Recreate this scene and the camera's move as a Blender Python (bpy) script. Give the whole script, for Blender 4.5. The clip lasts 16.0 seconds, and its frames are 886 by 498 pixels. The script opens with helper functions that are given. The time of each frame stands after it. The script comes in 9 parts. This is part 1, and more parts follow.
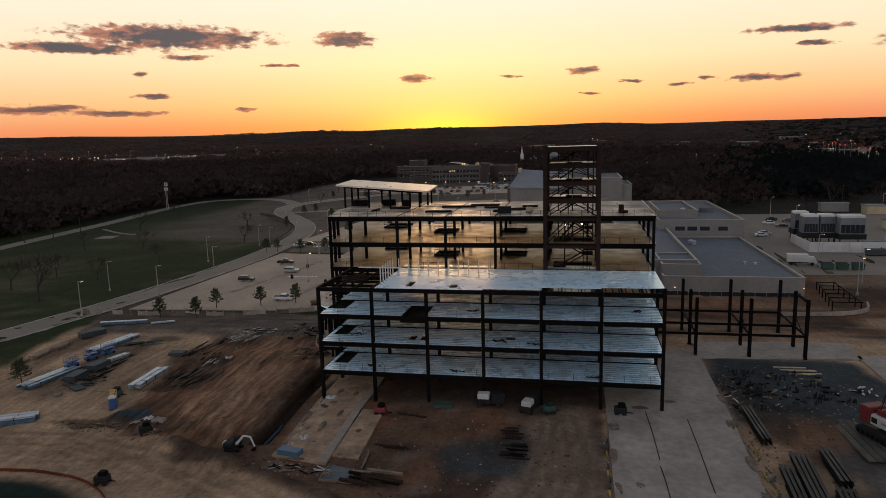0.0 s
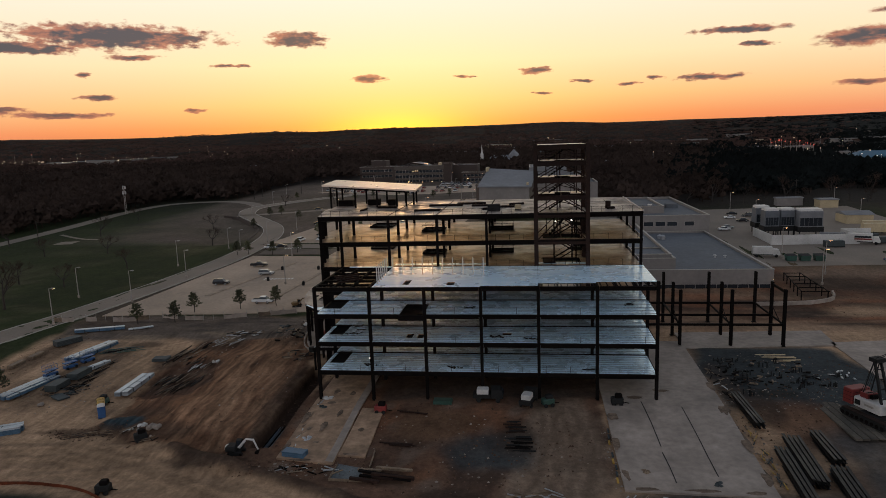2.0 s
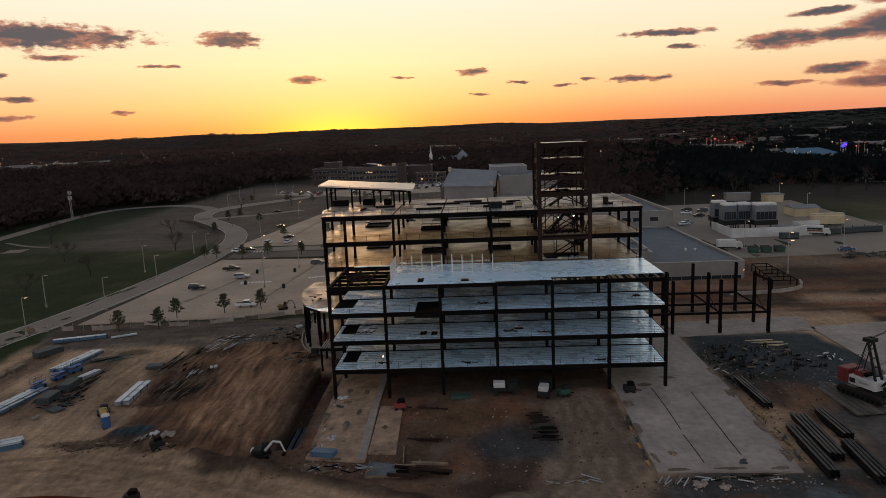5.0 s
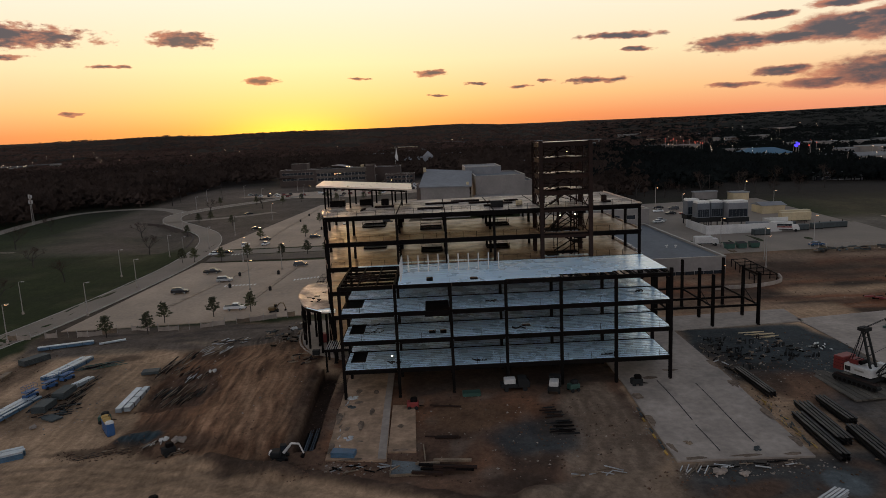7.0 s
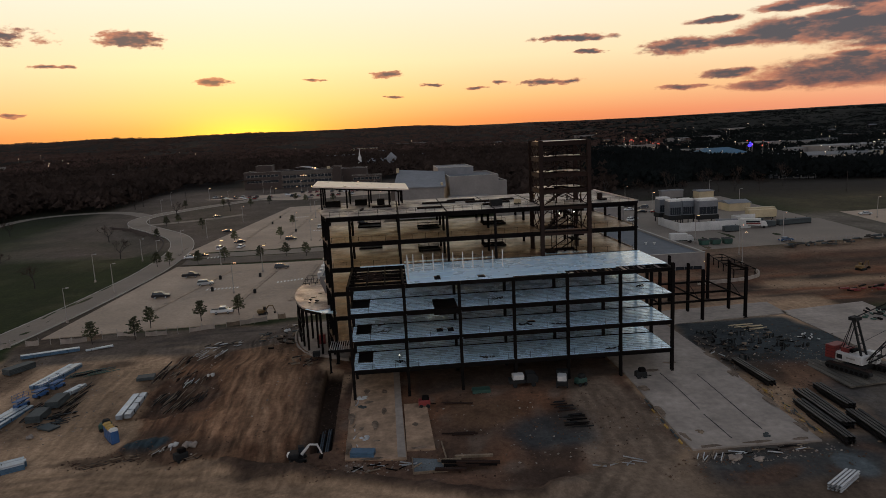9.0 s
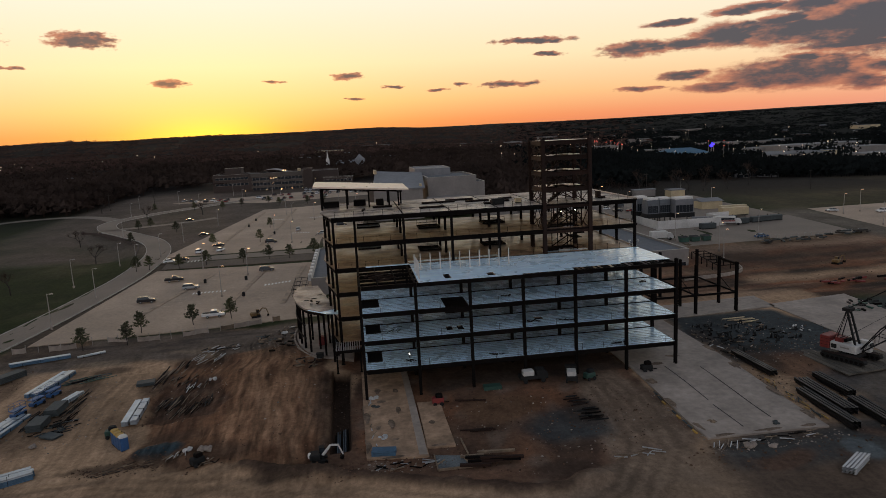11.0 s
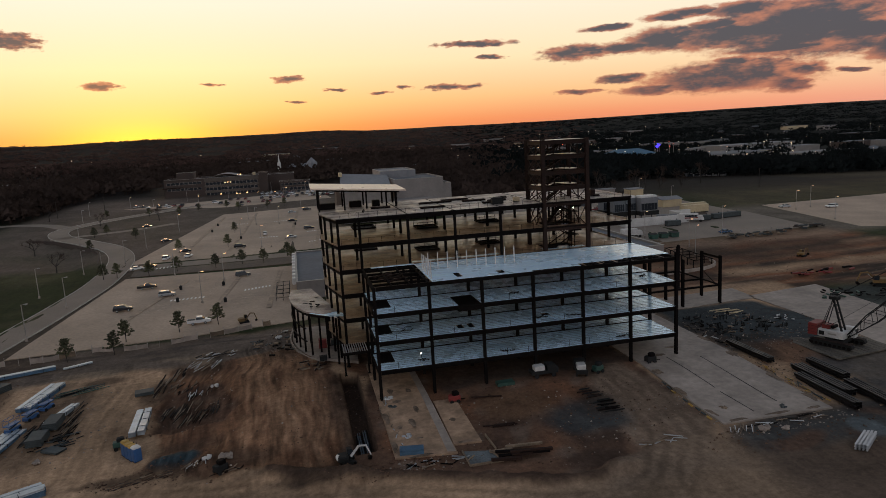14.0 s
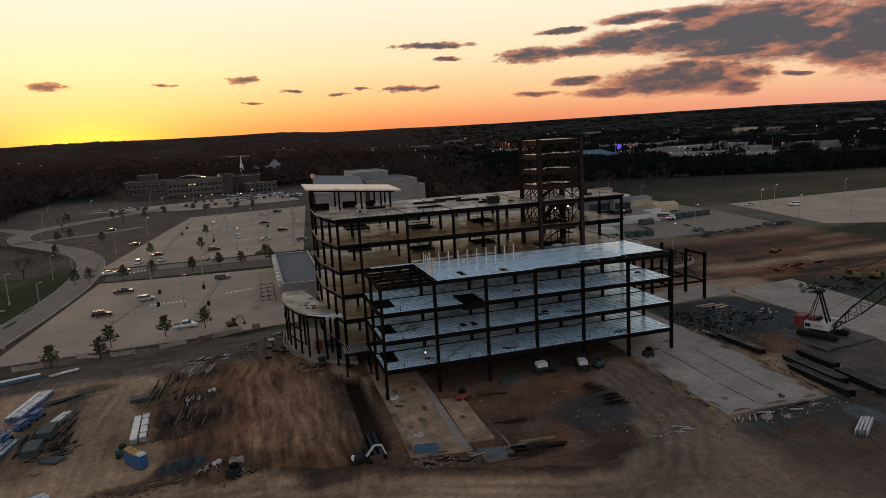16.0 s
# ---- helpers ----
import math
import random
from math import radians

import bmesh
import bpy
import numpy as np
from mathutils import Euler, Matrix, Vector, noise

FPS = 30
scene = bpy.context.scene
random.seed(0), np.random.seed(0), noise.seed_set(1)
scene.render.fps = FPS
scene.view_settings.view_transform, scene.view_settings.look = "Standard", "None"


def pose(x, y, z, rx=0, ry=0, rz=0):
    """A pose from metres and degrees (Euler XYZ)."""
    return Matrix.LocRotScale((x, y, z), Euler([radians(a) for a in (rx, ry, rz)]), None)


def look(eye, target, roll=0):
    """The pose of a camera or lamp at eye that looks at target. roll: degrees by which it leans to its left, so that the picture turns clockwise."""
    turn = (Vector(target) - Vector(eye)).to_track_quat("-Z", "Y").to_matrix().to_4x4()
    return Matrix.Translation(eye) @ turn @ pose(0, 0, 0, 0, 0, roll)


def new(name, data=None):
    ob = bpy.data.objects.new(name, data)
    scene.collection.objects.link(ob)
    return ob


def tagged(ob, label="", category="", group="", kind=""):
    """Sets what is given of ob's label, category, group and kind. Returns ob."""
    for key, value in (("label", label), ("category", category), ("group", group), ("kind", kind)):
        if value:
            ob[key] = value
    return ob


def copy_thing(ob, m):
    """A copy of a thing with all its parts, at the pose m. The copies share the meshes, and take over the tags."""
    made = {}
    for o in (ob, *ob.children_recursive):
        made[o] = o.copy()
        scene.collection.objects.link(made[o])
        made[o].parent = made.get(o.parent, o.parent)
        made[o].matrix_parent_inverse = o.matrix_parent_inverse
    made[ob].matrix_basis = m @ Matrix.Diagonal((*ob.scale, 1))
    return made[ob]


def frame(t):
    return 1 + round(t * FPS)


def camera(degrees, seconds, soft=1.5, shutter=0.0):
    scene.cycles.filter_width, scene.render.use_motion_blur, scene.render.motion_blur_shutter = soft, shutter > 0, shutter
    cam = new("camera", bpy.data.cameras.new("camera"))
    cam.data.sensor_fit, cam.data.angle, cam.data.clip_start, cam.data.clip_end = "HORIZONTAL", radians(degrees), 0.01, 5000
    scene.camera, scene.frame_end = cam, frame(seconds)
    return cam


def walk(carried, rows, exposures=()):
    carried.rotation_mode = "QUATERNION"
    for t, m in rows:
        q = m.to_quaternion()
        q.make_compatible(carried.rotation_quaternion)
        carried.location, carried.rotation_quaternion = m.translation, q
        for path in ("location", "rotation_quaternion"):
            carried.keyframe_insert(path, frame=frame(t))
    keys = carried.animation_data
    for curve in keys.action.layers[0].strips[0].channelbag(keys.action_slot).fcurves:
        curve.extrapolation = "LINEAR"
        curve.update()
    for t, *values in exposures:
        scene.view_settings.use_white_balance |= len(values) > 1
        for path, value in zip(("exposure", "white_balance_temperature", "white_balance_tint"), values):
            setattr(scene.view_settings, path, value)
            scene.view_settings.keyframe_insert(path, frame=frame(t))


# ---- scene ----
cam = camera(67.6, 16.0, soft=0.7)
METRES, EYE, TILT, LEAN, TURN = 61.33, 41.5, 0.0, 0.0, 11.7
ROWS = [
    (0.0, 0.0, 0.0, 0.0, -0.25, -9.34, 1.51),
    (0.5, -0.0223, -0.0034, 0.0, -1.14, -9.38, 1.66),
    (1.0, -0.0486, -0.0066, 0.0001, -2.29, -9.4, 1.8),
    (1.5, -0.0761, -0.01, 0.0001, -3.25, -9.43, 1.89),
    (2.0, -0.1051, -0.0127, -0.0001, -4.11, -9.44, 1.96),
    (2.5, -0.1353, -0.0147, -0.0001, -4.84, -9.45, 2.03),
    (3.0, -0.1687, -0.0165, -0.0003, -5.54, -9.47, 2.11),
    (3.5, -0.2011, -0.0176, 0.0001, -6.43, -9.49, 2.17),
    (4.0, -0.2339, -0.0178, 0.0002, -7.4, -9.5, 2.24),
    (6.5, -0.3998, -0.0063, 0.0011, -11.98, -9.57, 2.47),
    (7.0, -0.4325, -0.002, 0.0013, -12.84, -9.57, 2.52),
    (7.5, -0.4657, 0.0027, 0.0015, -13.91, -9.61, 2.57),
    (8.0, -0.499, 0.0078, 0.0015, -14.86, -9.61, 2.6),
    (8.5, -0.5317, 0.0134, 0.0013, -15.68, -9.61, 2.64),
    (9.0, -0.5664, 0.02, 0.0014, -16.55, -9.61, 2.66),
    (11.5, -0.7204, 0.0544, 0.001, -20.61, -9.61, 2.92),
    (12.0, -0.7495, 0.0628, 0.0012, -21.44, -9.61, 2.96),
    (12.5, -0.7783, 0.0716, 0.0013, -22.22, -9.6, 3.04),
    (13.0, -0.8055, 0.0801, 0.0021, -22.93, -9.6, 3.12),
    (13.5, -0.8344, 0.0897, 0.0024, -23.74, -9.61, 3.17),
    (14.0, -0.8632, 0.0998, 0.0027, -24.59, -9.62, 3.21),
    (14.5, -0.8942, 0.1112, 0.003, -25.53, -9.64, 3.22),
    (15.0, -0.9225, 0.122, 0.0031, -26.42, -9.65, 3.2),
    (15.5, -0.95, 0.1337, 0.0033, -27.28, -9.67, 3.22),
    (16.0, -0.9765, 0.1461, 0.0033, -28.13, -9.67, 3.25),
]
walk(cam, [(t, pose(0, 0, EYE, TILT, LEAN, TURN) @ pose(METRES * x, METRES * y, METRES * z, 90 + pitch, roll, yaw)) for t, x, y, z, yaw, pitch, roll in ROWS])

# ---- world and sun: a clear dusk sky, glowing over the hills where the sun has just gone ----
SUN_AZ, SUN_EL = -11.4, 0.9          # degrees clockwise from +y, and above the horizon

CLOUDS_WEST = [  # azimuth, elevation, half width, half height in degrees
    (-32.95, 8.38, 7.3, 0.88), (-39.6, 7.39, 4.4, 0.4), (-19.3, 8.32, 2.2, 0.64), (-31.6, 6.91, 2.05, 0.2),
    (-24.65, 6.31, 1.5, 0.17), (-34.5, 3.9, 1.4, 0.2), (-42.5, 2.98, 3.4, 0.34), (-36.9, 2.67, 3.4, 0.24),
    (-13.55, 5.13, 1.2, 0.29), (-5.6, 5.12, 0.75, 0.13), (0.53, 5.33, 1.2, 0.29), (4.26, 4.35, 1.0, 0.13),
    (0.68, 3.47, 0.8, 0.13), (15.9, 7.44, 3.3, 0.29), (17.2, 6.33, 1.2, 0.2), (14.0, 4.11, 2.7, 0.25),
    (9.8, 4.32, 0.75, 0.15), (8.2, 3.93, 1.0, 0.11), (-27.3, 2.88, 0.9, 0.15), (-35.1, 5.55, 0.6, 0.2),
]
CLOUDS_NORTH = [
    (41.3, 6.5, 8.2, 2.0), (36.03, 6.42, 5.31, 0.97), (30.98, 6.66, 2.98, 0.82), (24.26, 6.2, 3.19, 0.58), (27.89, 6.23, 2.55, 0.44), (44.77, 5.69, 4.46, 1.26),
    (36.82, 8.23, 2.98, 0.53), (33.12, 8.44, 2.12, 0.39), (31.42, 8.28, 1.91, 0.29), (34.79, 7.3, 2.55, 0.34), (26.58, 7.91, 2.34, 0.24), (46.87, 4.59, 2.55, 1.07),
    (49.4, 5.4, 4.6, 2.4), (36.0, 3.4, 6.6, 1.05), (38.09, 3.62, 2.55, 0.97), (41.2, 3.47, 1.62, 0.44), (40.07, 2.53, 1.7, 0.58), (30.52, 2.83, 3.19, 0.34),
    (33.98, 2.93, 3.4, 0.53), (27.85, 3.83, 2.34, 0.29), (36.46, 4.45, 2.12, 0.29), (43.8, 3.1, 0.94, 0.19), (24.64, 3.01, 1.91, 0.15), (40.01, 5.1, 5.1, 0.29),
]


def make_world():
    w = bpy.data.worlds.new("dusk_sky")
    scene.world = w
    w.use_nodes = True
    nt = w.node_tree
    nt.nodes.clear()
    N, L = nt.nodes.new, nt.links.new

    def math_node(op, a, b=None, c=None):
        n = N("ShaderNodeMath")
        n.operation = op
        for i, v in enumerate((a, b, c)):
            if v is None:
                continue
            if isinstance(v, (int, float)):
                n.inputs[i].default_value = v
            else:
                L(v, n.inputs[i])
        return n.outputs[0]

    def vec(op, a, b=None):
        n = N("ShaderNodeVectorMath")
        n.operation = op
        for i, v in enumerate((a, b)):
            if v is None:
                continue
            if isinstance(v, tuple):
                n.inputs[i].default_value = v
            else:
                L(v, n.inputs[i])
        return n

    def ramp(fac, stops):
        n = N("ShaderNodeValToRGB")
        el = n.color_ramp.elements
        while len(el) < len(stops):
            el.new(0.5)
        for e, (p, c) in zip(el, stops):
            e.position, e.color = p, (*c, 1)
        L(fac, n.inputs[0])
        return n.outputs[0]

    def mix(kind, fac, a, b):
        n = N("ShaderNodeMix")
        n.data_type, n.blend_type = "RGBA", kind
        for i, v in ((0, fac), (6, a), (7, b)):
            if isinstance(v, (int, float)):
                n.inputs[i].default_value = v
            elif isinstance(v, tuple):
                n.inputs[i].default_value = (*v, 1)
            else:
                L(v, n.inputs[i])
        return n.outputs[2]

    co = N("ShaderNodeTexCoord").outputs["Generated"]
    sep = N("ShaderNodeSeparateXYZ")
    L(co, sep.inputs[0])
    x, y, z = sep.outputs
    az = math_node("MULTIPLY", math_node("ARCTAN2", x, y), 57.2958)
    el = math_node("MULTIPLY", math_node("ARCSINE", z), 57.2958)
    up = math_node("DIVIDE", math_node("MAXIMUM", el, 0.0), 90.0)
    # towards the sunset (1) or away from it (0)
    s = (math.sin(radians(SUN_AZ)), math.cos(radians(SUN_AZ)), 0.0)
    west = math_node("MULTIPLY_ADD", vec("DOT_PRODUCT", co, s).outputs["Value"], 0.5, 0.5)
    west = math_node("POWER", math_node("MAXIMUM", west, 0.0), 0.95)
    glow = ramp(up, SKY_WEST)
    dusk = ramp(up, SKY_EAST)
    sky = mix("MIX", west, dusk, glow)
    # yellow light round the sun, wider along the horizon than upwards
    du = math_node("DIVIDE", math_node("SUBTRACT", az, SUN_AZ), 17.0)
    dv = math_node("DIVIDE", math_node("SUBTRACT", el, SUN_EL), 6.0)
    r2 = math_node("ADD", math_node("MULTIPLY", du, du), math_node("MULTIPLY", dv, dv))
    halo = math_node("EXPONENT", math_node("MULTIPLY", r2, -1.0))
    sky = mix("ADD", halo, sky, HALO)
    du2 = math_node("DIVIDE", math_node("SUBTRACT", az, SUN_AZ), 5.2)
    dv2 = math_node("DIVIDE", math_node("SUBTRACT", el, SUN_EL - 0.3), 1.7)
    core = math_node("EXPONENT", math_node("MULTIPLY", math_node("ADD", math_node("MULTIPLY", du2, du2), math_node("MULTIPLY", dv2, dv2)), -1.0))
    sky = mix("ADD", core, sky, CORE)
    # clouds: ragged flat-based streaks
    comb = N("ShaderNodeCombineXYZ")
    L(az, comb.inputs[0])
    L(el, comb.inputs[1])
    p = comb.outputs[0]

    def noise_tex(scale, detail, stretch):
        n = N("ShaderNodeTexNoise")
        n.inputs["Scale"].default_value, n.inputs["Detail"].default_value, n.inputs["Roughness"].default_value = scale, detail, 0.62
        L(vec("MULTIPLY", p, stretch).outputs[0], n.inputs["Vector"])
        return n.outputs

    big = noise_tex(0.55, 3.0, (0.7, 2.2, 1.0))
    warp = vec("SUBTRACT", big["Color"], (0.5, 0.5, 0.5)).outputs[0]
    q = vec("ADD", p, vec("MULTIPLY", warp, (3.2, 0.6, 0.0)).outputs[0]).outputs[0]
    near = None
    for a0, e0, hw, hh in CLOUDS_WEST + CLOUDS_NORTH:
        d = vec("LENGTH", vec("MULTIPLY", vec("SUBTRACT", q, (a0, e0, 0.0)).outputs[0], (1.0 / hw, (0.95 if a0 < 20 else 0.8) / hh, 0.0)).outputs[0]).outputs["Value"]
        near = d if near is None else math_node("MINIMUM", near, d)
    fine = noise_tex(1.35, 8.0, (0.75, 1.7, 1.0))
    rag = math_node("MULTIPLY", math_node("SUBTRACT", fine["Fac"], 0.5), 1.9)
    bank = N("ShaderNodeMapRange")  # the northern bank is more solid
    for i, v in ((1, 16.0), (2, 30.0), (3, 1.0), (4, 0.34)):
        bank.inputs[i].default_value = v
    L(az, bank.inputs[0])
    d = math_node("ADD", near, math_node("MULTIPLY", rag, bank.outputs[0]))
    body = N("ShaderNodeMapRange")
    body.interpolation_type = "SMOOTHSTEP"
    for i, v in ((1, 1.16), (2, 0.74), (3, 0.0), (4, 1.0)):
        body.inputs[i].default_value = v
    L(d, body.inputs[0])
    tone = N("ShaderNodeMapRange")
    for i, v in ((1, 0.6), (2, 3.6), (3, 0.0), (4, 1.0)):
        tone.inputs[i].default_value = v
    L(math_node("ADD", el, math_node("MULTIPLY", math_node("SUBTRACT", fine["Fac"], 0.5), 9.0)), tone.inputs[0])
    core = N("ShaderNodeMapRange")
    core.interpolation_type = "SMOOTHSTEP"
    for i, v in ((1, 1.0), (2, 0.35), (3, 0.0), (4, 1.0)):
        core.inputs[i].default_value = v
    L(math_node("ADD", d, math_node("MULTIPLY", math_node("SUBTRACT", big["Fac"], 0.5), 1.6)), core.inputs[0])
    cloud = mix("MIX", core.outputs[0], CLOUD_EDGE, mix("MIX", tone.outputs[0], CLOUD_LOW, CLOUD_HIGH))
    sky = mix("MIX", math_node("MULTIPLY", body.outputs[0], 0.97), sky, cloud)
    # the clear air of the whole dome
    air = N("ShaderNodeTexSky")
    air.sky_type = "NISHITA"
    air.sun_disc = False
    air.sun_elevation, air.sun_rotation = radians(1.5), radians(SUN_AZ)
    sky = mix("ADD", 1.0, sky, mix("MULTIPLY", 1.0, air.outputs[0], (AIR, AIR, AIR)))
    bg = N("ShaderNodeBackground")
    L(sky, bg.inputs[0])
    bg.inputs[1].default_value = SKY_STRENGTH
    out = N("ShaderNodeOutputWorld")
    L(bg.outputs[0], out.inputs[0])


# linear colours by elevation / 90 degrees
SKY_WEST = [(0.0, (0.72, 0.15, 0.05)), (0.016, (0.90, 0.27, 0.085)), (0.036, (0.97, 0.52, 0.20)), (0.07, (0.99, 0.77, 0.44)),
            (0.125, (0.99, 0.89, 0.70)), (0.22, (0.54, 0.55, 0.55)), (0.45, (0.22, 0.26, 0.325)), (1.0, (0.145, 0.175, 0.23))]
SKY_EAST = [(0.0, (0.80, 0.77, 0.80)), (0.08, (1.02, 0.99, 1.04)), (0.25, (0.56, 0.59, 0.65)), (0.5, (0.25, 0.29, 0.36)), (1.0, (0.145, 0.175, 0.23))]
HALO, CORE = (0.08, 0.19, 0.03), (0.5, 0.46, 0.0)
CLOUD_EDGE, CLOUD_LOW, CLOUD_HIGH = (0.50, 0.185, 0.12), (0.30, 0.115, 0.095), (0.060, 0.059, 0.086)
AIR, SKY_STRENGTH = 0.012, 1.0
make_world()

sun = new("sun", bpy.data.lights.new("sun", "SUN"))
sun.data.energy, sun.data.angle, sun.data.color = 0.35, radians(9), (1.0, 0.55, 0.25)
sun.matrix_basis = look((0, 0, 60), (-math.sin(radians(SUN_AZ)) * 100, -math.cos(radians(SUN_AZ)) * 100, 60 - 100 * math.tan(radians(3.0))))


# ---- materials ----
def material(name, colour, rough=0.7, metal=0.0, grain=2.0, stain=0.12, vary=0.25, bump=0.3, spread=0.0, spec=0.5, attribute="", sheen=0.1):
    """Colour with grain and stains at two real-world scales (cycles per metre), relief, and a spread from object to object."""
    m = bpy.data.materials.new(name)
    m.use_nodes = True
    nt = m.node_tree
    b = nt.nodes["Principled BSDF"]
    N, L = nt.nodes.new, nt.links.new
    pos = N("ShaderNodeNewGeometry").outputs["Position"]

    def tex(scale, detail):
        n = N("ShaderNodeTexNoise")
        n.inputs["Scale"].default_value, n.inputs["Detail"].default_value, n.inputs["Roughness"].default_value = scale, detail, 0.6
        L(pos, n.inputs["Vector"])
        return n.outputs["Fac"]

    def mul(a, lo, hi):
        n = N("ShaderNodeMapRange")
        for i, v in ((1, 0.3), (2, 0.7), (3, lo), (4, hi)):
            n.inputs[i].default_value = v
        L(a, n.inputs[0])
        return n.outputs[0]

    fine, wide = tex(grain, 4.0), tex(stain, 3.0)
    f = N("ShaderNodeMath")
    f.operation = "MULTIPLY"
    L(mul(fine, 1 - vary * 0.6, 1 + vary * 0.6), f.inputs[0])
    L(mul(wide, 1 - vary, 1 + vary), f.inputs[1])
    value = f.outputs[0]
    if attribute:  # clods and wheel marks between the two scales
        for scale, amount in ((0.45, 0.14), (0.16, 0.12), (1.3, 0.16), (4.0, 0.12)):
            g = N("ShaderNodeMath")
            g.operation = "MULTIPLY"
            L(value, g.inputs[0])
            L(mul(tex(scale, 6.0), 1 - amount, 1 + amount), g.inputs[1])
            value = g.outputs[0]
    if attribute:  # furrows, where the soil's alpha says so
        m4 = N("ShaderNodeMapping")
        m4.inputs["Scale"].default_value, m4.inputs["Rotation"].default_value = (0.95, 0.075, 1.0), (0, 0, radians(8))
        bend = N("ShaderNodeTexNoise")
        bend.inputs["Scale"].default_value, bend.inputs["Detail"].default_value = 0.045, 1.0
        L(pos, bend.inputs["Vector"])
        sway = N("ShaderNodeVectorMath")
        sway.operation = "MULTIPLY_ADD"
        sway.inputs[1].default_value = (9.0, 9.0, 0.0)
        L(bend.outputs["Color"], sway.inputs[0])
        L(pos, sway.inputs[2])
        L(sway.outputs[0], m4.inputs["Vector"])
        w4 = N("ShaderNodeTexNoise")
        w4.inputs["Scale"].default_value, w4.inputs["Detail"].default_value = 1.0, 3.0
        L(m4.outputs[0], w4.inputs["Vector"])
        k4 = N("ShaderNodeMath")
        k4.operation = "MULTIPLY"
        L(mul(w4.outputs["Fac"], -0.95, 0.75), k4.inputs[0])
        marks = N("ShaderNodeAttribute")
        marks.attribute_name = attribute
        L(marks.outputs["Alpha"], k4.inputs[1])
        g = N("ShaderNodeMath")
        g.operation = "MULTIPLY_ADD"
        L(value, g.inputs[0])
        L(k4.outputs[0], g.inputs[1])
        L(value, g.inputs[2])
        value = g.outputs[0]
    if spread:
        g = N("ShaderNodeMath")
        g.operation = "MULTIPLY"
        L(value, g.inputs[0])
        r = N("ShaderNodeMapRange")
        r.inputs[3].default_value, r.inputs[4].default_value = 1 - spread, 1 + spread
        L(N("ShaderNodeObjectInfo").outputs["Random"], r.inputs[0])
        L(r.outputs[0], g.inputs[1])
        value = g.outputs[0]
    c = N("ShaderNodeVectorMath")
    c.operation = "SCALE"
    if attribute:
        a = N("ShaderNodeAttribute")
        a.attribute_name = attribute
        L(a.outputs["Color"], c.inputs[0])
    else:
        c.inputs[0].default_value = colour
    L(value, c.inputs["Scale"])
    L(c.outputs[0], b.inputs["Base Color"])
    L(mul(wide, max(rough - sheen, 0.02), min(rough + sheen, 1.0)), b.inputs["Roughness"])
    b.inputs["Metallic"].default_value = metal
    b.inputs["Specular IOR Level"].default_value = spec
    if bump:
        k = N("ShaderNodeBump")
        k.inputs["Strength"].default_value, k.inputs["Distance"].default_value = bump, 0.1
        L(fine, k.inputs["Height"])
        L(k.outputs[0], b.inputs["Normal"])
    return m


def damp_floor(name, dry, wet, rough_dry, rough_wet):
    """Power-floated concrete: matt dry fields, and darker damp ones that mirror the sky."""
    m = bpy.data.materials.new(name)
    m.use_nodes = True
    nt = m.node_tree
    b = nt.nodes["Principled BSDF"]
    N, L = nt.nodes.new, nt.links.new
    pos = N("ShaderNodeNewGeometry").outputs["Position"]

    def tex(scale, detail, stretch):
        k = N("ShaderNodeMapping")
        k.inputs["Scale"].default_value = stretch
        L(pos, k.inputs["Vector"])
        n = N("ShaderNodeTexNoise")
        n.inputs["Scale"].default_value, n.inputs["Detail"].default_value, n.inputs["Roughness"].default_value = scale, detail, 0.62
        L(k.outputs[0], n.inputs["Vector"])
        return n.outputs["Fac"]

    def span(a, lo, hi, c, d):
        n = N("ShaderNodeMapRange")
        n.interpolation_type = "SMOOTHSTEP"
        for i, v in ((1, lo), (2, hi), (3, c), (4, d)):
            n.inputs[i].default_value = v
        L(a, n.inputs[0])
        return n.outputs[0]

    wide, fine = tex(0.2, 6.0, (0.9, 1.2, 1.0)), tex(2.2, 4.0, (1, 1, 1))
    damp = span(wide, 0.42, 0.60, 0.0, 1.0)
    mix = N("ShaderNodeMix")
    mix.data_type = "RGBA"
    L(damp, mix.inputs[0])
    mix.inputs[6].default_value, mix.inputs[7].default_value = (*dry, 1), (*wet, 1)
    c = N("ShaderNodeVectorMath")
    c.operation = "SCALE"
    L(mix.outputs[2], c.inputs[0])
    L(span(fine, 0.3, 0.7, 0.72, 1.28), c.inputs["Scale"])
    L(c.outputs[0], b.inputs["Base Color"])
    L(span(tex(0.3, 6.0, (1.0, 1.1, 1.0)), 0.36, 0.66, rough_wet, rough_dry), b.inputs["Roughness"])
    b.inputs["Specular IOR Level"].default_value = 0.45
    k = N("ShaderNodeBump")
    k.inputs["Strength"].default_value, k.inputs["Distance"].default_value = 0.12, 0.05
    L(fine, k.inputs["Height"])
    L(k.outputs[0], b.inputs["Normal"])
    return m


def lit(name, colour, strength):
    m = bpy.data.materials.new(name)
    m.use_nodes = True
    b = m.node_tree.nodes["Principled BSDF"]
    b.inputs["Base Color"].default_value = (*colour, 1)
    b.inputs["Emission Color"].default_value = (*colour, 1)
    b.inputs["Emission Strength"].default_value = strength
    return m


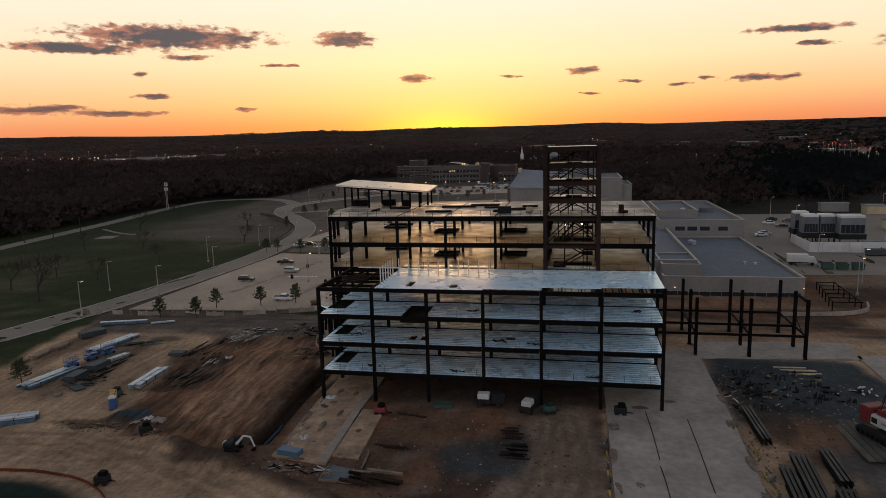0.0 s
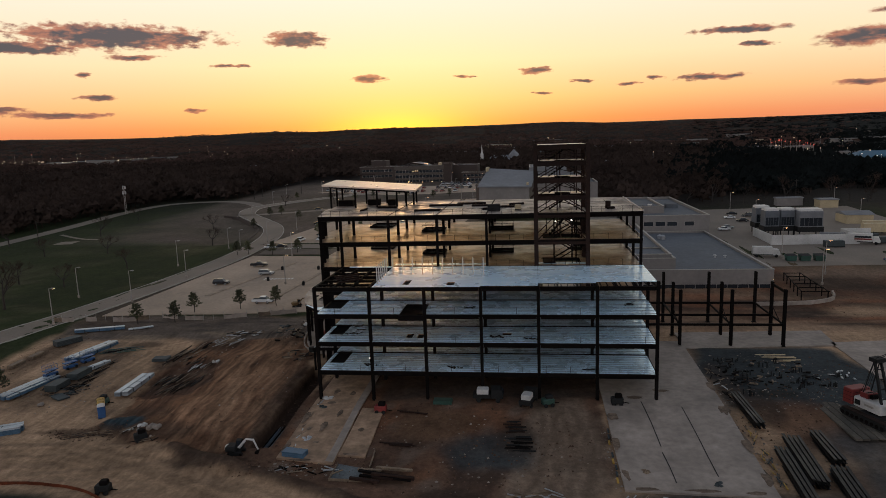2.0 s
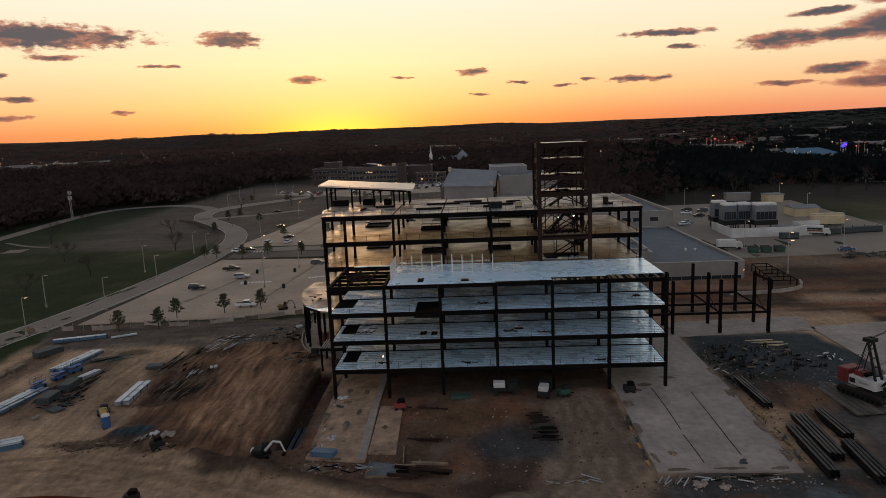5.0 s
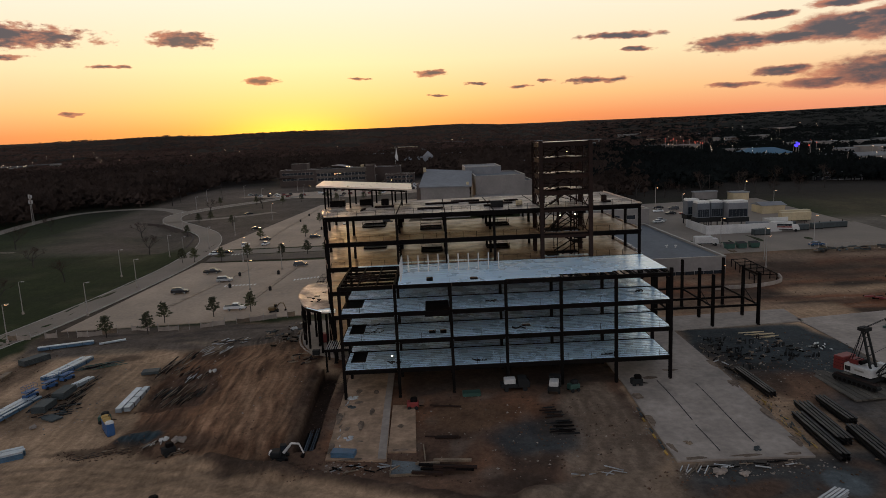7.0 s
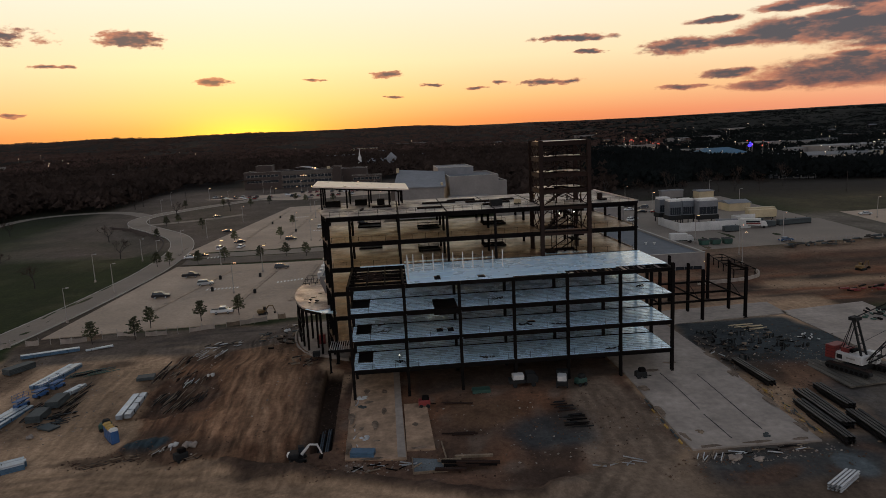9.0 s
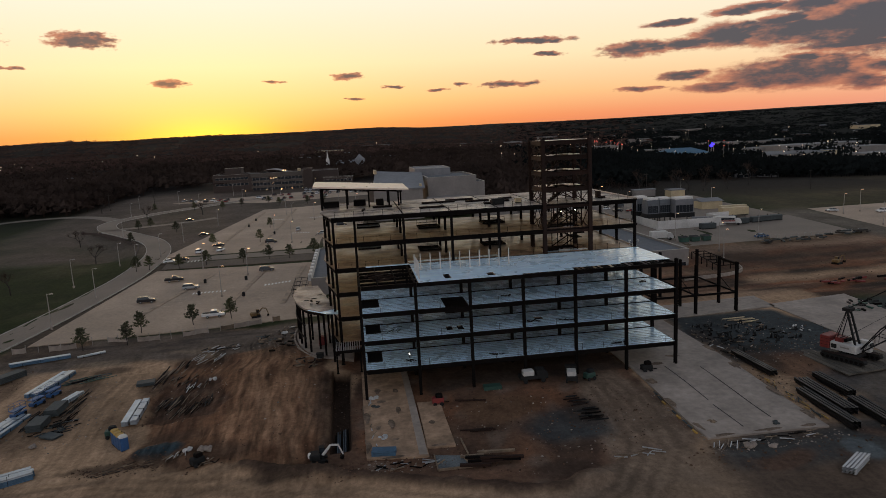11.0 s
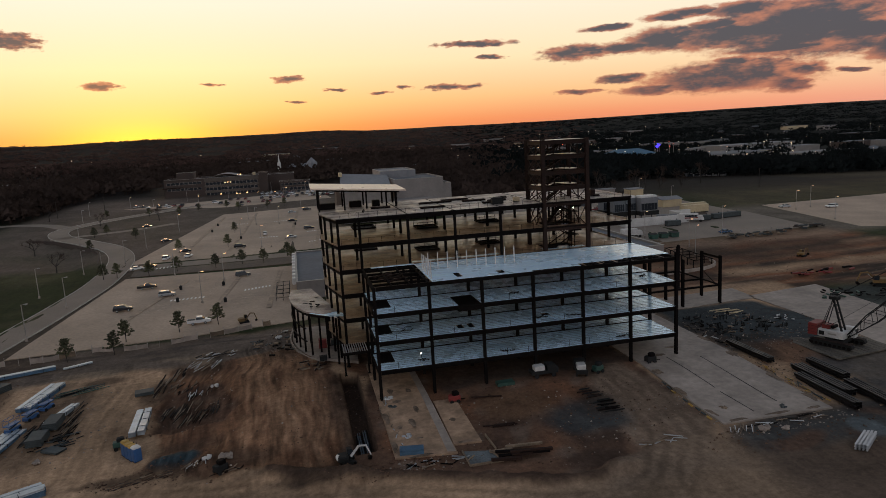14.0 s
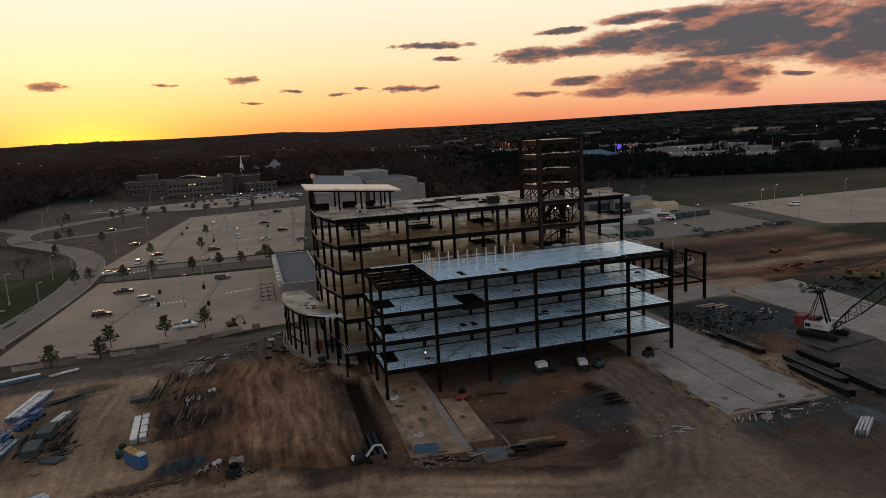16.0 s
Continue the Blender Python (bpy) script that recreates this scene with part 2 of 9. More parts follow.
SOIL = material("soil", (0.2, 0.14, 0.1), 0.95, grain=1.4, stain=0.05, vary=0.26, bump=1.0, spec=0.05, attribute="soil")
ASPHALT = material("asphalt", (0.185, 0.148, 0.118), 0.85, grain=2.0, stain=0.06, vary=0.2, bump=0.15, spec=0.3)
LOT = material("parking_concrete", (0.335, 0.248, 0.182), 0.8, grain=1.2, stain=0.05, vary=0.24, bump=0.1, spec=0.3)
CONCRETE = material("concrete", (0.275, 0.225, 0.19), 0.8, grain=0.9, stain=0.13, vary=0.30, bump=0.2, spec=0.3)
DUSTY = material("dusty_concrete", (0.29, 0.19, 0.125), 0.85, grain=1.1, stain=0.3, vary=0.38, bump=0.2, spec=0.2)
SILT = material("orange_silt_fabric", (0.12, 0.034, 0.016), 0.9, grain=3, stain=0.5, vary=0.35, bump=0.2, spec=0.1)
KERB = material("kerb_concrete", (0.36, 0.33, 0.29), 0.8, vary=0.15)
GRAVEL = material("gravel", (0.105, 0.115, 0.12), 0.95, grain=3.5, stain=0.2, vary=0.4, bump=0.9, spec=0.2)
PAINT = material("road_paint", (0.62, 0.6, 0.55), 0.7, vary=0.3)
STEEL = material("primed_steel", (0.0065, 0.005, 0.0046), 0.75, grain=2.5, stain=0.3, vary=0.3, bump=0.1, spread=0.25, spec=0.06)
RUST = material("rusty_steel", (0.021, 0.0105, 0.0075), 0.8, grain=3.0, stain=0.4, vary=0.35, bump=0.2, spread=0.2, spec=0.2)
# darker decking colour: the shade beside the deck ribs is put into it
RIB_SHADE = material("deck_rib_shade", (0.16, 0.19, 0.22), 0.55, grain=2.0, stain=0.5, vary=0.3, bump=0.1, spec=0.3)
# bluer and brighter than bare zinc; the sky's blue is in the base colour
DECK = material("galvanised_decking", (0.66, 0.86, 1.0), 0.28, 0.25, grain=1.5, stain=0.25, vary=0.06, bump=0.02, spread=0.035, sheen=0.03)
# orange of the mirrored sunset is partly put into these two colours
SLABTOP = damp_floor("poured_floor", (0.25, 0.15, 0.088), (0.13, 0.073, 0.042), 0.56, 0.36)
ROOFTOP = damp_floor("poured_roof", (0.30, 0.24, 0.205), (0.12, 0.092, 0.078), 0.68, 0.34)
MEMBRANE = material("roof_membrane", (0.115, 0.122, 0.135), 0.85, spec=0.2, grain=0.8, stain=0.1, vary=0.18, bump=0.08, spread=0.1)
WHITEWALL = material("pale_render_wall", (0.20, 0.178, 0.165), 0.85, grain=1.0, stain=0.15, vary=0.15, bump=0.08)
DIMWALL = material("buff_brick_wall", (0.085, 0.07, 0.06), 0.9, grain=1.5, stain=0.2, vary=0.2, bump=0.1)
BRICKWALL = material("brown_brick_wall", (0.05, 0.034, 0.028), 0.9, grain=2.0, stain=0.2, vary=0.25, bump=0.3)
DARKGLASS = material("dark_window_glass", (0.02, 0.024, 0.03), 0.12, vary=0.1, bump=0.0)
METALROOF = material("grey_metal_roof", (0.17, 0.17, 0.18), 0.75, 0.1, grain=0.6, stain=0.1, vary=0.2, bump=0.1)
BLUEROOF = material("blue_metal_roof", (0.03, 0.10, 0.17), 0.6, grain=0.6, stain=0.1, vary=0.2, bump=0.1)
SHEETROOF = material("pale_sheet_roof", (0.66, 0.53, 0.43), 0.36, 0.45, grain=1.5, stain=0.4, vary=0.15, bump=0.03)
GALV = material("galvanised_steel", (0.42, 0.42, 0.43), 0.45, 0.5, grain=4, vary=0.2, bump=0.05)
POLE = material("pole_paint", (0.30, 0.27, 0.25), 0.5, 0.3, grain=4, vary=0.15, bump=0.0)
BLACK = material("black_rubber", (0.012, 0.012, 0.012), 0.8, vary=0.2, bump=0.1, spec=0.25)
WHITE = material("white_paint", (0.50, 0.48, 0.46), 0.5, grain=2.5, vary=0.2, bump=0.0)
RED = material("red_paint", (0.17, 0.019, 0.016), 0.6, vary=0.25, bump=0.0)
YELLOW = material("yellow_paint", (0.36, 0.21, 0.035), 0.6, vary=0.35, bump=0.0)
MACHINE = material("dusty_machine_paint", (0.15, 0.085, 0.026), 0.75, grain=3, vary=0.35, bump=0.1)
CREAM = material("cream_paint", (0.42, 0.33, 0.20), 0.6, vary=0.2, bump=0.0)
BLUE = material("blue_plastic", (0.02, 0.075, 0.2), 0.5, vary=0.2, bump=0.0)
GREEN = material("dark_green_paint", (0.02, 0.06, 0.045), 0.6, vary=0.2, bump=0.0)
TIMBER = material("weathered_timber", (0.17, 0.12, 0.08), 0.85, grain=4, stain=0.8, vary=0.35, bump=0.3, spread=0.35)
OLDTIMBER = material("grey_mat_timber", (0.075, 0.062, 0.048), 0.9, grain=4, stain=0.5, vary=0.4, bump=0.3, spread=0.4)
TARP = material("dark_tarpaulin", (0.03, 0.038, 0.04), 0.7, grain=1.5, stain=0.5, vary=0.3, bump=0.4)
BARK = material("bark", (0.028, 0.021, 0.017), 0.95, grain=3, vary=0.3, bump=0.6)
LEAF = material("pine_leaf", (0.075, 0.075, 0.034), 0.85, grain=2, vary=0.4, bump=0.2, spread=0.25)
# lightened and warmed a little: haze and sunset glare put into the colour
TWIG = material("bare_twigs", (0.044, 0.0295, 0.0235), 0.95, grain=1, stain=0.02, vary=0.4, bump=0.2, spec=0.03)
PINES = material("dark_pine_woods", (0.0095, 0.0112, 0.0105), 0.95, grain=1, stain=0.01, vary=0.5, bump=0.2, spec=0.03)
# paler and redder than the near woods: haze and glare in the colour
HAZED_WOODS = material("hazed_hill_woods", (0.085, 0.051, 0.041), 0.95, grain=0.6, stain=0.004, vary=0.3, bump=0.0, spec=0.0)
GLOW = lit("lamp_light", (1.0, 0.52, 0.22), 7.0)
TOWNLIGHT = lit("town_light", (1.0, 0.70, 0.45), 3.2)
REDLIGHT = lit("red_light", (1.0, 0.10, 0.06), 2.5)
BLUELIGHT = lit("blue_light", (0.06, 0.04, 1.0), 1.6)


# ---- mesh building ----
class Shape:
    """Corners and faces, gathered piece by piece."""

    def __init__(self):
        self.v, self.f = [], []

    def add(self, verts, faces):
        n = len(self.v)
        self.v += [tuple(p) for p in verts]
        self.f += [tuple(i + n for i in f) for f in faces]
        return self

    def box(self, x0, x1, y0, y1, z0, z1):
        return self.add([(x0, y0, z0), (x1, y0, z0), (x1, y1, z0), (x0, y1, z0), (x0, y0, z1), (x1, y0, z1), (x1, y1, z1), (x0, y1, z1)],
                        [(0, 3, 2, 1), (4, 5, 6, 7), (0, 1, 5, 4), (1, 2, 6, 5), (2, 3, 7, 6), (3, 0, 4, 7)])

    def chamfered(self, x0, x1, y0, y1, z0, z1, c):
        """A box whose top edges and upright corners are cut by c."""
        def ring(d, z):
            a0, a1, b0, b1 = x0 + d, x1 - d, y0 + d, y1 - d
            return [(a0 + c, b0, z), (a1 - c, b0, z), (a1, b0 + c, z), (a1, b1 - c, z), (a1 - c, b1, z), (a0 + c, b1, z), (a0, b1 - c, z), (a0, b0 + c, z)]
        v = ring(0, z0) + ring(0, z1 - c) + ring(c * 0.9, z1)
        f = [tuple(range(7, -1, -1)), tuple(range(16, 24))]
        for k in (0, 8):
            f += [(k + i, k + (i + 1) % 8, k + 8 + (i + 1) % 8, k + 8 + i) for i in range(8)]
        return self.add(v, f)

    def tube(self, p0, p1, r0, r1=None, n=8, cap=True):
        p0, p1 = Vector(p0), Vector(p1)
        r1 = r0 if r1 is None else r1
        d = (p1 - p0).normalized()
        a = d.orthogonal().normalized()
        b = d.cross(a)
        v = [p + (a * math.cos(t) + b * math.sin(t)) * r for p, r in ((p0, r0), (p1, r1)) for t in [2 * math.pi * i / n for i in range(n)]]
        f = [(i, (i + 1) % n, n + (i + 1) % n, n + i) for i in range(n)]
        if cap:
            f += [tuple(range(n - 1, -1, -1)), tuple(range(n, 2 * n))]
        return self.add(v, f)

    def bar(self, p0, p1, w, h):
        """A square bar of width w (across, level) and height h."""
        p0, p1 = Vector(p0), Vector(p1)
        d = (p1 - p0).normalized()
        s = d.cross(Vector((0, 0, 1)))
        s = s.normalized() if s.length > 1e-3 else Vector((1, 0, 0))
        u = s.cross(d)
        v = [p + s * a * w / 2 + u * b * h / 2 for p in (p0, p1) for a, b in ((-1, -1), (1, -1), (1, 1), (-1, 1))]
        return self.add(v, [(0, 3, 2, 1), (4, 5, 6, 7), (0, 1, 5, 4), (1, 2, 6, 5), (2, 3, 7, 6), (3, 0, 4, 7)])

    def ibeam(self, p0, p1, depth, width, side=None):
        """A wide-flange section from p0 to p1; depth runs upwards (or along side, for a column)."""
        p0, p1 = Vector(p0), Vector(p1)
        d = (p1 - p0).normalized()
        u = Vector(side) if side else Vector((0, 0, 1))
        u = (u - d * u.dot(d)).normalized()
        s = d.cross(u)
        h, w, tf, tw = depth / 2, width / 2, max(depth * 0.07, 0.02), max(width * 0.04, 0.012)
        prof = [(-w, -h), (w, -h), (w, -h + tf), (tw, -h + tf), (tw, h - tf), (w, h - tf), (w, h), (-w, h), (-w, h - tf), (-tw, h - tf), (-tw, -h + tf), (-w, -h + tf)]
        v = [p + s * a + u * b for p in (p0, p1) for a, b in prof]
        f = [(i, (i + 1) % 12, 12 + (i + 1) % 12, 12 + i) for i in range(12)]
        f += [(0, 1, 2, 11), (2, 3, 10, 11), (3, 4, 9, 10), (4, 5, 8, 9), (5, 6, 7, 8)]
        f += [tuple(12 + i for i in reversed(q)) for q in ((0, 1, 2, 11), (2, 3, 10, 11), (3, 4, 9, 10), (4, 5, 8, 9), (5, 6, 7, 8))]
        return self.add(v, f)

    def prism(self, outline, z0, z1):
        n = len(outline)
        v = [(x, y, z0) for x, y in outline] + [(x, y, z1) for x, y in outline]
        return self.add(v, [tuple(range(n - 1, -1, -1)), tuple(range(n, 2 * n))] + [(i, (i + 1) % n, n + (i + 1) % n, n + i) for i in range(n)])

    def blob(self, c, rx, ry, rz, n=8, m=5, rough=0.2, seed=0):
        """A lumpy rounded heap."""
        rnd = random.Random(seed)
        v, f = [], []
        for j in range(m + 1):
            t = math.pi * j / m
            for i in range(n):
                a = 2 * math.pi * i / n
                k = 1 + rnd.uniform(-rough, rough)
                v.append((c[0] + rx * k * math.sin(t) * math.cos(a), c[1] + ry * k * math.sin(t) * math.sin(a), c[2] - rz * k * math.cos(t)))
        for j in range(m):
            f += [(j * n + i, j * n + (i + 1) % n, (j + 1) * n + (i + 1) % n, (j + 1) * n + i) for i in range(n)]
        return self.add(v, f)

    def plate(self, parts):
        """One connected plate from rectangles (x0, x1, y0, y1, z0, z1) of a grid; walls only where it ends or steps."""
        xs = sorted({round(v, 4) for p in parts for v in p[:2]})
        ys = sorted({round(v, 4) for p in parts for v in p[2:4]})
        grid = {}
        for p in parts:
            for i in range(len(xs) - 1):
                for j in range(len(ys) - 1):
                    if p[0] < (xs[i] + xs[i + 1]) / 2 < p[1] and p[2] < (ys[j] + ys[j + 1]) / 2 < p[3]:
                        grid[i, j] = (p[4], p[5])
        index, base = {}, len(self.v)

        def at(x, y, z):
            k = (x, y, round(z, 4))
            if k not in index:
                index[k] = base + len(index)
                self.v.append((x, y, z))
            return index[k]

        for (i, j), (z0, z1) in grid.items():
            x0, x1, y0, y1 = xs[i], xs[i + 1], ys[j], ys[j + 1]
            self.f.append((at(x0, y0, z1), at(x1, y0, z1), at(x1, y1, z1), at(x0, y1, z1)))
            self.f.append((at(x0, y1, z0), at(x1, y1, z0), at(x1, y0, z0), at(x0, y0, z0)))
            for di, dj, a, b in ((0, -1, (x0, y0), (x1, y0)), (1, 0, (x1, y0), (x1, y1)), (0, 1, (x1, y1), (x0, y1)), (-1, 0, (x0, y1), (x0, y0))):
                n = grid.get((i + di, j + dj))
                low = z0 if n is None else n[1]
                if low < z1 - 1e-4:
                    self.f.append((at(*a, low), at(*b, low), at(*b, z1), at(*a, z1)))
        return self

    def mesh(self, name, mat):
        me = bpy.data.meshes.new(name)
        me.from_pydata(self.v, [], self.f)
        for m in (mat if isinstance(mat, (list, tuple)) else [mat]):
            me.materials.append(m)
        me.update()
        return me


def thing(name, at, label, category, group="", kind=""):
    """The empty base of a thing, to which its parts are hung."""
    ob = new(name)
    ob.location = at
    ob.empty_display_size = 0.3
    return tagged(ob, label, category, group, kind)


def part(name, shape, mat, parent, label="", kind=""):
    """One mesh under a thing or a part; its shape is given in the world's metres."""
    ob = new(name, shape.mesh(name, mat) if isinstance(shape, Shape) else shape)
    ob.parent = parent
    ob.matrix_parent_inverse = parent.matrix_basis.inverted() if parent.type == "EMPTY" else Matrix.Identity(4)
    return tagged(ob, label, kind=kind)


def solid(name, shape, mat, label="", category="", group="", kind=""):
    """A thing of one mesh."""
    return tagged(new(name, shape.mesh(name, mat)), label, category, group, kind)


SHARED = {}


def piece(name, key, make, mat, parent, at, turn=0.0, label=""):
    """A part on a mesh that alike pieces share; made round the origin and set at a place."""
    if key not in SHARED:
        SHARED[key] = make().mesh(name, mat)
    ob = new(name, SHARED[key])
    ob.parent = parent
    ob.matrix_parent_inverse = parent.matrix_basis.inverted()
    ob.location, ob.rotation_euler = at, (0, 0, turn)
    return tagged(ob, label)


# ---- the lie of the land ----
def smooth(a, b, t):
    t = min(max((t - a) / (b - a), 0.0), 1.0)
    return t * t * (3 - 2 * t)


LAND_X = (-150.0, -80.0, -45.0, -5.0, 20.0, 60.0)
LAND_Y = (55.0, 80.0, 100.0, 125.0, 145.0, 200.0)
LAND_Z = [
    (-4.6, -4.4, -3.4, -2.5, -2.0, -1.6),
    (-4.3, -4.1, -2.5, -1.8, -1.4, -1.0),
    (-3.9, -3.6, -1.3, -0.25, -0.25, -0.2),
    (-2.2, -2.0, -0.6, 0.0, 0.0, 0.0),
    (-1.1, -1.0, -0.5, 0.0, 0.0, 0.0),
    (-1.2, -1.0, -0.6, 0.0, 0.0, 0.0),
]


def ground(x, y):
    def cell(v, grid):
        v = min(max(v, grid[0]), grid[-1])
        for i in range(len(grid) - 1):
            if v <= grid[i + 1]:
                return i, (v - grid[i]) / (grid[i + 1] - grid[i])
        return len(grid) - 2, 1.0
    i, u = cell(x, LAND_X)
    j, v = cell(y, LAND_Y)
    u, v = u * u * (3 - 2 * u) * 0.5 + u * 0.5, v * v * (3 - 2 * v) * 0.5 + v * 0.5
    a = LAND_Z[j][i] * (1 - u) + LAND_Z[j][i + 1] * u
    b = LAND_Z[j + 1][i] * (1 - u) + LAND_Z[j + 1][i + 1] * u
    rise = 0.0185 * (max(y - 150, 0) - max(y - 600, 0)) - 12 * smooth(130, 430, x) * smooth(230, 520, y)
    return a * (1 - v) + b * v + rise


RIDGE_AZ = (-60, -45, -39.5, -33.6, -29, -25, -22, -18.3, -15.5, -6, 3, 12, 21, 28, 35, 42, 46, 50, 60)
RIDGE_Z = (102, 104, 106, 98, 98, 104, 114, 102, 108, 110, 111, 108, 106, 109, 113, 112, 107, 101, 98)


def hills(x, y):
    """Far land: a shallow valley and a ridge on the skyline."""
    r, az = math.hypot(x, y), math.degrees(math.atan2(x, y))
    k = smooth(700, 4300, r)
    ridge = float(np.interp(az, RIDGE_AZ, RIDGE_Z))
    roll = 14 * noise.noise(Vector((x * 0.0016, y * 0.0016, 3.1))) + 7 * noise.noise(Vector((x * 0.005, y * 0.005, 7.7)))
    return k * k * ridge + smooth(600, 1500, r) * (1 - smooth(3600, 4300, r)) * roll


def land(x, y):
    return ground(x, y) + hills(x, y)


# ---- ground: one sheet to the skyline, its soil coloured by what lies there ----
def inside(x, y, poly):
    hit = False
    for (x0, y0), (x1, y1) in zip(poly, poly[1:] + poly[:1]):
        if (y0 > y) != (y1 > y) and x < x0 + (y - y0) / (y1 - y0) * (x1 - x0):
            hit = not hit
    return hit


def spot(x, y, cx, cy, rx, ry, soft=0.35):
    """1 in an ellipse, 0 outside, with a ragged edge."""
    d = math.hypot((x - cx) / rx, (y - cy) / ry) + 0.35 * noise.noise(Vector((x * 0.16, y * 0.16, cx)))
    return 1 - smooth(1 - soft, 1 + soft, d)


def strip(x, y, x0, x1, y0, y1, soft=2.0):
    w = 2.5 * noise.noise(Vector((x * 0.11, y * 0.11, x0)))
    x, y = x + w, y + w
    return smooth(x0 - soft, x0 + soft, x) * (1 - smooth(x1 - soft, x1 + soft, x)) * smooth(y0 - soft, y0 + soft, y) * (1 - smooth(y1 - soft, y1 + soft, y))


TAN, BROWN, DIRT, GREY, GRASS, WOODS, REDDISH = ((0.345, 0.222, 0.138), (0.190, 0.099, 0.056), (0.055, 0.036, 0.026), (0.046, 0.052, 0.054),
                                                 (0.022, 0.030, 0.0115), (0.0125, 0.009, 0.0075), (0.105, 0.057, 0.037))


def blend(c, d, k):
    return tuple(a + (b - a) * k for a, b in zip(c, d))


def area(x, y, poly, soft=0.8, wob=1.6):
    """1 inside a polygon and 0 outside, with a ragged, soft edge."""
    if not (min(p[0] for p in poly) - 4 < x < max(p[0] for p in poly) + 4 and min(p[1] for p in poly) - 4 < y < max(p[1] for p in poly) + 4):
        return 0.0
    w = noise.noise_vector(Vector((x * 0.17, y * 0.17, poly[0][0]))) * wob + noise.noise_vector(Vector((x * 0.7, y * 0.7, poly[0][1]))) * wob * 0.35
    x, y = x + w.x, y + w.y
    best = 1e9
    for (x0, y0), (x1, y1) in zip(poly, poly[1:] + poly[:1]):
        ux, uy = x1 - x0, y1 - y0
        t = min(max(((x - x0) * ux + (y - y0) * uy) / (ux * ux + uy * uy), 0.0), 1.0)
        best = min(best, math.hypot(x - x0 - ux * t, y - y0 - uy * t))
    return smooth(-soft, soft, best if inside(x, y, poly) else -best)


SLOPE = [(-80, 135), (-68, 141), (-55, 138), (-49, 125), (-48.3, 84), (-50, 79.5), (-62, 84.5), (-72, 88), (-78, 93), (-76, 101), (-80, 106), (-81, 122)]
CORE = [(-66, 137), (-57, 135), (-51.5, 122), (-50.5, 90), (-60, 88), (-66, 98), (-65, 118)]
CUT = [(-80, 104.5), (-79.5, 121), (-73, 123), (-68, 118.5), (-65.4, 108), (-67, 104), (-74, 103)]
APRON = [(-50, 80), (-43.3, 77.4), (-33, 73), (-23, 68.7), (-13, 70), (4.2, 75), (4.2, 128), (-47, 128), (-47, 116), (-43.4, 112)]
PATH = [(-6.5, 99), (0.5, 99), (3.6, 90), (3.2, 76), (-1, 64), (-19, 64), (-11.5, 73), (-9, 85)]
STORES = [(-108, 98), (-93, 99), (-90, 107), (-90, 121), (-93, 132), (-100, 133), (-108, 120)]


BERM = [(-60, 84), (-50, 79.5), (-43.3, 77.2), (-33, 73), (-23, 68.9), (-14, 68.2)]


def berm(x, y, width):
    """1 along the low bank between haul road and apron."""
    if not (-62 < x < -10 and 64 < y < 88):
        return 0.0
    w = 0.9 * noise.noise(Vector((x * 0.3, y * 0.3, 77)))
    best = 1e9
    for (x0, y0), (x1, y1) in zip(BERM, BERM[1:]):
        ux, uy = x1 - x0, y1 - y0
        t = min(max(((x - x0) * ux + (y - y0) * uy) / (ux * ux + uy * uy), 0.0), 1.0)
        best = min(best, math.hypot(x - x0 - ux * t, y - y0 - uy * t))
    return 1 - smooth(0.35 * width, width, best + w)


TRACKS = [[(-88.2, 93.6), (-88.6, 104.2), (-88.6, 116.0), (-87.7, 129.3), (-83.9, 133.2)], [(-86.2, 91.3), (-87.1, 103.7), (-87.0, 115.5), (-85.9, 126.7)],
          [(-100, 84.5), (-80, 86), (-62, 80.5), (-44, 73.5), (-26, 65.5), (-10, 62)], [(-98, 81), (-80, 82.5), (-64, 78), (-48, 71), (-34, 64)],
          [(-4.5, 97), (-4, 86), (-5, 76), (-12, 66), (-24, 60)], [(-1.5, 96), (0.5, 84), (-1, 74), (-9, 63)], [(-112, 143.5), (-95, 141.5), (-78, 145), (-62, 150)]]


def wheel_marks(x, y):
    """1 in the two ruts of each wheel track."""
    k = 0.0
    for line in TRACKS:
        if not (min(p[0] for p in line) - 3 < x < max(p[0] for p in line) + 3 and min(p[1] for p in line) - 3 < y < max(p[1] for p in line) + 3):
            continue
        best = 1e9
        for (x0, y0), (x1, y1) in zip(line, line[1:]):
            ux, uy = x1 - x0, y1 - y0
            t = min(max(((x - x0) * ux + (y - y0) * uy) / (ux * ux + uy * uy), 0.0), 1.0)
            best = min(best, math.hypot(x - x0 - ux * t, y - y0 - uy * t))
        d = abs(best + 0.5 * noise.noise(Vector((x * 0.12, y * 0.12, 5))) - 1.0)
        k = max(k, (1 - smooth(0.25, 0.75, d)) * (0.7 + 0.6 * noise.noise(Vector((x * 0.15, y * 0.15, 9)))))
    return min(max(k, 0.0), 1.0)


def furrow(x, y):
    """-1 to 1 across the ruts that tracks have pressed into the slope."""
    b = x + 0.16 * (y - 85) + 3.2 * noise.noise(Vector((x * 0.035, y * 0.03, 2)))
    return noise.noise(Vector((b * 0.85, y * 0.055, 5))) + 0.6 * noise.noise(Vector((b * 1.9, y * 0.11, 8)))


def ruts(x, y):
    """-1 to 1 across the wheel marks along the haul road."""
    line = y + 0.43 * x if x > -58 else y - 0.12 * x + 32
    return noise.noise(Vector((x * 0.045, line * 0.75, 4))) + 0.5 * noise.noise(Vector((x * 0.09, line * 1.7, 6)))


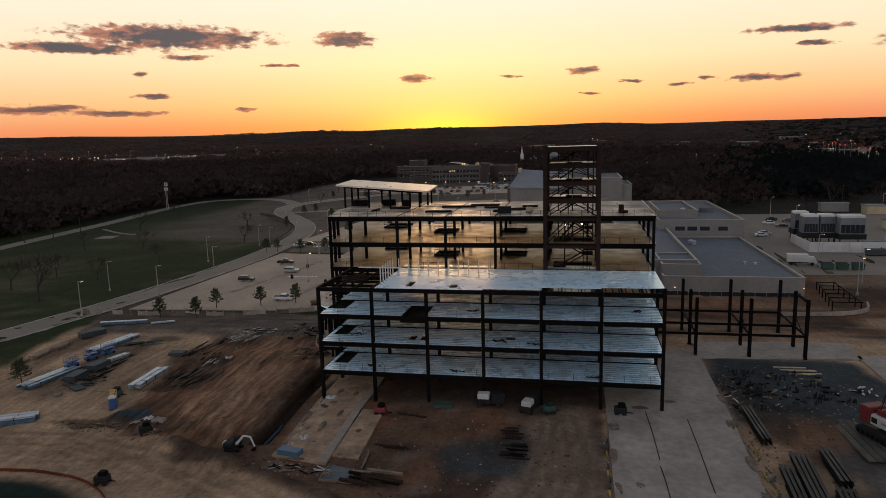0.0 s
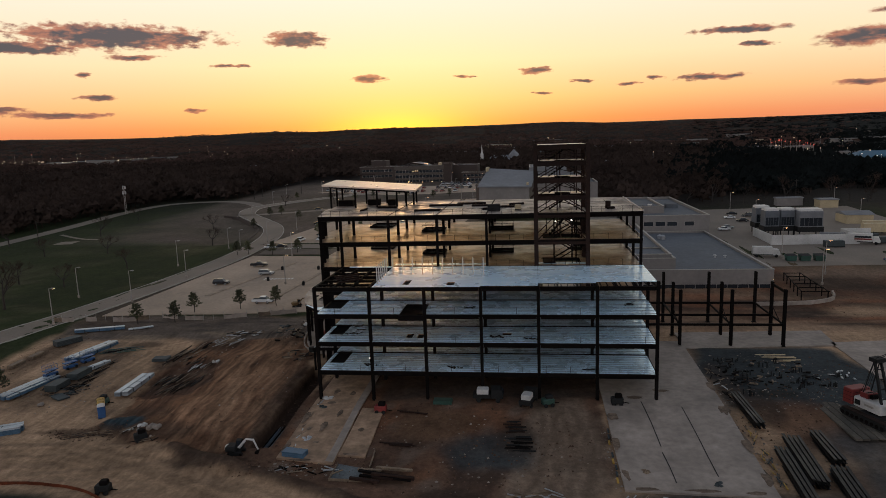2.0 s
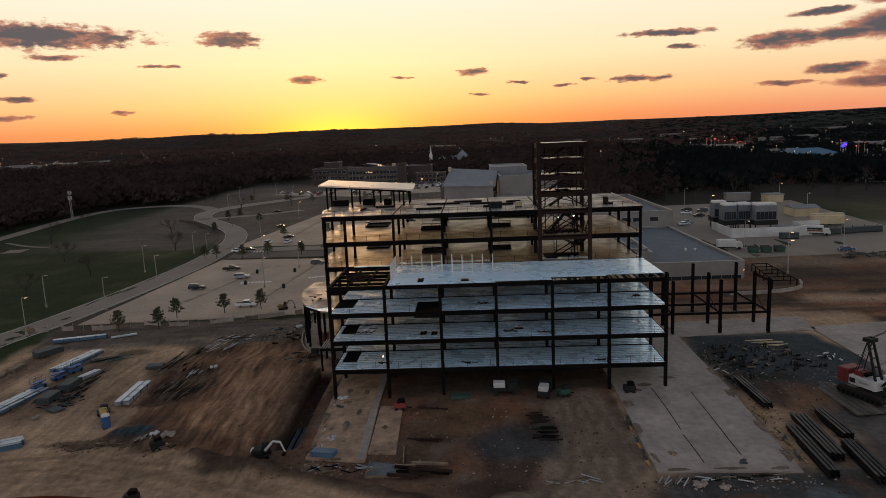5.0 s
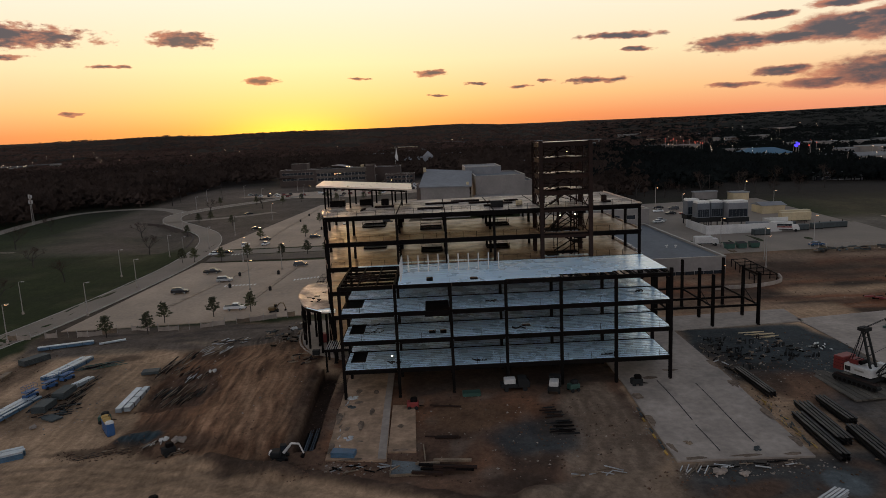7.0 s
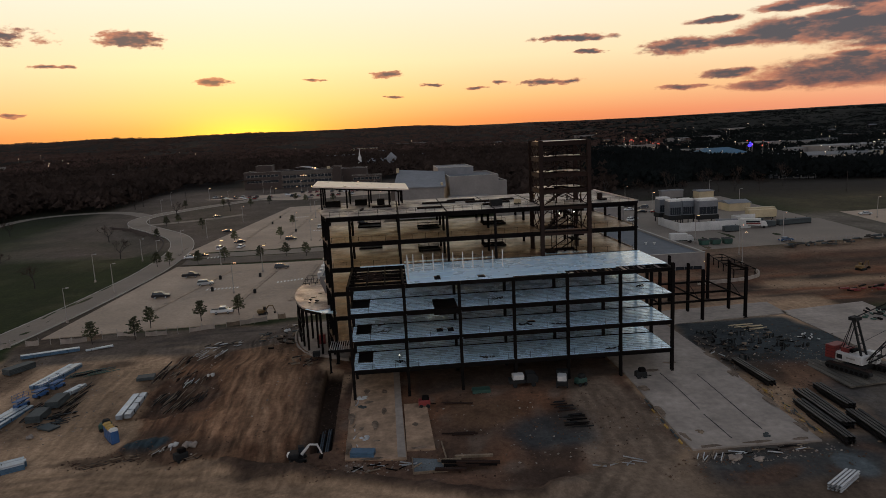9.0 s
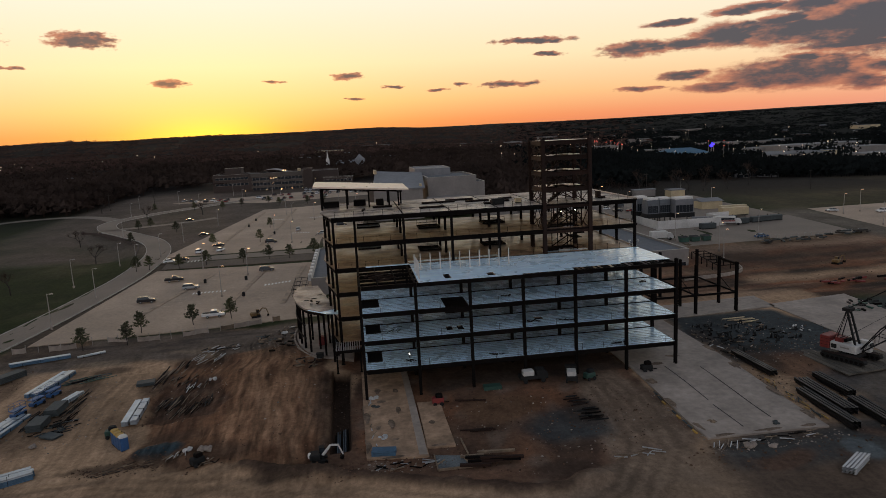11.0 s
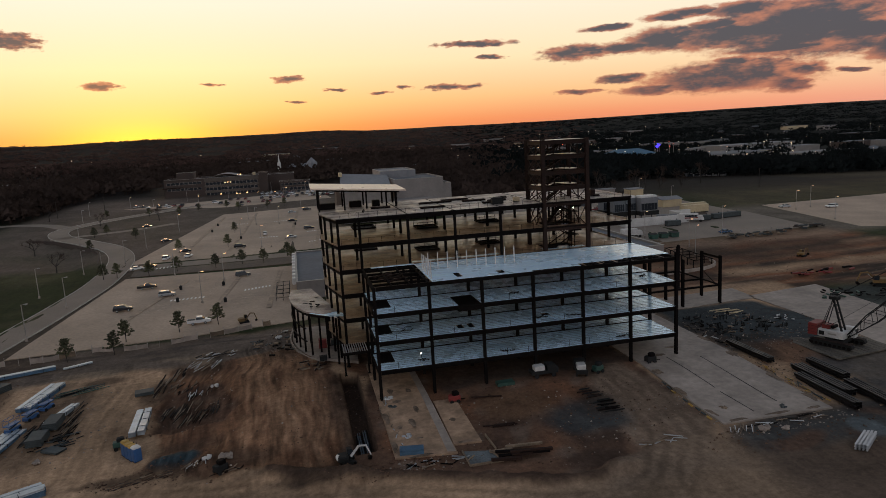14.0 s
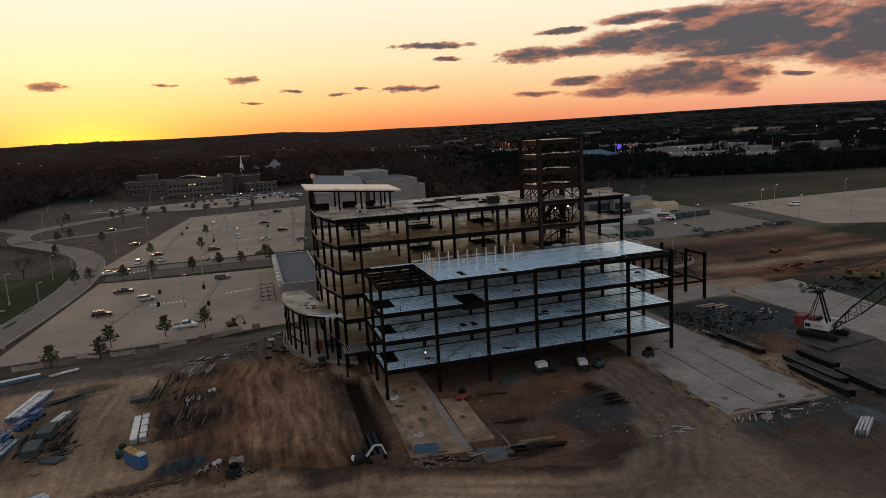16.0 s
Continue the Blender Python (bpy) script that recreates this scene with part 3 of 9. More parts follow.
def site_soil(x, y, c):
    """The building site: haul road, slope, apron, yards and gravel."""
    over = blend
    c = over(c, TAN, max(strip(x, y, -119, 66, -40, 139), strip(x, y, -119, -48, 130, 151)))
    if y < 92:
        r = ruts(x, y)
        c = over(c, (0.25, 0.165, 0.108), 0.75 * smooth(0.0, 0.5, r))
        c = over(c, (0.40, 0.27, 0.175), 0.4 * smooth(0.0, 0.5, -r))
        c = over(c, (0.19, 0.135, 0.095), 0.75 * strip(x, y, -30, 12, -40, 71, 6))
    c = over(c, (0.078, 0.056, 0.043), 0.9 * strip(x, y, 3, 80, -40, 74, 4))
    k = area(x, y, STORES, 1.5, 3.0)
    if k:
        c = over(c, (0.12, 0.085, 0.062), k * (0.08 + 0.4 * smooth(0.0, 0.4, noise.noise(Vector((x * 0.3, y * 0.25, 41))))))
    k = area(x, y, SLOPE, 1.0, 2.2)
    if k:
        f = furrow(x, y)
        b = noise.noise(Vector((x * 0.09, y * 0.06, 51)))
        brown = over((0.165, 0.085, 0.048), (0.095, 0.05, 0.031), smooth(0.0, 0.35, b))
        brown = over(brown, (0.235, 0.132, 0.078), 0.85 * area(x, y, CORE, 2.5, 3.0))
        brown = over(brown, (0.095, 0.047, 0.028), 0.75 * smooth(0.08, 0.55, f))
        brown = over(brown, (0.29, 0.175, 0.108), 0.45 * smooth(0.12, 0.6, -f))
        c = over(c, brown, k)
    k = area(x, y, CUT, 0.5, 1.8)
    if k:
        c = over(c, (0.07, 0.04, 0.028), k * (0.75 + 0.25 * noise.noise(Vector((x * 0.5, y * 0.5, 3)))))
        c = over(c, (0.13, 0.085, 0.06), 0.6 * k * smooth(0.1, 0.4, noise.noise(Vector((x * 0.35, y * 0.35, 13)))))
    k = area(x, y, APRON, 0.8, 1.8)
    if k:
        b1 = noise.noise(Vector((x * 0.11, y * 0.09, 14)))
        b2 = noise.noise(Vector((x * 0.27, y * 0.22, 15)))
        a = over((0.115, 0.066, 0.044), (0.165, 0.08, 0.046), smooth(0.0, 0.4, b1))
        a = over(a, (0.06, 0.038, 0.028), 0.75 * smooth(0.1, 0.4, -b1))
        a = over(a, (0.15, 0.112, 0.088), 0.5 * smooth(0.12, 0.45, b2))
        a = over(a, (0.05, 0.032, 0.025), 0.5 * smooth(0.15, 0.45, -b2))
        c = over(c, a, k)
        # greyer, darker soil below the decks; part of their shade is in this colour
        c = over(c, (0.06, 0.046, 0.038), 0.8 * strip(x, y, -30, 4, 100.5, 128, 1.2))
        c = over(c, (0.055, 0.036, 0.027), 0.8 * spot(x, y, -17, 72.5, 4, 2))
        c = over(c, (0.06, 0.04, 0.03), 0.6 * spot(x, y, -13, 77, 3, 2))
        c = over(c, (0.15, 0.085, 0.05), 0.7 * spot(x, y, -22, 92, 6, 5))
    c = over(c, (0.05, 0.032, 0.024), 0.85 * berm(x, y, 1.7))
    c = over(c, (0.185, 0.132, 0.095), 0.85 * area(x, y, PATH, 1.6, 2.0))
    c = tuple(v * (1 - 0.3 * wheel_marks(x, y)) for v in c)
    c = over(c, GREY, 0.85 * spot(x, y, -12, 84.5, 6.5, 5.5))
    if x > 2:
        c = over(c, GREY, strip(x, y, 23, 50, 97, 127, 2))
        c = over(c, (0.135, 0.072, 0.045), 0.9 * spot(x, y, 33.5, 93, 6.5, 8))
        c = over(c, DIRT, 0.8 * spot(x, y, 27.5, 97, 3, 5))
        c = over(c, (0.12, 0.07, 0.045), 0.8 * spot(x, y, 33, 78, 6, 3))
        c = over(c, (0.03, 0.026, 0.022), 0.7 * spot(x, y, 30, 104, 5, 1.8))
        c = over(c, GREY, 0.8 * strip(x, y, 5, 34, 66, 75, 2))
        c = over(c, GREY, 0.8 * strip(x, y, 33, 58, 70, 92, 3))
        c = over(c, GREY, 0.7 * strip(x, y, 58, 85, 110, 128, 3))
        c = over(c, (0.10, 0.057, 0.038), 0.8 * smooth(0.05, 0.4, noise.noise(Vector((x * 0.16, y * 0.2, 71)))) * strip(x, y, 6, 60, 62, 74, 3))
    # a puddle's blue-grey sky reflection, painted here as soil colour
    c = over(c, (0.095, 0.108, 0.112), 0.8 * spot(x, y, 22.3, 67.6, 2.6, 2.8, 0.2))
    c = over(c, (0.03, 0.05, 0.06), 0.95 * spot(x, y, -74.5, 93.3, 3.8, 2.6, 0.15))
    c = over(c, (0.012, 0.022, 0.018), 1 - smooth(0.8, 1.0, math.hypot((x + 78) / 22, (y - 60) / 14.5)))
    for cx, cy, rx, ry, k in ((-98, 108, 6.5, 9, 0.5), (-97, 120, 5, 10, 0.5), (-75, 132, 6, 5, 0.7), (-81, 121, 3, 5, 0.7), (-85, 106, 2, 4, 0.4), (-92, 130.5, 4, 2, 0.7),
                              (-112, 125, 4, 12, 0.7), (-78, 90.5, 8, 1.6, 0.7), (-72, 97, 6, 2, 0.5), (-66, 89, 6, 3, 0.6), (-52, 80.5, 6, 2.5, 0.85), (-58, 133, 6, 8, 0.6), (-9, 88, 3, 5, 0.5), (25, 108, 2, 9, 0.5), (-26, 77, 4, 2, 0.7), (-49, 100, 1.6, 16, 0.75)):
        if abs(x - cx) < rx * 2 and abs(y - cy) < ry * 2:
            c = over(c, DIRT, k * spot(x, y, cx, cy, rx, ry))
    if -50 < x < -42.8 and 84 < y < 116:  # the trench and its spoil, the soil darkened to add shade
        c = over(c, (0.045, 0.028, 0.02), smooth(-48.3, -47.7, x) * (1 - smooth(-44.9, -44.3, x)) * smooth(84.6, 85.4, y) * (1 - smooth(113.6, 114.4, y)))
    return c


def soil(x, y):
    def over(c, d, k):
        return tuple(a + (b - a) * k for a, b in zip(c, d))
    c = over(GRASS, WOODS, smooth(300, 520, math.hypot(x + 40, y - 60) + 60 * noise.noise(Vector((x * 0.006, y * 0.006, 0)))))
    dry = noise.noise(Vector((x * 0.03, y * 0.05, 5)))
    c = over(c, (0.095, 0.078, 0.046), (0.06 + smooth(-0.05, 0.5, dry + 0.5 * noise.noise(Vector((x * 0.11, y * 0.16, 8))))) * 0.5 * (1 - smooth(250, 450, math.hypot(x, y))))
    r = math.hypot(x, y)
    if r > 700:  # clearings and bare woods on the far slopes
        c = over(c, (0.020, 0.0145, 0.012), smooth(-0.1, 0.45, noise.noise(Vector((x * 0.0042, y * 0.0075, 12)))) * smooth(700, 1200, r))
    c = over(c, (0.075, 0.058, 0.036), (0.7 + 0.5 * noise.noise(Vector((x * 0.02, y * 0.05, 3)))) * strip(x, y, 150, 430, 266, 425, 10))
    c = over(c, (0.12, 0.10, 0.08), strip(x, y, 134, 162, 190, 264, 3))
    if y > 250 and x > 0:  # darker pine ground on the northern slopes
        c = over(c, (0.0085, 0.0095, 0.009), smooth(14, 24, math.degrees(math.atan2(x, y))) * smooth(430, 560, y))
    if x > 30 and y > 255:  # leaf litter under the bare trees behind the yards
        c = over(c, (0.026, 0.021, 0.017), strip(x, y, 40, 300, 328, 560, 5))
    if x > 10 and y > 126:
        c = over(c, REDDISH, strip(x, y, 16, 136, 132, 203, 4))
    if 10 < x < 142 and 126 < y < 210:  # graded bands, rust, tan and dark in turn
        earth = strip(x, y, 16, 136, 132, 203, 4)
        b1 = noise.noise(Vector((x * 0.018, y * 0.13, 21)))
        b2 = noise.noise(Vector((x * 0.045, y * 0.22, 33)))
        b3 = noise.noise(Vector((x * 0.10, y * 0.45, 35)))
        c = over(c, (0.24, 0.148, 0.095), earth * 0.9 * smooth(0.06, 0.35, b1))
        c = over(c, DIRT, earth * 0.9 * smooth(0.05, 0.3, -b1))
        c = over(c, (0.20, 0.082, 0.042), earth * 0.7 * smooth(0.08, 0.35, b2))
        c = over(c, (0.03, 0.024, 0.02), earth * 0.8 * smooth(0.15, 0.4, -b2))
        c = over(c, (0.21, 0.13, 0.085), earth * 0.5 * smooth(0.1, 0.4, b3))
        c = over(c, TAN, 0.8 * strip(x, y, 60, 136, 150, 156, 3))
        c = over(c, (0.25, 0.165, 0.11), 0.7 * strip(x, y, 20, 66, 138, 142, 1.2))
        c = over(c, (0.22, 0.145, 0.10), 0.6 * strip(x, y, 64, 136, 188, 200, 3))
        c = over(c, DIRT, 0.6 * strip(x, y, 60, 120, 166, 185, 6))
    if -125 < x < 90 and y < 152:
        c = site_soil(x, y, c)
    if y > 130:
        if -122 < x < -40 and y < 165:
            c = over(c, (0.115, 0.088, 0.07), strip(x, y, -118, -48, 134, 152, 1.5))
            c = over(c, (0.20, 0.145, 0.10), 0.7 * strip(x, y, -119, -72, 133, 140, 2) * smooth(-0.2, 0.3, noise.noise(Vector((x * 0.1, y * 0.3, 9)))))
            c = over(c, (0.06, 0.047, 0.04), 0.6 * smooth(0.0, 0.4, noise.noise(Vector((x * 0.09, y * 0.4, 19)))) * strip(x, y, -118, -50, 136, 152, 2))
        c = over(c, (0.115, 0.088, 0.072), (0.8 + 0.4 * noise.noise(Vector((x * 0.04, y * 0.04, 1)))) * strip(x, y, -215, -28, 262, 540, 6) * smooth(-235, -170, x + 0.25 * (y - 300)))
        c = over(c, (0.10, 0.078, 0.064), 0.8 * strip(x, y, -60, 60, 400, 560, 8))
        c = over(c, (0.075, 0.055, 0.042), 0.9 * strip(x, y, -122, -108, 140, 262, 1.5))
    return tuple(max(v, 0.004) for v in c)


FLAT = [[(-124, 148), (-45, 148), (-42, 245), (-122, 252)], [(3, 73), (24, 72), (24, 131), (53, 126), (49, 78), (70, 74), (76, 140), (3, 140)], [(-44, 79), (-28, 79), (-28, 121), (-44, 121)]]


def relief(x, y):
    """Small ups and downs of the worked soil, and the open trench."""
    z = 0.0
    near = 1 - smooth(150, 260, math.hypot(x + 20, y - 90))
    if near > 0:
        if any(inside(x, y, c) for c in FLAT):
            return -0.12
        z += near * (0.16 * noise.noise(Vector((x * 0.35, y * 0.35, 0))) + 0.07 * noise.noise(Vector((x * 1.1, y * 1.1, 4))))
        if -90 < x < -44 and 75 < y < 145:
            z += 1.5 * spot(x, y, -60, 108, 10, 22, 0.6) + 0.20 * furrow(x, y) * area(x, y, SLOPE, 2.0)
            z -= 0.7 * area(x, y, CUT, 0.5, 1.8)
            z += 0.7 * spot(x, y, -74.5, 93.3, 3.2, 2.2, 0.6)
        z -= 1.9 * smooth(-47.95, -47.65, x) * (1 - smooth(-45.0, -44.7, x)) * smooth(84.8, 85.3, y) * (1 - smooth(113.7, 114.2, y))
        z += 0.5 * smooth(-50.2, -49.2, x) * (1 - smooth(-48.9, -48.0, x)) * smooth(86, 88, y) * (1 - smooth(112, 114, y)) * (0.7 + noise.noise(Vector((x, y * 0.4, 3))))
        z += 0.55 * berm(x, y, 1.5) + 0.8 * spot(x, y, -14.5, 69.5, 2.4, 1.4) + 0.8 * spot(x, y, -51, 79, 4, 2) + 0.35 * spot(x, y, -76, 100, 3, 12) + 0.5 * spot(x, y, -12, 76, 2.5, 1.6)
    return z


BASIN = [(-133, 262), (-139, 300), (-152, 326), (-172, 352), (-182, 352), (-176, 318), (-158, 284), (-142, 262)]


def axis(lo, hi, step, far0, far1):
    a = list(np.arange(lo, hi + step / 2, step))
    d = step
    while a[-1] < far1:
        d = min(d * 1.13, 120)
        a.append(a[-1] + d)
    d = step
    while a[0] > far0:
        d = min(d * 1.13, 120)
        a.insert(0, a[0] - d)
    return a


def make_ground():
    xs = sorted(axis(-122, 66, 0.55, -4700, 4700) + [-47.95, -47.65, -45.0, -44.7])
    ys = axis(62, 146, 0.55, -1500, 4700)
    v, col = [], []
    for y in ys:
        for x in xs:
            r = math.hypot(x, y)
            z = land(x, y) + relief(x, y)
            if -190 < x < -128 and 255 < y < 358:
                z -= 2.6 * area(x, y, BASIN, 3.0, 0.5)
            if r > 4400:
                z -= (r - 4400) * 0.3
            v.append((x, y, z))
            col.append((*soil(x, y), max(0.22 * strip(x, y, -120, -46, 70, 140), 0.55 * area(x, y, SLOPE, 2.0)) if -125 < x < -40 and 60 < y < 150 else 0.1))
    n = len(xs)
    f = [(j * n + i, j * n + i + 1, (j + 1) * n + i + 1, (j + 1) * n + i) for j in range(len(ys) - 1) for i in range(n - 1)]
    me = bpy.data.meshes.new("ground")
    me.from_pydata(v, [], f)
    a = me.color_attributes.new("soil", "FLOAT_COLOR", "POINT")
    a.data.foreach_set("color", np.array(col, dtype=np.float32).ravel())
    me.polygons.foreach_set("use_smooth", [True] * len(f))
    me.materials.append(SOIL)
    tagged(new("ground", me), "brown building-site soil with grass fields and dark wooded hills beyond", "ground", kind="structure")


make_ground()


def patch(corners, step=4.0, lift=0.04, thick=0.0):
    """A sheet over four corners, laid on the ground."""
    (a, b, c, d) = [Vector((*p, 0)) for p in corners]
    nu = max(1, int(max((b - a).length, (c - d).length) / step))
    nv = max(1, int(max((d - a).length, (c - b).length) / step))
    s = Shape()
    v = []
    for j in range(nv + 1):
        for i in range(nu + 1):
            p = a.lerp(b, i / nu).lerp(d.lerp(c, i / nu), j / nv)
            v.append((p.x, p.y, land(p.x, p.y) + lift))
    n = nu + 1
    s.add(v, [(j * n + i, j * n + i + 1, (j + 1) * n + i + 1, (j + 1) * n + i) for j in range(nv) for i in range(nu)])
    rim = [i for i in range(n)] + [j * n + nu for j in range(1, nv + 1)] + [nv * n + i for i in range(nu - 1, -1, -1)] + [j * n for j in range(nv - 1, 0, -1)]
    low = [(v[i][0], v[i][1], v[i][2] - 0.35 - thick) for i in rim]
    top = [v[i] for i in rim]
    m = len(rim)
    s.add(low + top, [(i, (i + 1) % m, m + (i + 1) % m, m + i) for i in range(m)])
    return s


def curve_points(points, step=5.0):
    """A smooth line through the points."""
    out = []
    p = [points[0], *points, points[-1]]
    for i in range(1, len(p) - 2):
        a, b, c, d = [Vector((*q, 0)) for q in p[i - 1:i + 3]]
        n = max(2, int((c - b).length / step))
        for k in range(n):
            t = k / n
            out.append(0.5 * ((2 * b) + (c - a) * t + (2 * a - 5 * b + 4 * c - d) * t * t + (3 * b - a - 3 * c + d) * t ** 3))
    out.append(Vector((*points[-1], 0)))
    return out


def ribbon(points, w0, w1, lift, drop=0.3, rise=0.0):
    """A band along a line, from w0 to w1 to its right, following the ground."""
    pts = curve_points(points)
    s = Shape()
    v = []
    for i, q in enumerate(pts):
        d = (pts[min(i + 1, len(pts) - 1)] - pts[max(i - 1, 0)]).normalized()
        r = Vector((d.y, -d.x, 0))
        for w, h in ((w0, -drop), (w0, lift + rise), (w1, lift + rise), (w1, -drop)):
            g = q + r * w
            v.append((g.x, g.y, land(g.x, g.y) + h))
    return s.add(v, [(4 * i + k, 4 * i + k + 1, 4 * i + k + 5, 4 * i + k + 4) for i in range(len(pts) - 1) for k in range(3)])


# roads and car parks
LANE = [(-160, 65), (-145, 106), (-130, 141), (-124, 169), (-120, 201), (-118, 232), (-121, 271), (-132, 304), (-150, 331), (-169, 358), (-176, 387), (-163, 417), (-134, 453), (-107, 480)]
WEST = [(-241, 65), (-238, 178), (-245, 238), (-250, 313), (-257, 380), (-250, 419), (-219, 430), (-194, 417), (-177, 395)]
solid("road", ribbon(LANE, -4.6, 4.6, 0.05), ASPHALT, "grey curving two-lane access road", "road", kind="structure")
solid("road", ribbon(WEST, -4.2, 4.2, 0.045), ASPHALT, "grey road round a grass field", "road", kind="structure")
solid("road", ribbon([(-118, 251), (-92, 251), (-58, 249), (-39, 246)], -4.5, 4.5, 0.055), ASPHALT, "grey cross road between two car parks", "road", kind="structure")
solid("road", ribbon([(-118, 379), (-139, 364), (-172, 352)], -3.2, 3.2, 0.05), ASPHALT, "grey road beside a car park", "road", kind="structure")
solid("retaining_wall", ribbon([(-129, 268), (-136, 296), (-148, 317), (-166, 341), (-180, 352)], -0.2, 0.2, 0.35, drop=3.2), BRICKWALL, "low dark stone wall round a grass basin", "wall", kind="structure")
solid("concrete_slab", patch([(-218.5, 263), (-210.5, 264.5), (-211.5, 272), (-219.5, 271)], 4, 0.06), ASPHALT, "small pale concrete pad in a grass field", "slab", kind="structure")
solid("path", ribbon([(-236, 292), (-226, 285), (-214, 278), (-205, 276)], -0.9, 0.9, 0.05), ASPHALT, "narrow pale path across a grass field", "path", kind="structure")
for side in (-4.8, 4.6):
    solid("kerb", ribbon(LANE, side, side + 0.2, 0.05, rise=0.13), KERB, "pale concrete kerb beside the road", "kerb", kind="structure")
LOTS = [[(-118, 152), (-52, 156), (-49, 226), (-111, 232)], [(-116, 259), (-43, 256), (-29, 410), (-95, 404)], [(-167, 481), (-100, 446), (-29, 452), (-37, 525)]]
for c, label in zip(LOTS, ("pale concrete car park with few cars", "pale concrete car park with parked cars", "crowded concrete car park before an office")):
    solid("car_park", patch(c, 5, 0.05), LOT, label, "car park", kind="structure")
solid("car_park", patch([(57, 201), (135, 204), (140, 250), (57, 250)], 5, 0.05), ASPHALT, "grey service yard with parked lorries", "yard", kind="structure")
solid("car_park", patch([(58, 250), (138, 250), (142, 335), (58, 330)], 6, 0.055), ASPHALT, "grey staff car park", "car park", kind="structure")
solid("car_park", patch([(148, 196), (290, 120), (360, 270), (158, 262)], 8, 0.05), LOT, "wide pale concrete car park, nearly empty", "car park", kind="structure")
solid("verge", patch([(-110, 234), (-46, 230), (-45, 243), (-111, 245)], 5, 0.12), material("dry_planting", (0.085, 0.062, 0.045), 0.95, grain=1.5, vary=0.4, bump=0.5), "strip of dry brown planting between car parks", "verge", kind="structure")

# concrete laid on the site
solid("concrete_slab", patch([(4.6, 75), (22.3, 74), (22.6, 130), (4.2, 130)], 3, 0.14), CONCRETE, "pale new concrete slab with two long joints", "slab", kind="structure")
solid("concrete_slab", patch([(-42.7, 81.6), (-34.0, 80.2), (-34.6, 118), (-42.7, 118)], 3, 0.16), DUSTY, "buff concrete floor pad, dusty and stained", "slab", kind="structure")
solid("concrete_slab", patch([(-33.96, 82.6), (-29.9, 82.2), (-30.3, 96.4), (-33.96, 96.8)], 3, 0.14), DUSTY, "small buff concrete pad", "slab", kind="structure")
solid("concrete_slab", patch([(22.6, 125.8), (51, 128.2), (52, 138), (22.6, 136)], 4, 0.12), CONCRETE, "pale concrete floor strip beneath steel columns", "slab", kind="structure")
solid("concrete_slab", patch([(50, 82), (66, 78), (72, 133), (50.5, 130)], 4, 0.12), CONCRETE, "pale clean concrete slab beside gravel", "slab", kind="structure")
solid("concrete_slab", patch([(-35.3, 80.9), (-34.15, 80.7), (-34.4, 112), (-35.5, 112)], 3, 0.19), CONCRETE, "pale concrete grade beam along a buff pad", "slab", kind="structure")
solid("gravel_bed", patch([(-33.2, 80.3), (-29.7, 79.3), (-28.8, 76), (-33.2, 76.2)], 2, 0.1), GRAVEL, "dark gravel bed in a timber frame", "gravel", kind="structure")


# ---- the steel-framed building ----
BAY = 9.117
GX = [-42.0 + BAY * i for i in range(7)]          # column lines of the front block
FY, MY, BY = 100.3, 109.5, 117.3                  # its three rows
LEVELS = [4.0, 8.95, 13.65, 18.25]                # deck tops
REAR = [18.25, 22.95, 27.8]                       # upper decks of the rear block
RY = [117.3, 126.4, 135.5, 144.6]
COL, GIRDER = 0.54, 0.66


def column(parent, x, y, z0, z1, size=COL, mat=None, turn=0.0):
    h = round(z1 - z0, 2)
    def make():
        s = Shape().ibeam((0, 0, 0), (0, 0, h), size, size * 0.9, (0, 1, 0))
        s.box(-size * 0.75, size * 0.75, -size * 0.75, size * 0.75, 0, 0.06)
        return s
    return piece("column", ("column", h, size), make, mat or STEEL, parent, (x, y, z0), turn)


def girder(parent, p0, p1, depth=GIRDER, width=0.4, name="beam", mat=None):
    p0, p1 = Vector(p0), Vector(p1)
    d = p1 - p0
    key = (name, round(d.length, 2), depth, width)
    return piece(name, key, lambda: Shape().ibeam((0, 0, 0), (d.length, 0, 0), depth, width), mat or STEEL, parent, p0, math.atan2(d.y, d.x))


def cells(x0, x1, y0, y1, holes):
    """The rectangles left of a rectangle when holes are cut out of it."""
    xs = sorted({x0, x1, *[min(max(v, x0), x1) for h in holes for v in h[:2]]})
    ys = sorted({y0, y1, *[min(max(v, y0), y1) for h in holes for v in h[2:]]})
    out = []
    for a, b in zip(xs, xs[1:]):
        for c, d in zip(ys, ys[1:]):
            m, n = (a + b) / 2, (c + d) / 2
            if not any(h[0] < m < h[1] and h[2] < n < h[3] for h in holes):
                out.append((a, b, c, d))
    return out


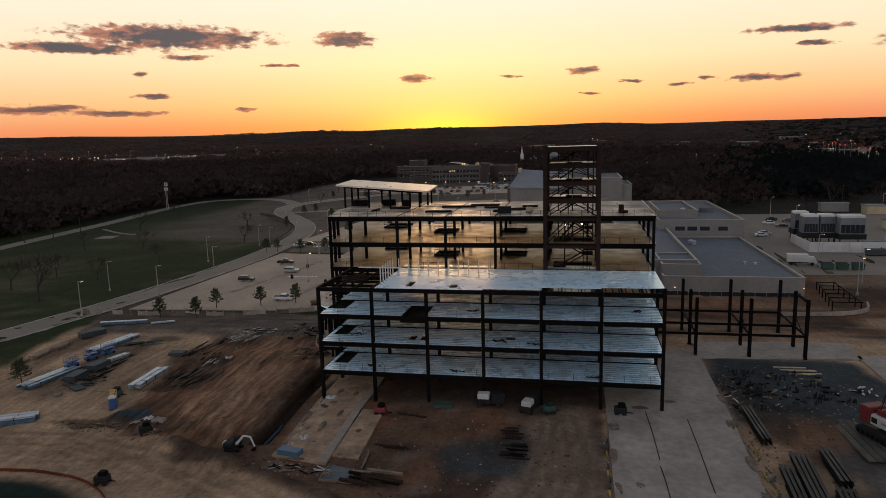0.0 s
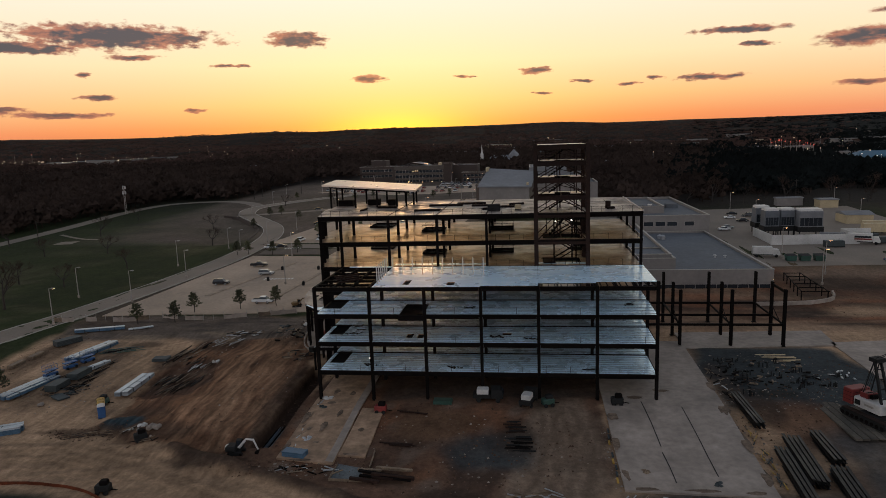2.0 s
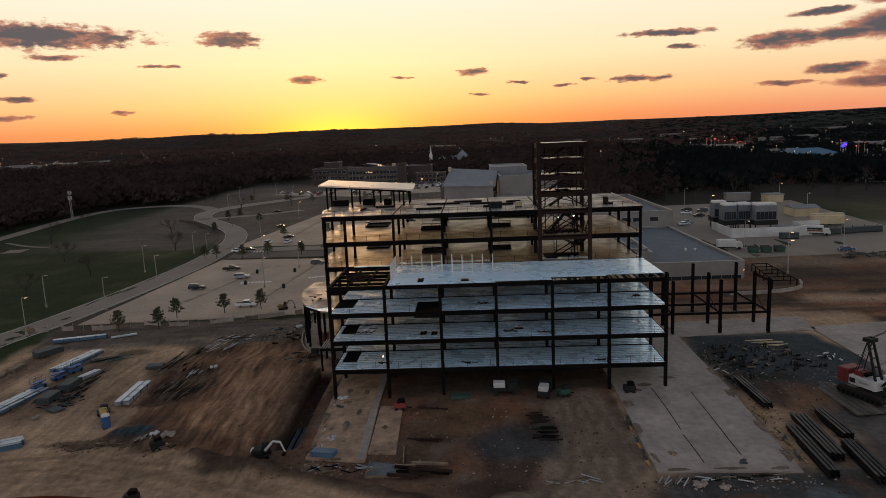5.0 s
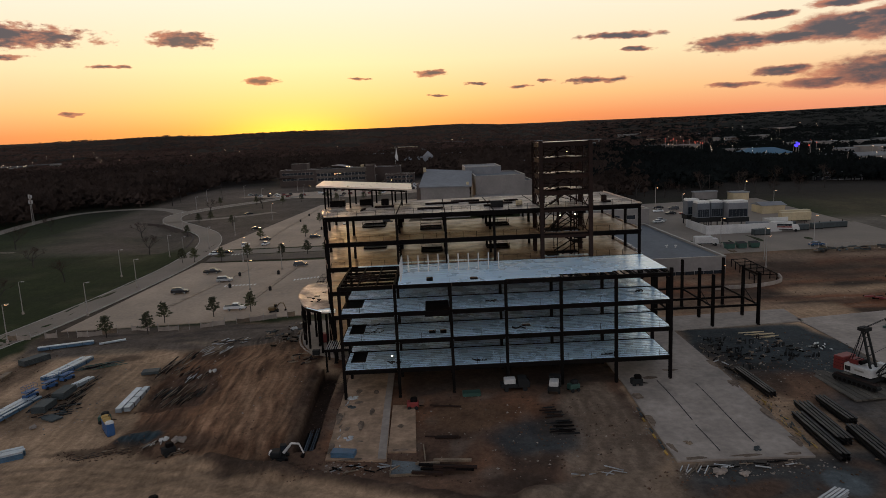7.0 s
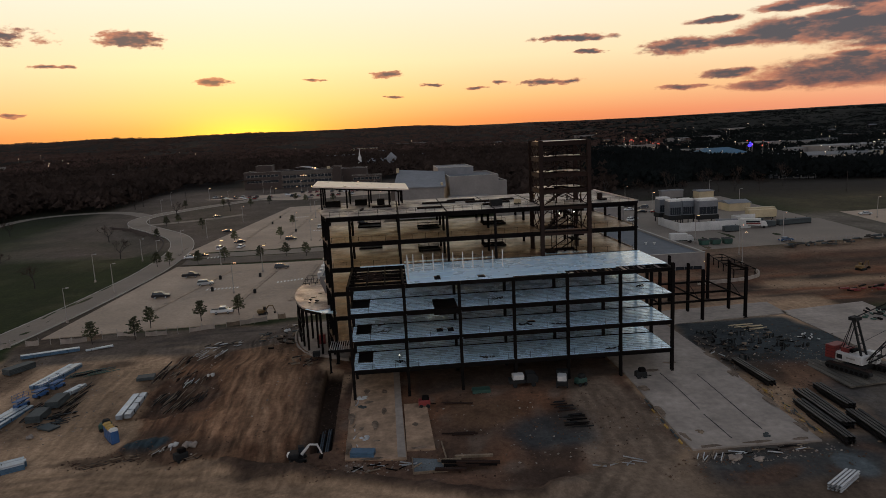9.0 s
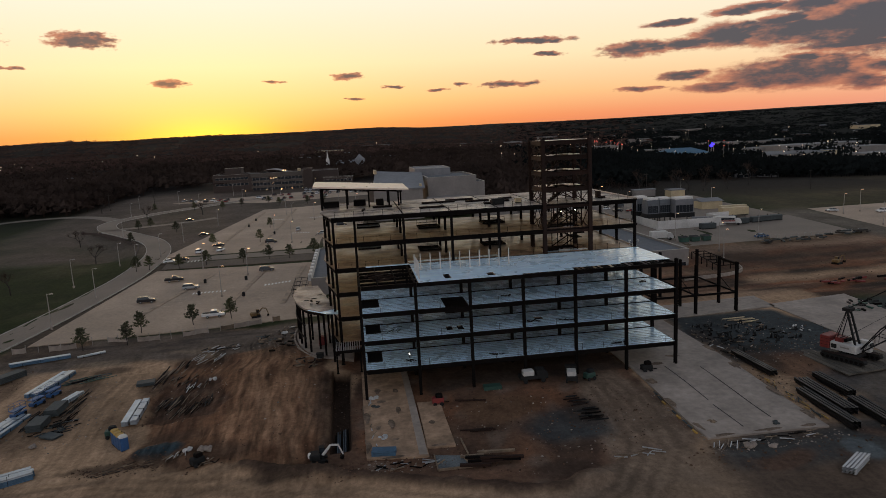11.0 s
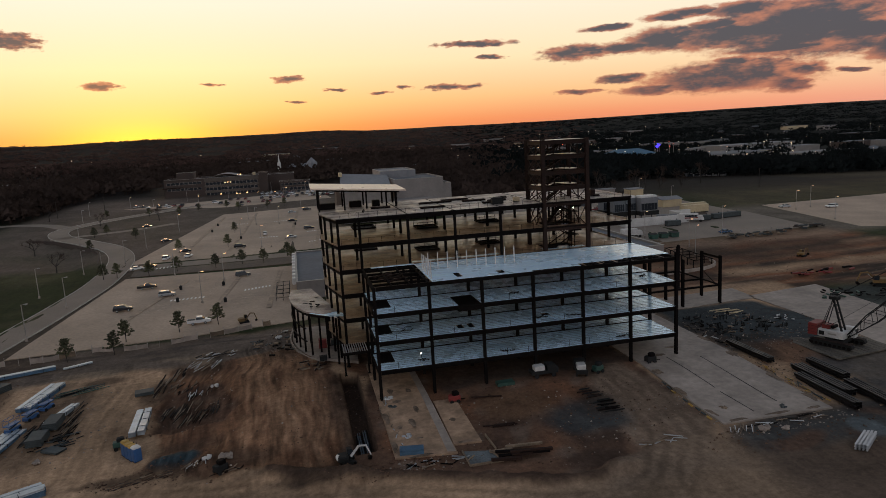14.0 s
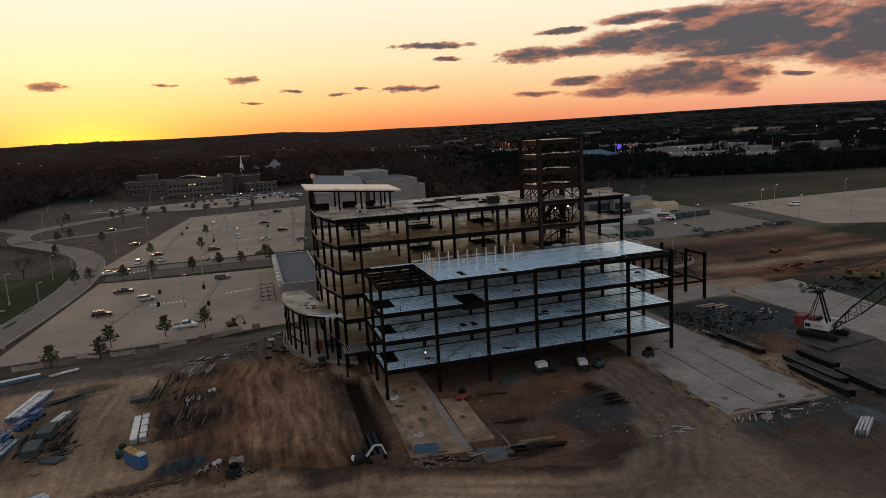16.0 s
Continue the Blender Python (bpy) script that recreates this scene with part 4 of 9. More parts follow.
def lay_decking(parent, x0, x1, y0, y1, z, holes, lip=0.15, pitch=0.92, seed=0):
    """Decking sheets lying side by side, each one part: a flat tray, with an open joint to the next."""
    rnd = random.Random(seed)
    n = max(1, round((y1 - y0) / pitch))
    w = (y1 - y0) / n
    for i in range(n):
        a, b = y0 + i * w + 0.02, y0 + (i + 1) * w - 0.02
        dz = rnd.uniform(-0.008, 0.008)
        g = 0.085 if lip > 0.1 else 0.07
        tray = [(*c, z - 0.08, z + dz) for c in cells(x0, x1, a, b - g, holes)]
        lap = [] if lip > 0.1 else [(*c, z - 0.14, z - lip) for c in cells(x0, x1, b - g, b, holes)]
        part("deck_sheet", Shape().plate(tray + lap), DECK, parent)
        # added dark bars stand for the shaded sides of the ribs
        if lip > 0.1:
            part("seam", Shape().plate([(*c, z - 0.08, z + 0.035) for c in cells(x0, x1, b - g, b - 0.03, holes)]), RIB_SHADE, parent, "dark bar added on the decking for the shaded side of a rib")


HOLES = [
    [(-41.4, -38.8, 104.0, 110.4)],
    [(-41.4, -38.8, 104.3, 110.6), (-27.6, -26.45, 102.7, 105.2), (-25.7, -24.6, 102.5, 105.2), (-11.5, -10.0, 104.5, 106.2)],
    [(-42.1, -38.8, 104.0, 110.4), (-28.0, -24.0, 100.0, 107.2)],
]
front = thing("unfinished_building", (GX[0], FY, 0), "four-storey dark steel building frame with bright galvanised floor decking", "building")
for i, x in enumerate(GX):
    for y in (FY, MY):
        column(front, x, y, ground(x, y) - 0.3, 18.9 if i == 6 and y == FY else 18.15)
for k, z in enumerate(LEVELS):
    zg = z - 0.09 - GIRDER / 2
    for i in range(6):
        for y in (FY, MY):
            girder(front, (GX[i] + 0.3, y, zg), (GX[i + 1] - 0.3, y, zg))
        for j in (1, 2):
            x = GX[i] + BAY * j / 3
            girder(front, (x, FY, z - 0.34), (x, BY, z - 0.34), 0.5, 0.22, "joist")
    for x in GX:
        girder(front, (x, FY + 0.3, zg), (x, MY - 0.3, zg))
        girder(front, (x, MY + 0.3, zg), (x, BY - 0.3, zg))
    if k < 3:
        for i in range(0, 6, 2):
            lay_decking(front, GX[i] + 0.01, GX[i + 2] - 0.01, FY - 0.15, MY - 0.12, z, HOLES[k], 0.15, 0.92, 10 * k + i)
            lay_decking(front, GX[i] + 0.01, GX[i + 2] - 0.01, MY + 0.12, (114.6, 115.6, 117.0)[k], z, HOLES[k], 0.15, 0.92, 50 + 10 * k + i)
        # the closing angle over the middle girder, and the pour stop at the edge
        part("edge_angle", Shape().box(GX[0], GX[6], MY - 0.09, MY + 0.09, z - 0.1, z + 0.14), STEEL, front, "dark steel angle across the deck")
        part("edge_angle", Shape().box(GX[0] - 0.2, GX[6] + 0.1, FY - 0.2, FY - 0.15, z - 0.25, z + 0.04), STEEL, front)

# trimmer beams framing the openings in the decks
for k, holes in enumerate(HOLES):
    for x0, x1, y0, y1 in holes:
        z = LEVELS[k] - 0.55
        # added dark sheet: stands for the shade inside the opening
        part("shaft_cover", Shape().box(x0 + 0.02, x1 - 0.02, y0 + 0.02, y1 - 0.02, z + 0.22, z + 0.30), STEEL, front, "dark sheet added below an opening to stand for its shade")
        if x1 - x0 < 2.0:
            continue
        for p, q in (((x0, y0), (x1, y0)), ((x0, y1), (x1, y1)), ((x0, y0), (x0, y1)), ((x1, y0), (x1, y1))):
            part("trimmer", Shape().bar((*p, z), (*q, z), 0.2, 0.9), STEEL, front)

# top deck of the front block: its west bay is still open, and the front edge steps back
z = LEVELS[3]
for i, y0 in ((1, 100.15), (2, 100.15), (3, 100.9), (4, 102.6), (5, 103.4)):
    lay_decking(front, GX[i] + 0.6 * (i == 1) + 0.01, GX[i + 1] - 0.01 + 0.35 * (i == 5), y0, 120.3, z, [(-27.6, -26.5, 101.7, 105.5), (-20.3, -19.0, 101.3, 103.9)], 0.03, 1.9, 90 + i)
    if i > 2:
        for n in range(9):
            x = GX[i] + 0.6 + n * 1.0
            part("bridging", Shape().ibeam((x, FY + 0.1, z - 0.2), (x, y0 + 0.6, z - 0.2), 0.2, 0.12), STEEL, front)
# dark sheets added under the top deck's openings as their shade
for x0, x1, y0, y1 in ((-27.6, -26.5, 101.7, 105.5), (-20.3, -19.0, 101.3, 103.9)):
    part("shaft_cover", Shape().box(x0 + 0.02, x1 - 0.02, y0 + 0.02, y1 - 0.02, z - 0.36, z - 0.28), STEEL, front, "dark sheet added below an opening to stand for its shade")
for n in range(5):
    y = FY + 2.4 + n * 3.1
    part("joist", Shape().ibeam((GX[0], y, z - 0.3), (GX[1] + 0.6, y, z - 0.3), 0.4, 0.2), STEEL, front)
for n in range(4):
    part("joist", Shape().ibeam((GX[0] + 1.0 + 0.7 * n, 108.5 - 1.5 * n, z - 0.1), (GX[0] + 4.6 + 0.6 * n, 111.0 - 1.5 * n, z - 0.1), 0.3, 0.2), RUST, front)
part("edge_plate", Shape().box(GX[0] + 1.5, GX[1] + 0.6, 116.6, 117.2, z - 0.05, z + 0.1), DECK, front, "bright galvanised edge plate")


def stub_post(parent, x, y, z, h):
    return piece("post", ("stub", h), lambda: Shape().tube((0, 0, 0), (0, 0, h), 0.1, n=8).box(-0.16, 0.16, -0.16, 0.16, 0, 0.03), WHITE, parent, (x, y, z))


rail = thing("guard_posts", (-23, 110, z), "row of upright galvanised guard posts on the top deck", "guard posts")
for n in range(10):
    stub_post(rail, -30.8 + n * 1.78, 110.2 - 0.08 * n, z, 3.0)
for n in range(6):
    stub_post(rail, -31.9, 102.6 + n * 1.5, z, 3.0)
for n in (2, 5, 7):
    part("rail", Shape().tube((-30.8 + n * 1.78, 110.1, z + 1.0), (-30.8 + n * 1.78 + 1.78, 110.0, z + 1.0), 0.04), GALV, rail)

# thin guard posts and cable on the lower decks
for k, z in enumerate(LEVELS[:3]):
    guard = thing("guard_cable", (-15, FY, z), "thin steel guard posts with a cable along the deck edge", "guard rail", "deck edges")
    n = 14 if k == 0 else 6
    for i in range(n):
        x = GX[0] + 3.2 + (GX[6] - GX[0] - 5) * i / (n - 1)
        piece("post", ("thin", 1), lambda: Shape().tube((0, 0, 0), (0, 0, 1.1), 0.03, n=6), STEEL, guard, (x, FY + 0.1, z))
    part("cable", Shape().tube((GX[0] + 3, FY + 0.1, z + 1.05), (GX[6] - 1, FY + 0.1, z + 1.05), 0.012, n=5), STEEL, guard)


# ---- rear block: six storeys, its west wall cut on a slant ----
def west_wall(y):
    return -46.0 - 0.205 * (min(y, 129.0) - 117.4) + 0.02 * (max(y, 129.0) - 129.0)


back = thing("unfinished_building", (-15, BY, 0), "six-storey dark steel building frame with poured concrete floors", "building")
for j, y in enumerate(RY):
    for x in [west_wall(y), *GX]:
        if x != GX[0] or j in (0, 1):
            column(back, x, y, -0.4, REAR[2] - 0.1, 0.5)
column(back, west_wall(121.8), 121.8, -0.4, REAR[2] - 0.1, 0.5)
for z in (4.0, 8.95, 13.65, *REAR):
    zg = z - 0.2 - GIRDER / 2
    for y in RY:
        line = [west_wall(y), *GX]
        for a, b in zip(line, line[1:]):
            girder(back, (a, y, zg), (b, y, zg))
    for x in GX[1:]:
        for a, b in zip(RY, RY[1:]):
            girder(back, (x, a + 0.3, zg), (x, b - 0.3, zg))
    for a, b in zip(RY, RY[1:]):
        girder(back, (west_wall(a), a, zg), (west_wall(b), b, zg))
    mat = ROOFTOP if z == REAR[2] else SLABTOP
    # floor in bays, with shafts left open
    holes = [(-41.4, -36.6, 137.6, 143.6), (-14.9, -10.3, 131.2, 135.4), (-28.7, -24.4, 130.2, 135.0), (-4.5, 2.5, 119.0, 125.5)]
    if z < REAR[2]:
        for i in range(6):
            for y0, y1 in zip(RY, RY[1:]):
                c = cells(GX[i] + 0.008, GX[i + 1] - 0.008, y0 - (0.3 if y0 == RY[0] else -0.008), y1 + (0.4 if y1 == RY[-1] else -0.008), holes)
                part("floor_bay", Shape().plate([(*q, z - 0.2, z) for q in c]), mat, back)
        part("floor_bay", Shape().prism([(west_wall(117) - 0.3, 117.0), (GX[0] - 0.008, 117.0), (GX[0] - 0.008, 145.0), (west_wall(145) - 0.3, 145.0), (west_wall(129) - 0.3, 129.0)], z - 0.2, z), mat, back)
    else:
        for i in range(6):
            part("roof_bay", Shape().box(GX[i] + 0.008, GX[i + 1] - 0.008 + 0.3 * (i == 5), 117.0, 145.0, z - 0.2, z), mat, back)
        part("roof_bay", Shape().prism([(west_wall(117) - 0.3, 117.0), (GX[0] - 0.008, 117.0), (GX[0] - 0.008, 145.0), (west_wall(145) - 0.3, 145.0), (west_wall(129) - 0.3, 129.0)], z - 0.2, z), mat, back)
    part("edge_angle", Shape().box(west_wall(117) - 0.3, GX[6] + 0.3, 116.9, 116.97, z - 0.32, z + 0.06), STEEL, back)
for z in REAR:
    part("pour_stop", Shape().box(GX[6] + 0.34, GX[6] + 0.42, 117.2, 144.8, z - 0.3, z + 0.22), GALV, back, "pale galvanised pour stop")
for x in GX[1:6]:
    part("roof_joint", Shape().box(x - 0.14, x + 0.14, 117.3, 144.7, REAR[2] + 0.004, REAR[2] + 0.02), STEEL, back, "dark joint across the poured roof")
for y in RY[1:3]:
    part("roof_joint", Shape().box(-46, GX[6], y - 0.1, y + 0.1, REAR[2] + 0.004, REAR[2] + 0.018), STEEL, back)
# upturned frames round the shafts
for z in REAR[:2]:
    for x0, x1, y0, y1 in ((-14.9, -10.3, 131.2, 135.4), (-28.7, -24.4, 130.2, 135.0), (-41.4, -36.6, 137.6, 143.6)):
        s = Shape().box(x0 - 0.1, x1 + 0.1, y0 - 0.1, y0, z, z + 0.28).box(x0 - 0.1, x1 + 0.1, y1, y1 + 0.1, z, z + 0.28)
        s.box(x0 - 0.1, x0, y0, y1, z, z + 0.28).box(x1, x1 + 0.1, y0, y1, z, z + 0.28)
        part("shaft_kerb", s, STEEL, back, "dark upturned frame round a floor opening")
        # dark sheet added so that the open shaft looks shaded
        part("shaft_cover", Shape().box(x0, x1, y0, y1, z - 0.16, z - 0.06), STEEL, back, "dark sheet added in a floor opening to stand for its shade")
        g = Shape()
        for x in (x0, (x0 + x1) / 2, x1):
            for y in (y0, y1):
                g.tube((x, y, z + 0.2), (x, y, z + 1.3), 0.035, n=6)
        for u in (0.75, 1.28):
            for y in (y0, y1):
                g.tube((x0, y, z + u), (x1, y, z + u), 0.03, n=6)
        part("guard_rail", g, STEEL, back)
# guard posts on the roof edge and on the upper floors
roof_guard = thing("guard_cable", (-15, 117.1, REAR[2]), "thin steel guard posts with cable along the roof edge", "guard rail", "deck edges")
for i in range(34):
    piece("post", ("thin", 1), lambda: Shape().tube((0, 0, 0), (0, 0, 1.1), 0.03, n=6), STEEL, roof_guard, (-45.5 + i * 1.77, 117.15, REAR[2]))
for zz in (0.55, 1.05):
    part("cable", Shape().tube((-45.5, 117.15, REAR[2] + zz), (12.9, 117.15, REAR[2] + zz), 0.012, n=5), STEEL, roof_guard)
for z in REAR[:2]:
    g = thing("guard_cable", (-15, 117.1, z), "thin steel guard posts with cable along the floor edge", "guard rail", "deck edges")
    for i in range(24):
        piece("post", ("thin", 1), lambda: Shape().tube((0, 0, 0), (0, 0, 1.1), 0.03, n=6), STEEL, g, (-45.5 + i * 2.5, 117.15, z))
    part("cable", Shape().tube((-45.5, 117.15, z + 1.05), (12.9, 117.15, z + 1.05), 0.012, n=5), STEEL, g)

# ---- stair tower ----
def flight(x0, x1, y0, y1, z0, z1, n):
    """A flight of n steps rising from x0 to x1, in one piece."""
    dx, dz = (x1 - x0) / n, (z1 - z0) / n
    line = []
    for i in range(n):
        line += [(x0 + dx * i, z0 + dz * (i + 1)), (x0 + dx * (i + 1), z0 + dz * (i + 1))]
    line += [(x1, z1 - 0.35), (x0, z0 - 0.05)]
    m = len(line)
    v = [(x, y, z) for y in (y0, y1) for x, z in line]
    return Shape().add(v, [tuple(range(m)), tuple(range(2 * m - 1, m - 1, -1))] + [(i, m + i, m + (i + 1) % m, (i + 1) % m) for i in range(m)])


tower = thing("stair_tower", (-1, 121.5, 0), "tall open steel stair tower with braces and landings", "stair tower")
TX, TY = (-5.7, 3.45), (116.95, 125.9)
for x in TX:
    for y in TY:
        piece("column", ("towercol",), lambda: Shape().ibeam((0, 0, 0), (0, 0, 40.0), 0.74, 0.7, (0, 1, 0)), RUST, tower, (x, y, 0.0))
TZ = [22.95, 27.8, 30.9, 33.95, 36.95, 39.85]
for k, z in enumerate(TZ):
    for y in TY:
        girder(tower, (TX[0], y, z - 0.42), (TX[1], y, z - 0.42), 0.84, 0.34, "beam", RUST)
    for x in TX:
        girder(tower, (x, TY[0], z - 0.42), (x, TY[1], z - 0.42), 0.84, 0.34, "beam", RUST)
    girder(tower, (-1.1, TY[0], z - 0.25), (-1.1, TY[1], z - 0.25), 0.45, 0.2, "beam", RUST)
    if k < 5:
        z1 = TZ[k + 1]
        for y in (TY[0] + 0.4, TY[1] - 0.4):
            part("brace", Shape().bar((TX[0] + 0.3, y, z), (-1.1, y, z1 - 0.6), 0.16, 0.16), RUST, tower)
            part("brace", Shape().bar((TX[1] - 0.3, y, z), (-1.1, y, z1 - 0.6), 0.16, 0.16), RUST, tower)
        part("brace", Shape().bar((TX[0], TY[0] + 0.3, z), (TX[0], 121.4, z1 - 0.6), 0.16, 0.16), RUST, tower)
        part("brace", Shape().bar((TX[0], TY[1] - 0.3, z), (TX[0], 121.4, z1 - 0.6), 0.16, 0.16), RUST, tower)
        part("post", Shape().ibeam((-1.1, TY[1], z), (-1.1, TY[1], z1 - 0.5), 0.25, 0.25, (0, 1, 0)), RUST, tower)
        # a flight of steps between landings
        f = flight(-3.3, 0.7, 121.2, 122.6, z + 0.1, z1, 9)
        part("stair_flight", f, STEEL, tower)
    if k < 5:  # the second flight, inner posts, and struts between the floors
        f = flight(1.4, -1.6, 123.2, 124.6, (z + z1) / 2, z1, 7)
        part("stair_flight", f, STEEL, tower)
        for x, y in ((-3.7, TY[1]), (1.6, TY[1]), (-1.8, 121.0), (1.7, 121.2), (2.5, 119.2)):
            part("post", Shape().ibeam((x, y, z), (x, y, z1 - 0.8), 0.2, 0.2, (0, 1, 0)), RUST, tower)
        for x in TX:
            part("brace", Shape().bar((x, TY[0] + 0.4, z1 - 0.8), (x, 121.4, z + 0.1), 0.12, 0.12).bar((x, TY[1] - 0.4, z1 - 0.8), (x, 121.4, z + 0.1), 0.12, 0.12), RUST, tower)
        part("brace", Shape().bar((TX[0] + 0.3, TY[1] - 0.2, z1 - 0.8), (TX[1] - 0.3, TY[1] - 0.2, z + 0.1), 0.14, 0.14), RUST, tower)
    if k >= 2:
        for x0, x1, y0, y1 in ((-5.2, -2.2, 121.4, 125.4), (0.6, 3.1, 121.0, 125.4), (-2.2, 0.6, 124.7, 125.4)) if k < 5 else ((-5.3, 3.05, 117.4, 125.5),):
            part("landing", Shape().box(x0, x1, y0, y1, z - 0.06, z + 0.04), SHEETROOF, tower, "pale sheet-metal landing")
        g = Shape()
        for x in (-5.3, -2.2, 0.6, 3.05):
            g.tube((x, 121.3, z), (x, 121.3, z + 1.1), 0.045, n=6)
        for x0, x1 in ((-5.3, -2.2), (0.6, 3.05)):
            for u in (0.55, 1.1):
                g.tube((x0, 121.3, z + u), (x1, 121.3, z + u), 0.035, n=6)
        if k < 5:
            part("guard_rail", g, STEEL, tower)
# the stair's own light frame, rising through the two upper floors
for z0, z1 in ((18.25, 22.95), (22.95, 27.8)):
    f = Shape()
    for x in (-2.4, 0.9, 1.6):
        for y in (119.4, 123.2):
            f.bar((x, y, z0), (x, y, z1), 0.14, 0.14)
    for y in (119.4, 123.2):
        f.bar((-2.4, y, z0 + 0.3), (0.9, y, z0 + 2.3), 0.1, 0.2).bar((0.9, y, z0 + 2.4), (-2.4, y, z1 - 0.3), 0.1, 0.2)
        f.bar((-2.4, y, z0 + 1.2), (0.9, y, z0 + 3.2), 0.05, 0.05).bar((-4.8, y, z0 + 0.9), (3.0, y, z0 + 0.9), 0.06, 0.06)
    f.box(0.7, 2.6, 119.3, 123.3, z0 + 2.3, z0 + 2.42).box(-4.4, -2.2, 119.3, 123.3, z0 + 0.02, z0 + 0.22).box(1.0, 3.0, 119.0, 119.3, z1 - 1.5, z1 - 1.0)
    part("stair_frame", f, STEEL, tower, "light steel stair frame with landings")
part("safety_line", Shape().tube((-5.7, 117, 40.9), (3.4, 117, 40.9), 0.015, n=5).tube((-5.7, 117, 39.8), (-5.7, 117, 40.9), 0.03, n=6).tube((0.5, 117, 39.8), (0.5, 117, 40.9), 0.03, n=6).tube((3.4, 117, 39.8), (3.4, 117, 41.0), 0.03, n=6), STEEL, tower)

# ---- penthouse: a slanting sheet-metal roof on posts ----
pent = thing("rooftop_canopy", (-40, 138, REAR[2]), "rooftop plant canopy with a thin pale sheet roof on steel posts", "canopy")
PENT = [(-49.9, 131.8, 32.55), (-30.2, 132.7, 30.95), (-30.6, 143.6, 31.4), (-49.9, 142.6, 32.95)]
part("roof", Shape().add(PENT + [(x, y, z + 0.32) for x, y, z in PENT], [(0, 3, 2, 1), (4, 5, 6, 7), (0, 1, 5, 4), (1, 2, 6, 5), (2, 3, 7, 6), (3, 0, 4, 7)]), SHEETROOF, pent, "thin pale sheet-metal roof")
PLAN = [(-48.4, 133.0), (-48.4, 137.4), (-48.4, 141.6), (-43.2, 133.2), (-43.0, 142.0), (-38.6, 133.4), (-38.4, 142.2), (-34.4, 133.6), (-32.4, 133.7), (-34.2, 142.4), (-31.6, 138.0), (-31.8, 142.6)]
for x, y in PLAN:
    top = 32.55 - 0.081 * (x + 49.9) + 0.037 * (y - 131.8)
    part("post", Shape().ibeam((x, y, REAR[2]), (x, y, top), 0.32, 0.32, (0, 1, 0)), STEEL, pent)
for y in (133.2, 142.2):
    part("beam", Shape().ibeam((-48.6, y, 32.25 + 0.037 * (y - 133)), (-31.6, y, 30.85 + 0.037 * (y - 133)), 0.35, 0.2), STEEL, pent)
for x, y, w in ((-46.5, 138, 3.2), (-40.5, 139, 2.6), (-36.2, 137.5, 1.6)):
    part("plant_unit", Shape().chamfered(x - w / 2, x + w / 2, y - 0.9, y + 0.9, REAR[2] + 0.003, REAR[2] + 1.3, 0.1), STEEL, pent, "dark plant unit under the canopy")


# ---- lobby: a low curved wing at the west corner ----
lobby = thing("lobby_frame", (-51, 128, 0), "curved single-storey lobby frame with a pale poured roof", "steel frame")
ARC = [(-55.8, 147.0), (-56.3, 139.5), (-55.2, 132.0), (-52.9, 125.6), (-49.8, 122.4)]
arc = [(p.x, p.y) for p in curve_points(ARC, 1.6)]
part("roof", Shape().prism(arc + [(-47.2, 123.6), (-47.6, 126.5), (-48.5, 132), (-51.4, 147.0)], 8.75, 9.1), ROOFTOP, lobby, "pale poured roof with a curved edge")
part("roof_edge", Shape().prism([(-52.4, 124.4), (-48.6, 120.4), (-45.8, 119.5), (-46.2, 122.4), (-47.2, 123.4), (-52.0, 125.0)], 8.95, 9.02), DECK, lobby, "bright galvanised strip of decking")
for i in range(2, len(arc), 2):
    x, y = arc[i]
    piece("column", ("lobbycol",), lambda: Shape().ibeam((0, 0, -0.4), (0, 0, 8.75), 0.42, 0.4, (0, 1, 0)), STEEL, lobby, (x + 0.5, y + 0.1, 0))
for x, y in ((-47.6, 119.4), (-45.9, 118.6), (-50.6, 127), (-48.8, 130.5), (-52.5, 134)):
    piece("column", ("lobbycol",), lambda: Shape().ibeam((0, 0, -0.4), (0, 0, 8.75), 0.42, 0.4, (0, 1, 0)), STEEL, lobby, (x, y, 0))
for z, r in ((8.45, 0.5), (5.3, 0.22), (2.6, 0.22)):
    s = Shape()
    seg = arc if z > 8 else arc[2:12]
    for a, b in zip(seg, seg[1:]):
        s.bar((a[0] + 0.25, a[1], z), (b[0] + 0.25, b[1], z), 0.22, r)
    part("ring_beam", s, STEEL, lobby)
s = Shape()
for a, b in zip(arc, arc[1:]):
    s.bar((a[0] - 0.5, a[1] - 0.4, -0.25), (b[0] - 0.5, b[1] - 0.4, -0.1), 0.3, 0.5)
part("plinth", s, CONCRETE, lobby, "curved pale concrete footing")
part("floor", Shape().prism(arc + [(-44.0, 118.5), (-43.0, 140), (-50, 147)], -0.5, 0.05), CONCRETE, lobby)
for i in range(11):
    part("joist", Shape().bar((-46.9 + 0.42 * i, 112.3, 4.0), (-46.9 + 0.42 * i, 117.6, 4.0), 0.16, 0.12), GALV, lobby)
part("beam", Shape().bar((-47.2, 112.2, 3.7), (-42.2, 112.2, 3.7), 0.25, 0.5).bar((-47.2, 117.7, 3.7), (-42.2, 117.7, 3.7), 0.25, 0.5), STEEL, lobby)
for x in (-46.9, -42.6):
    column(lobby, x, 112.3, -0.4, 3.5, 0.35)

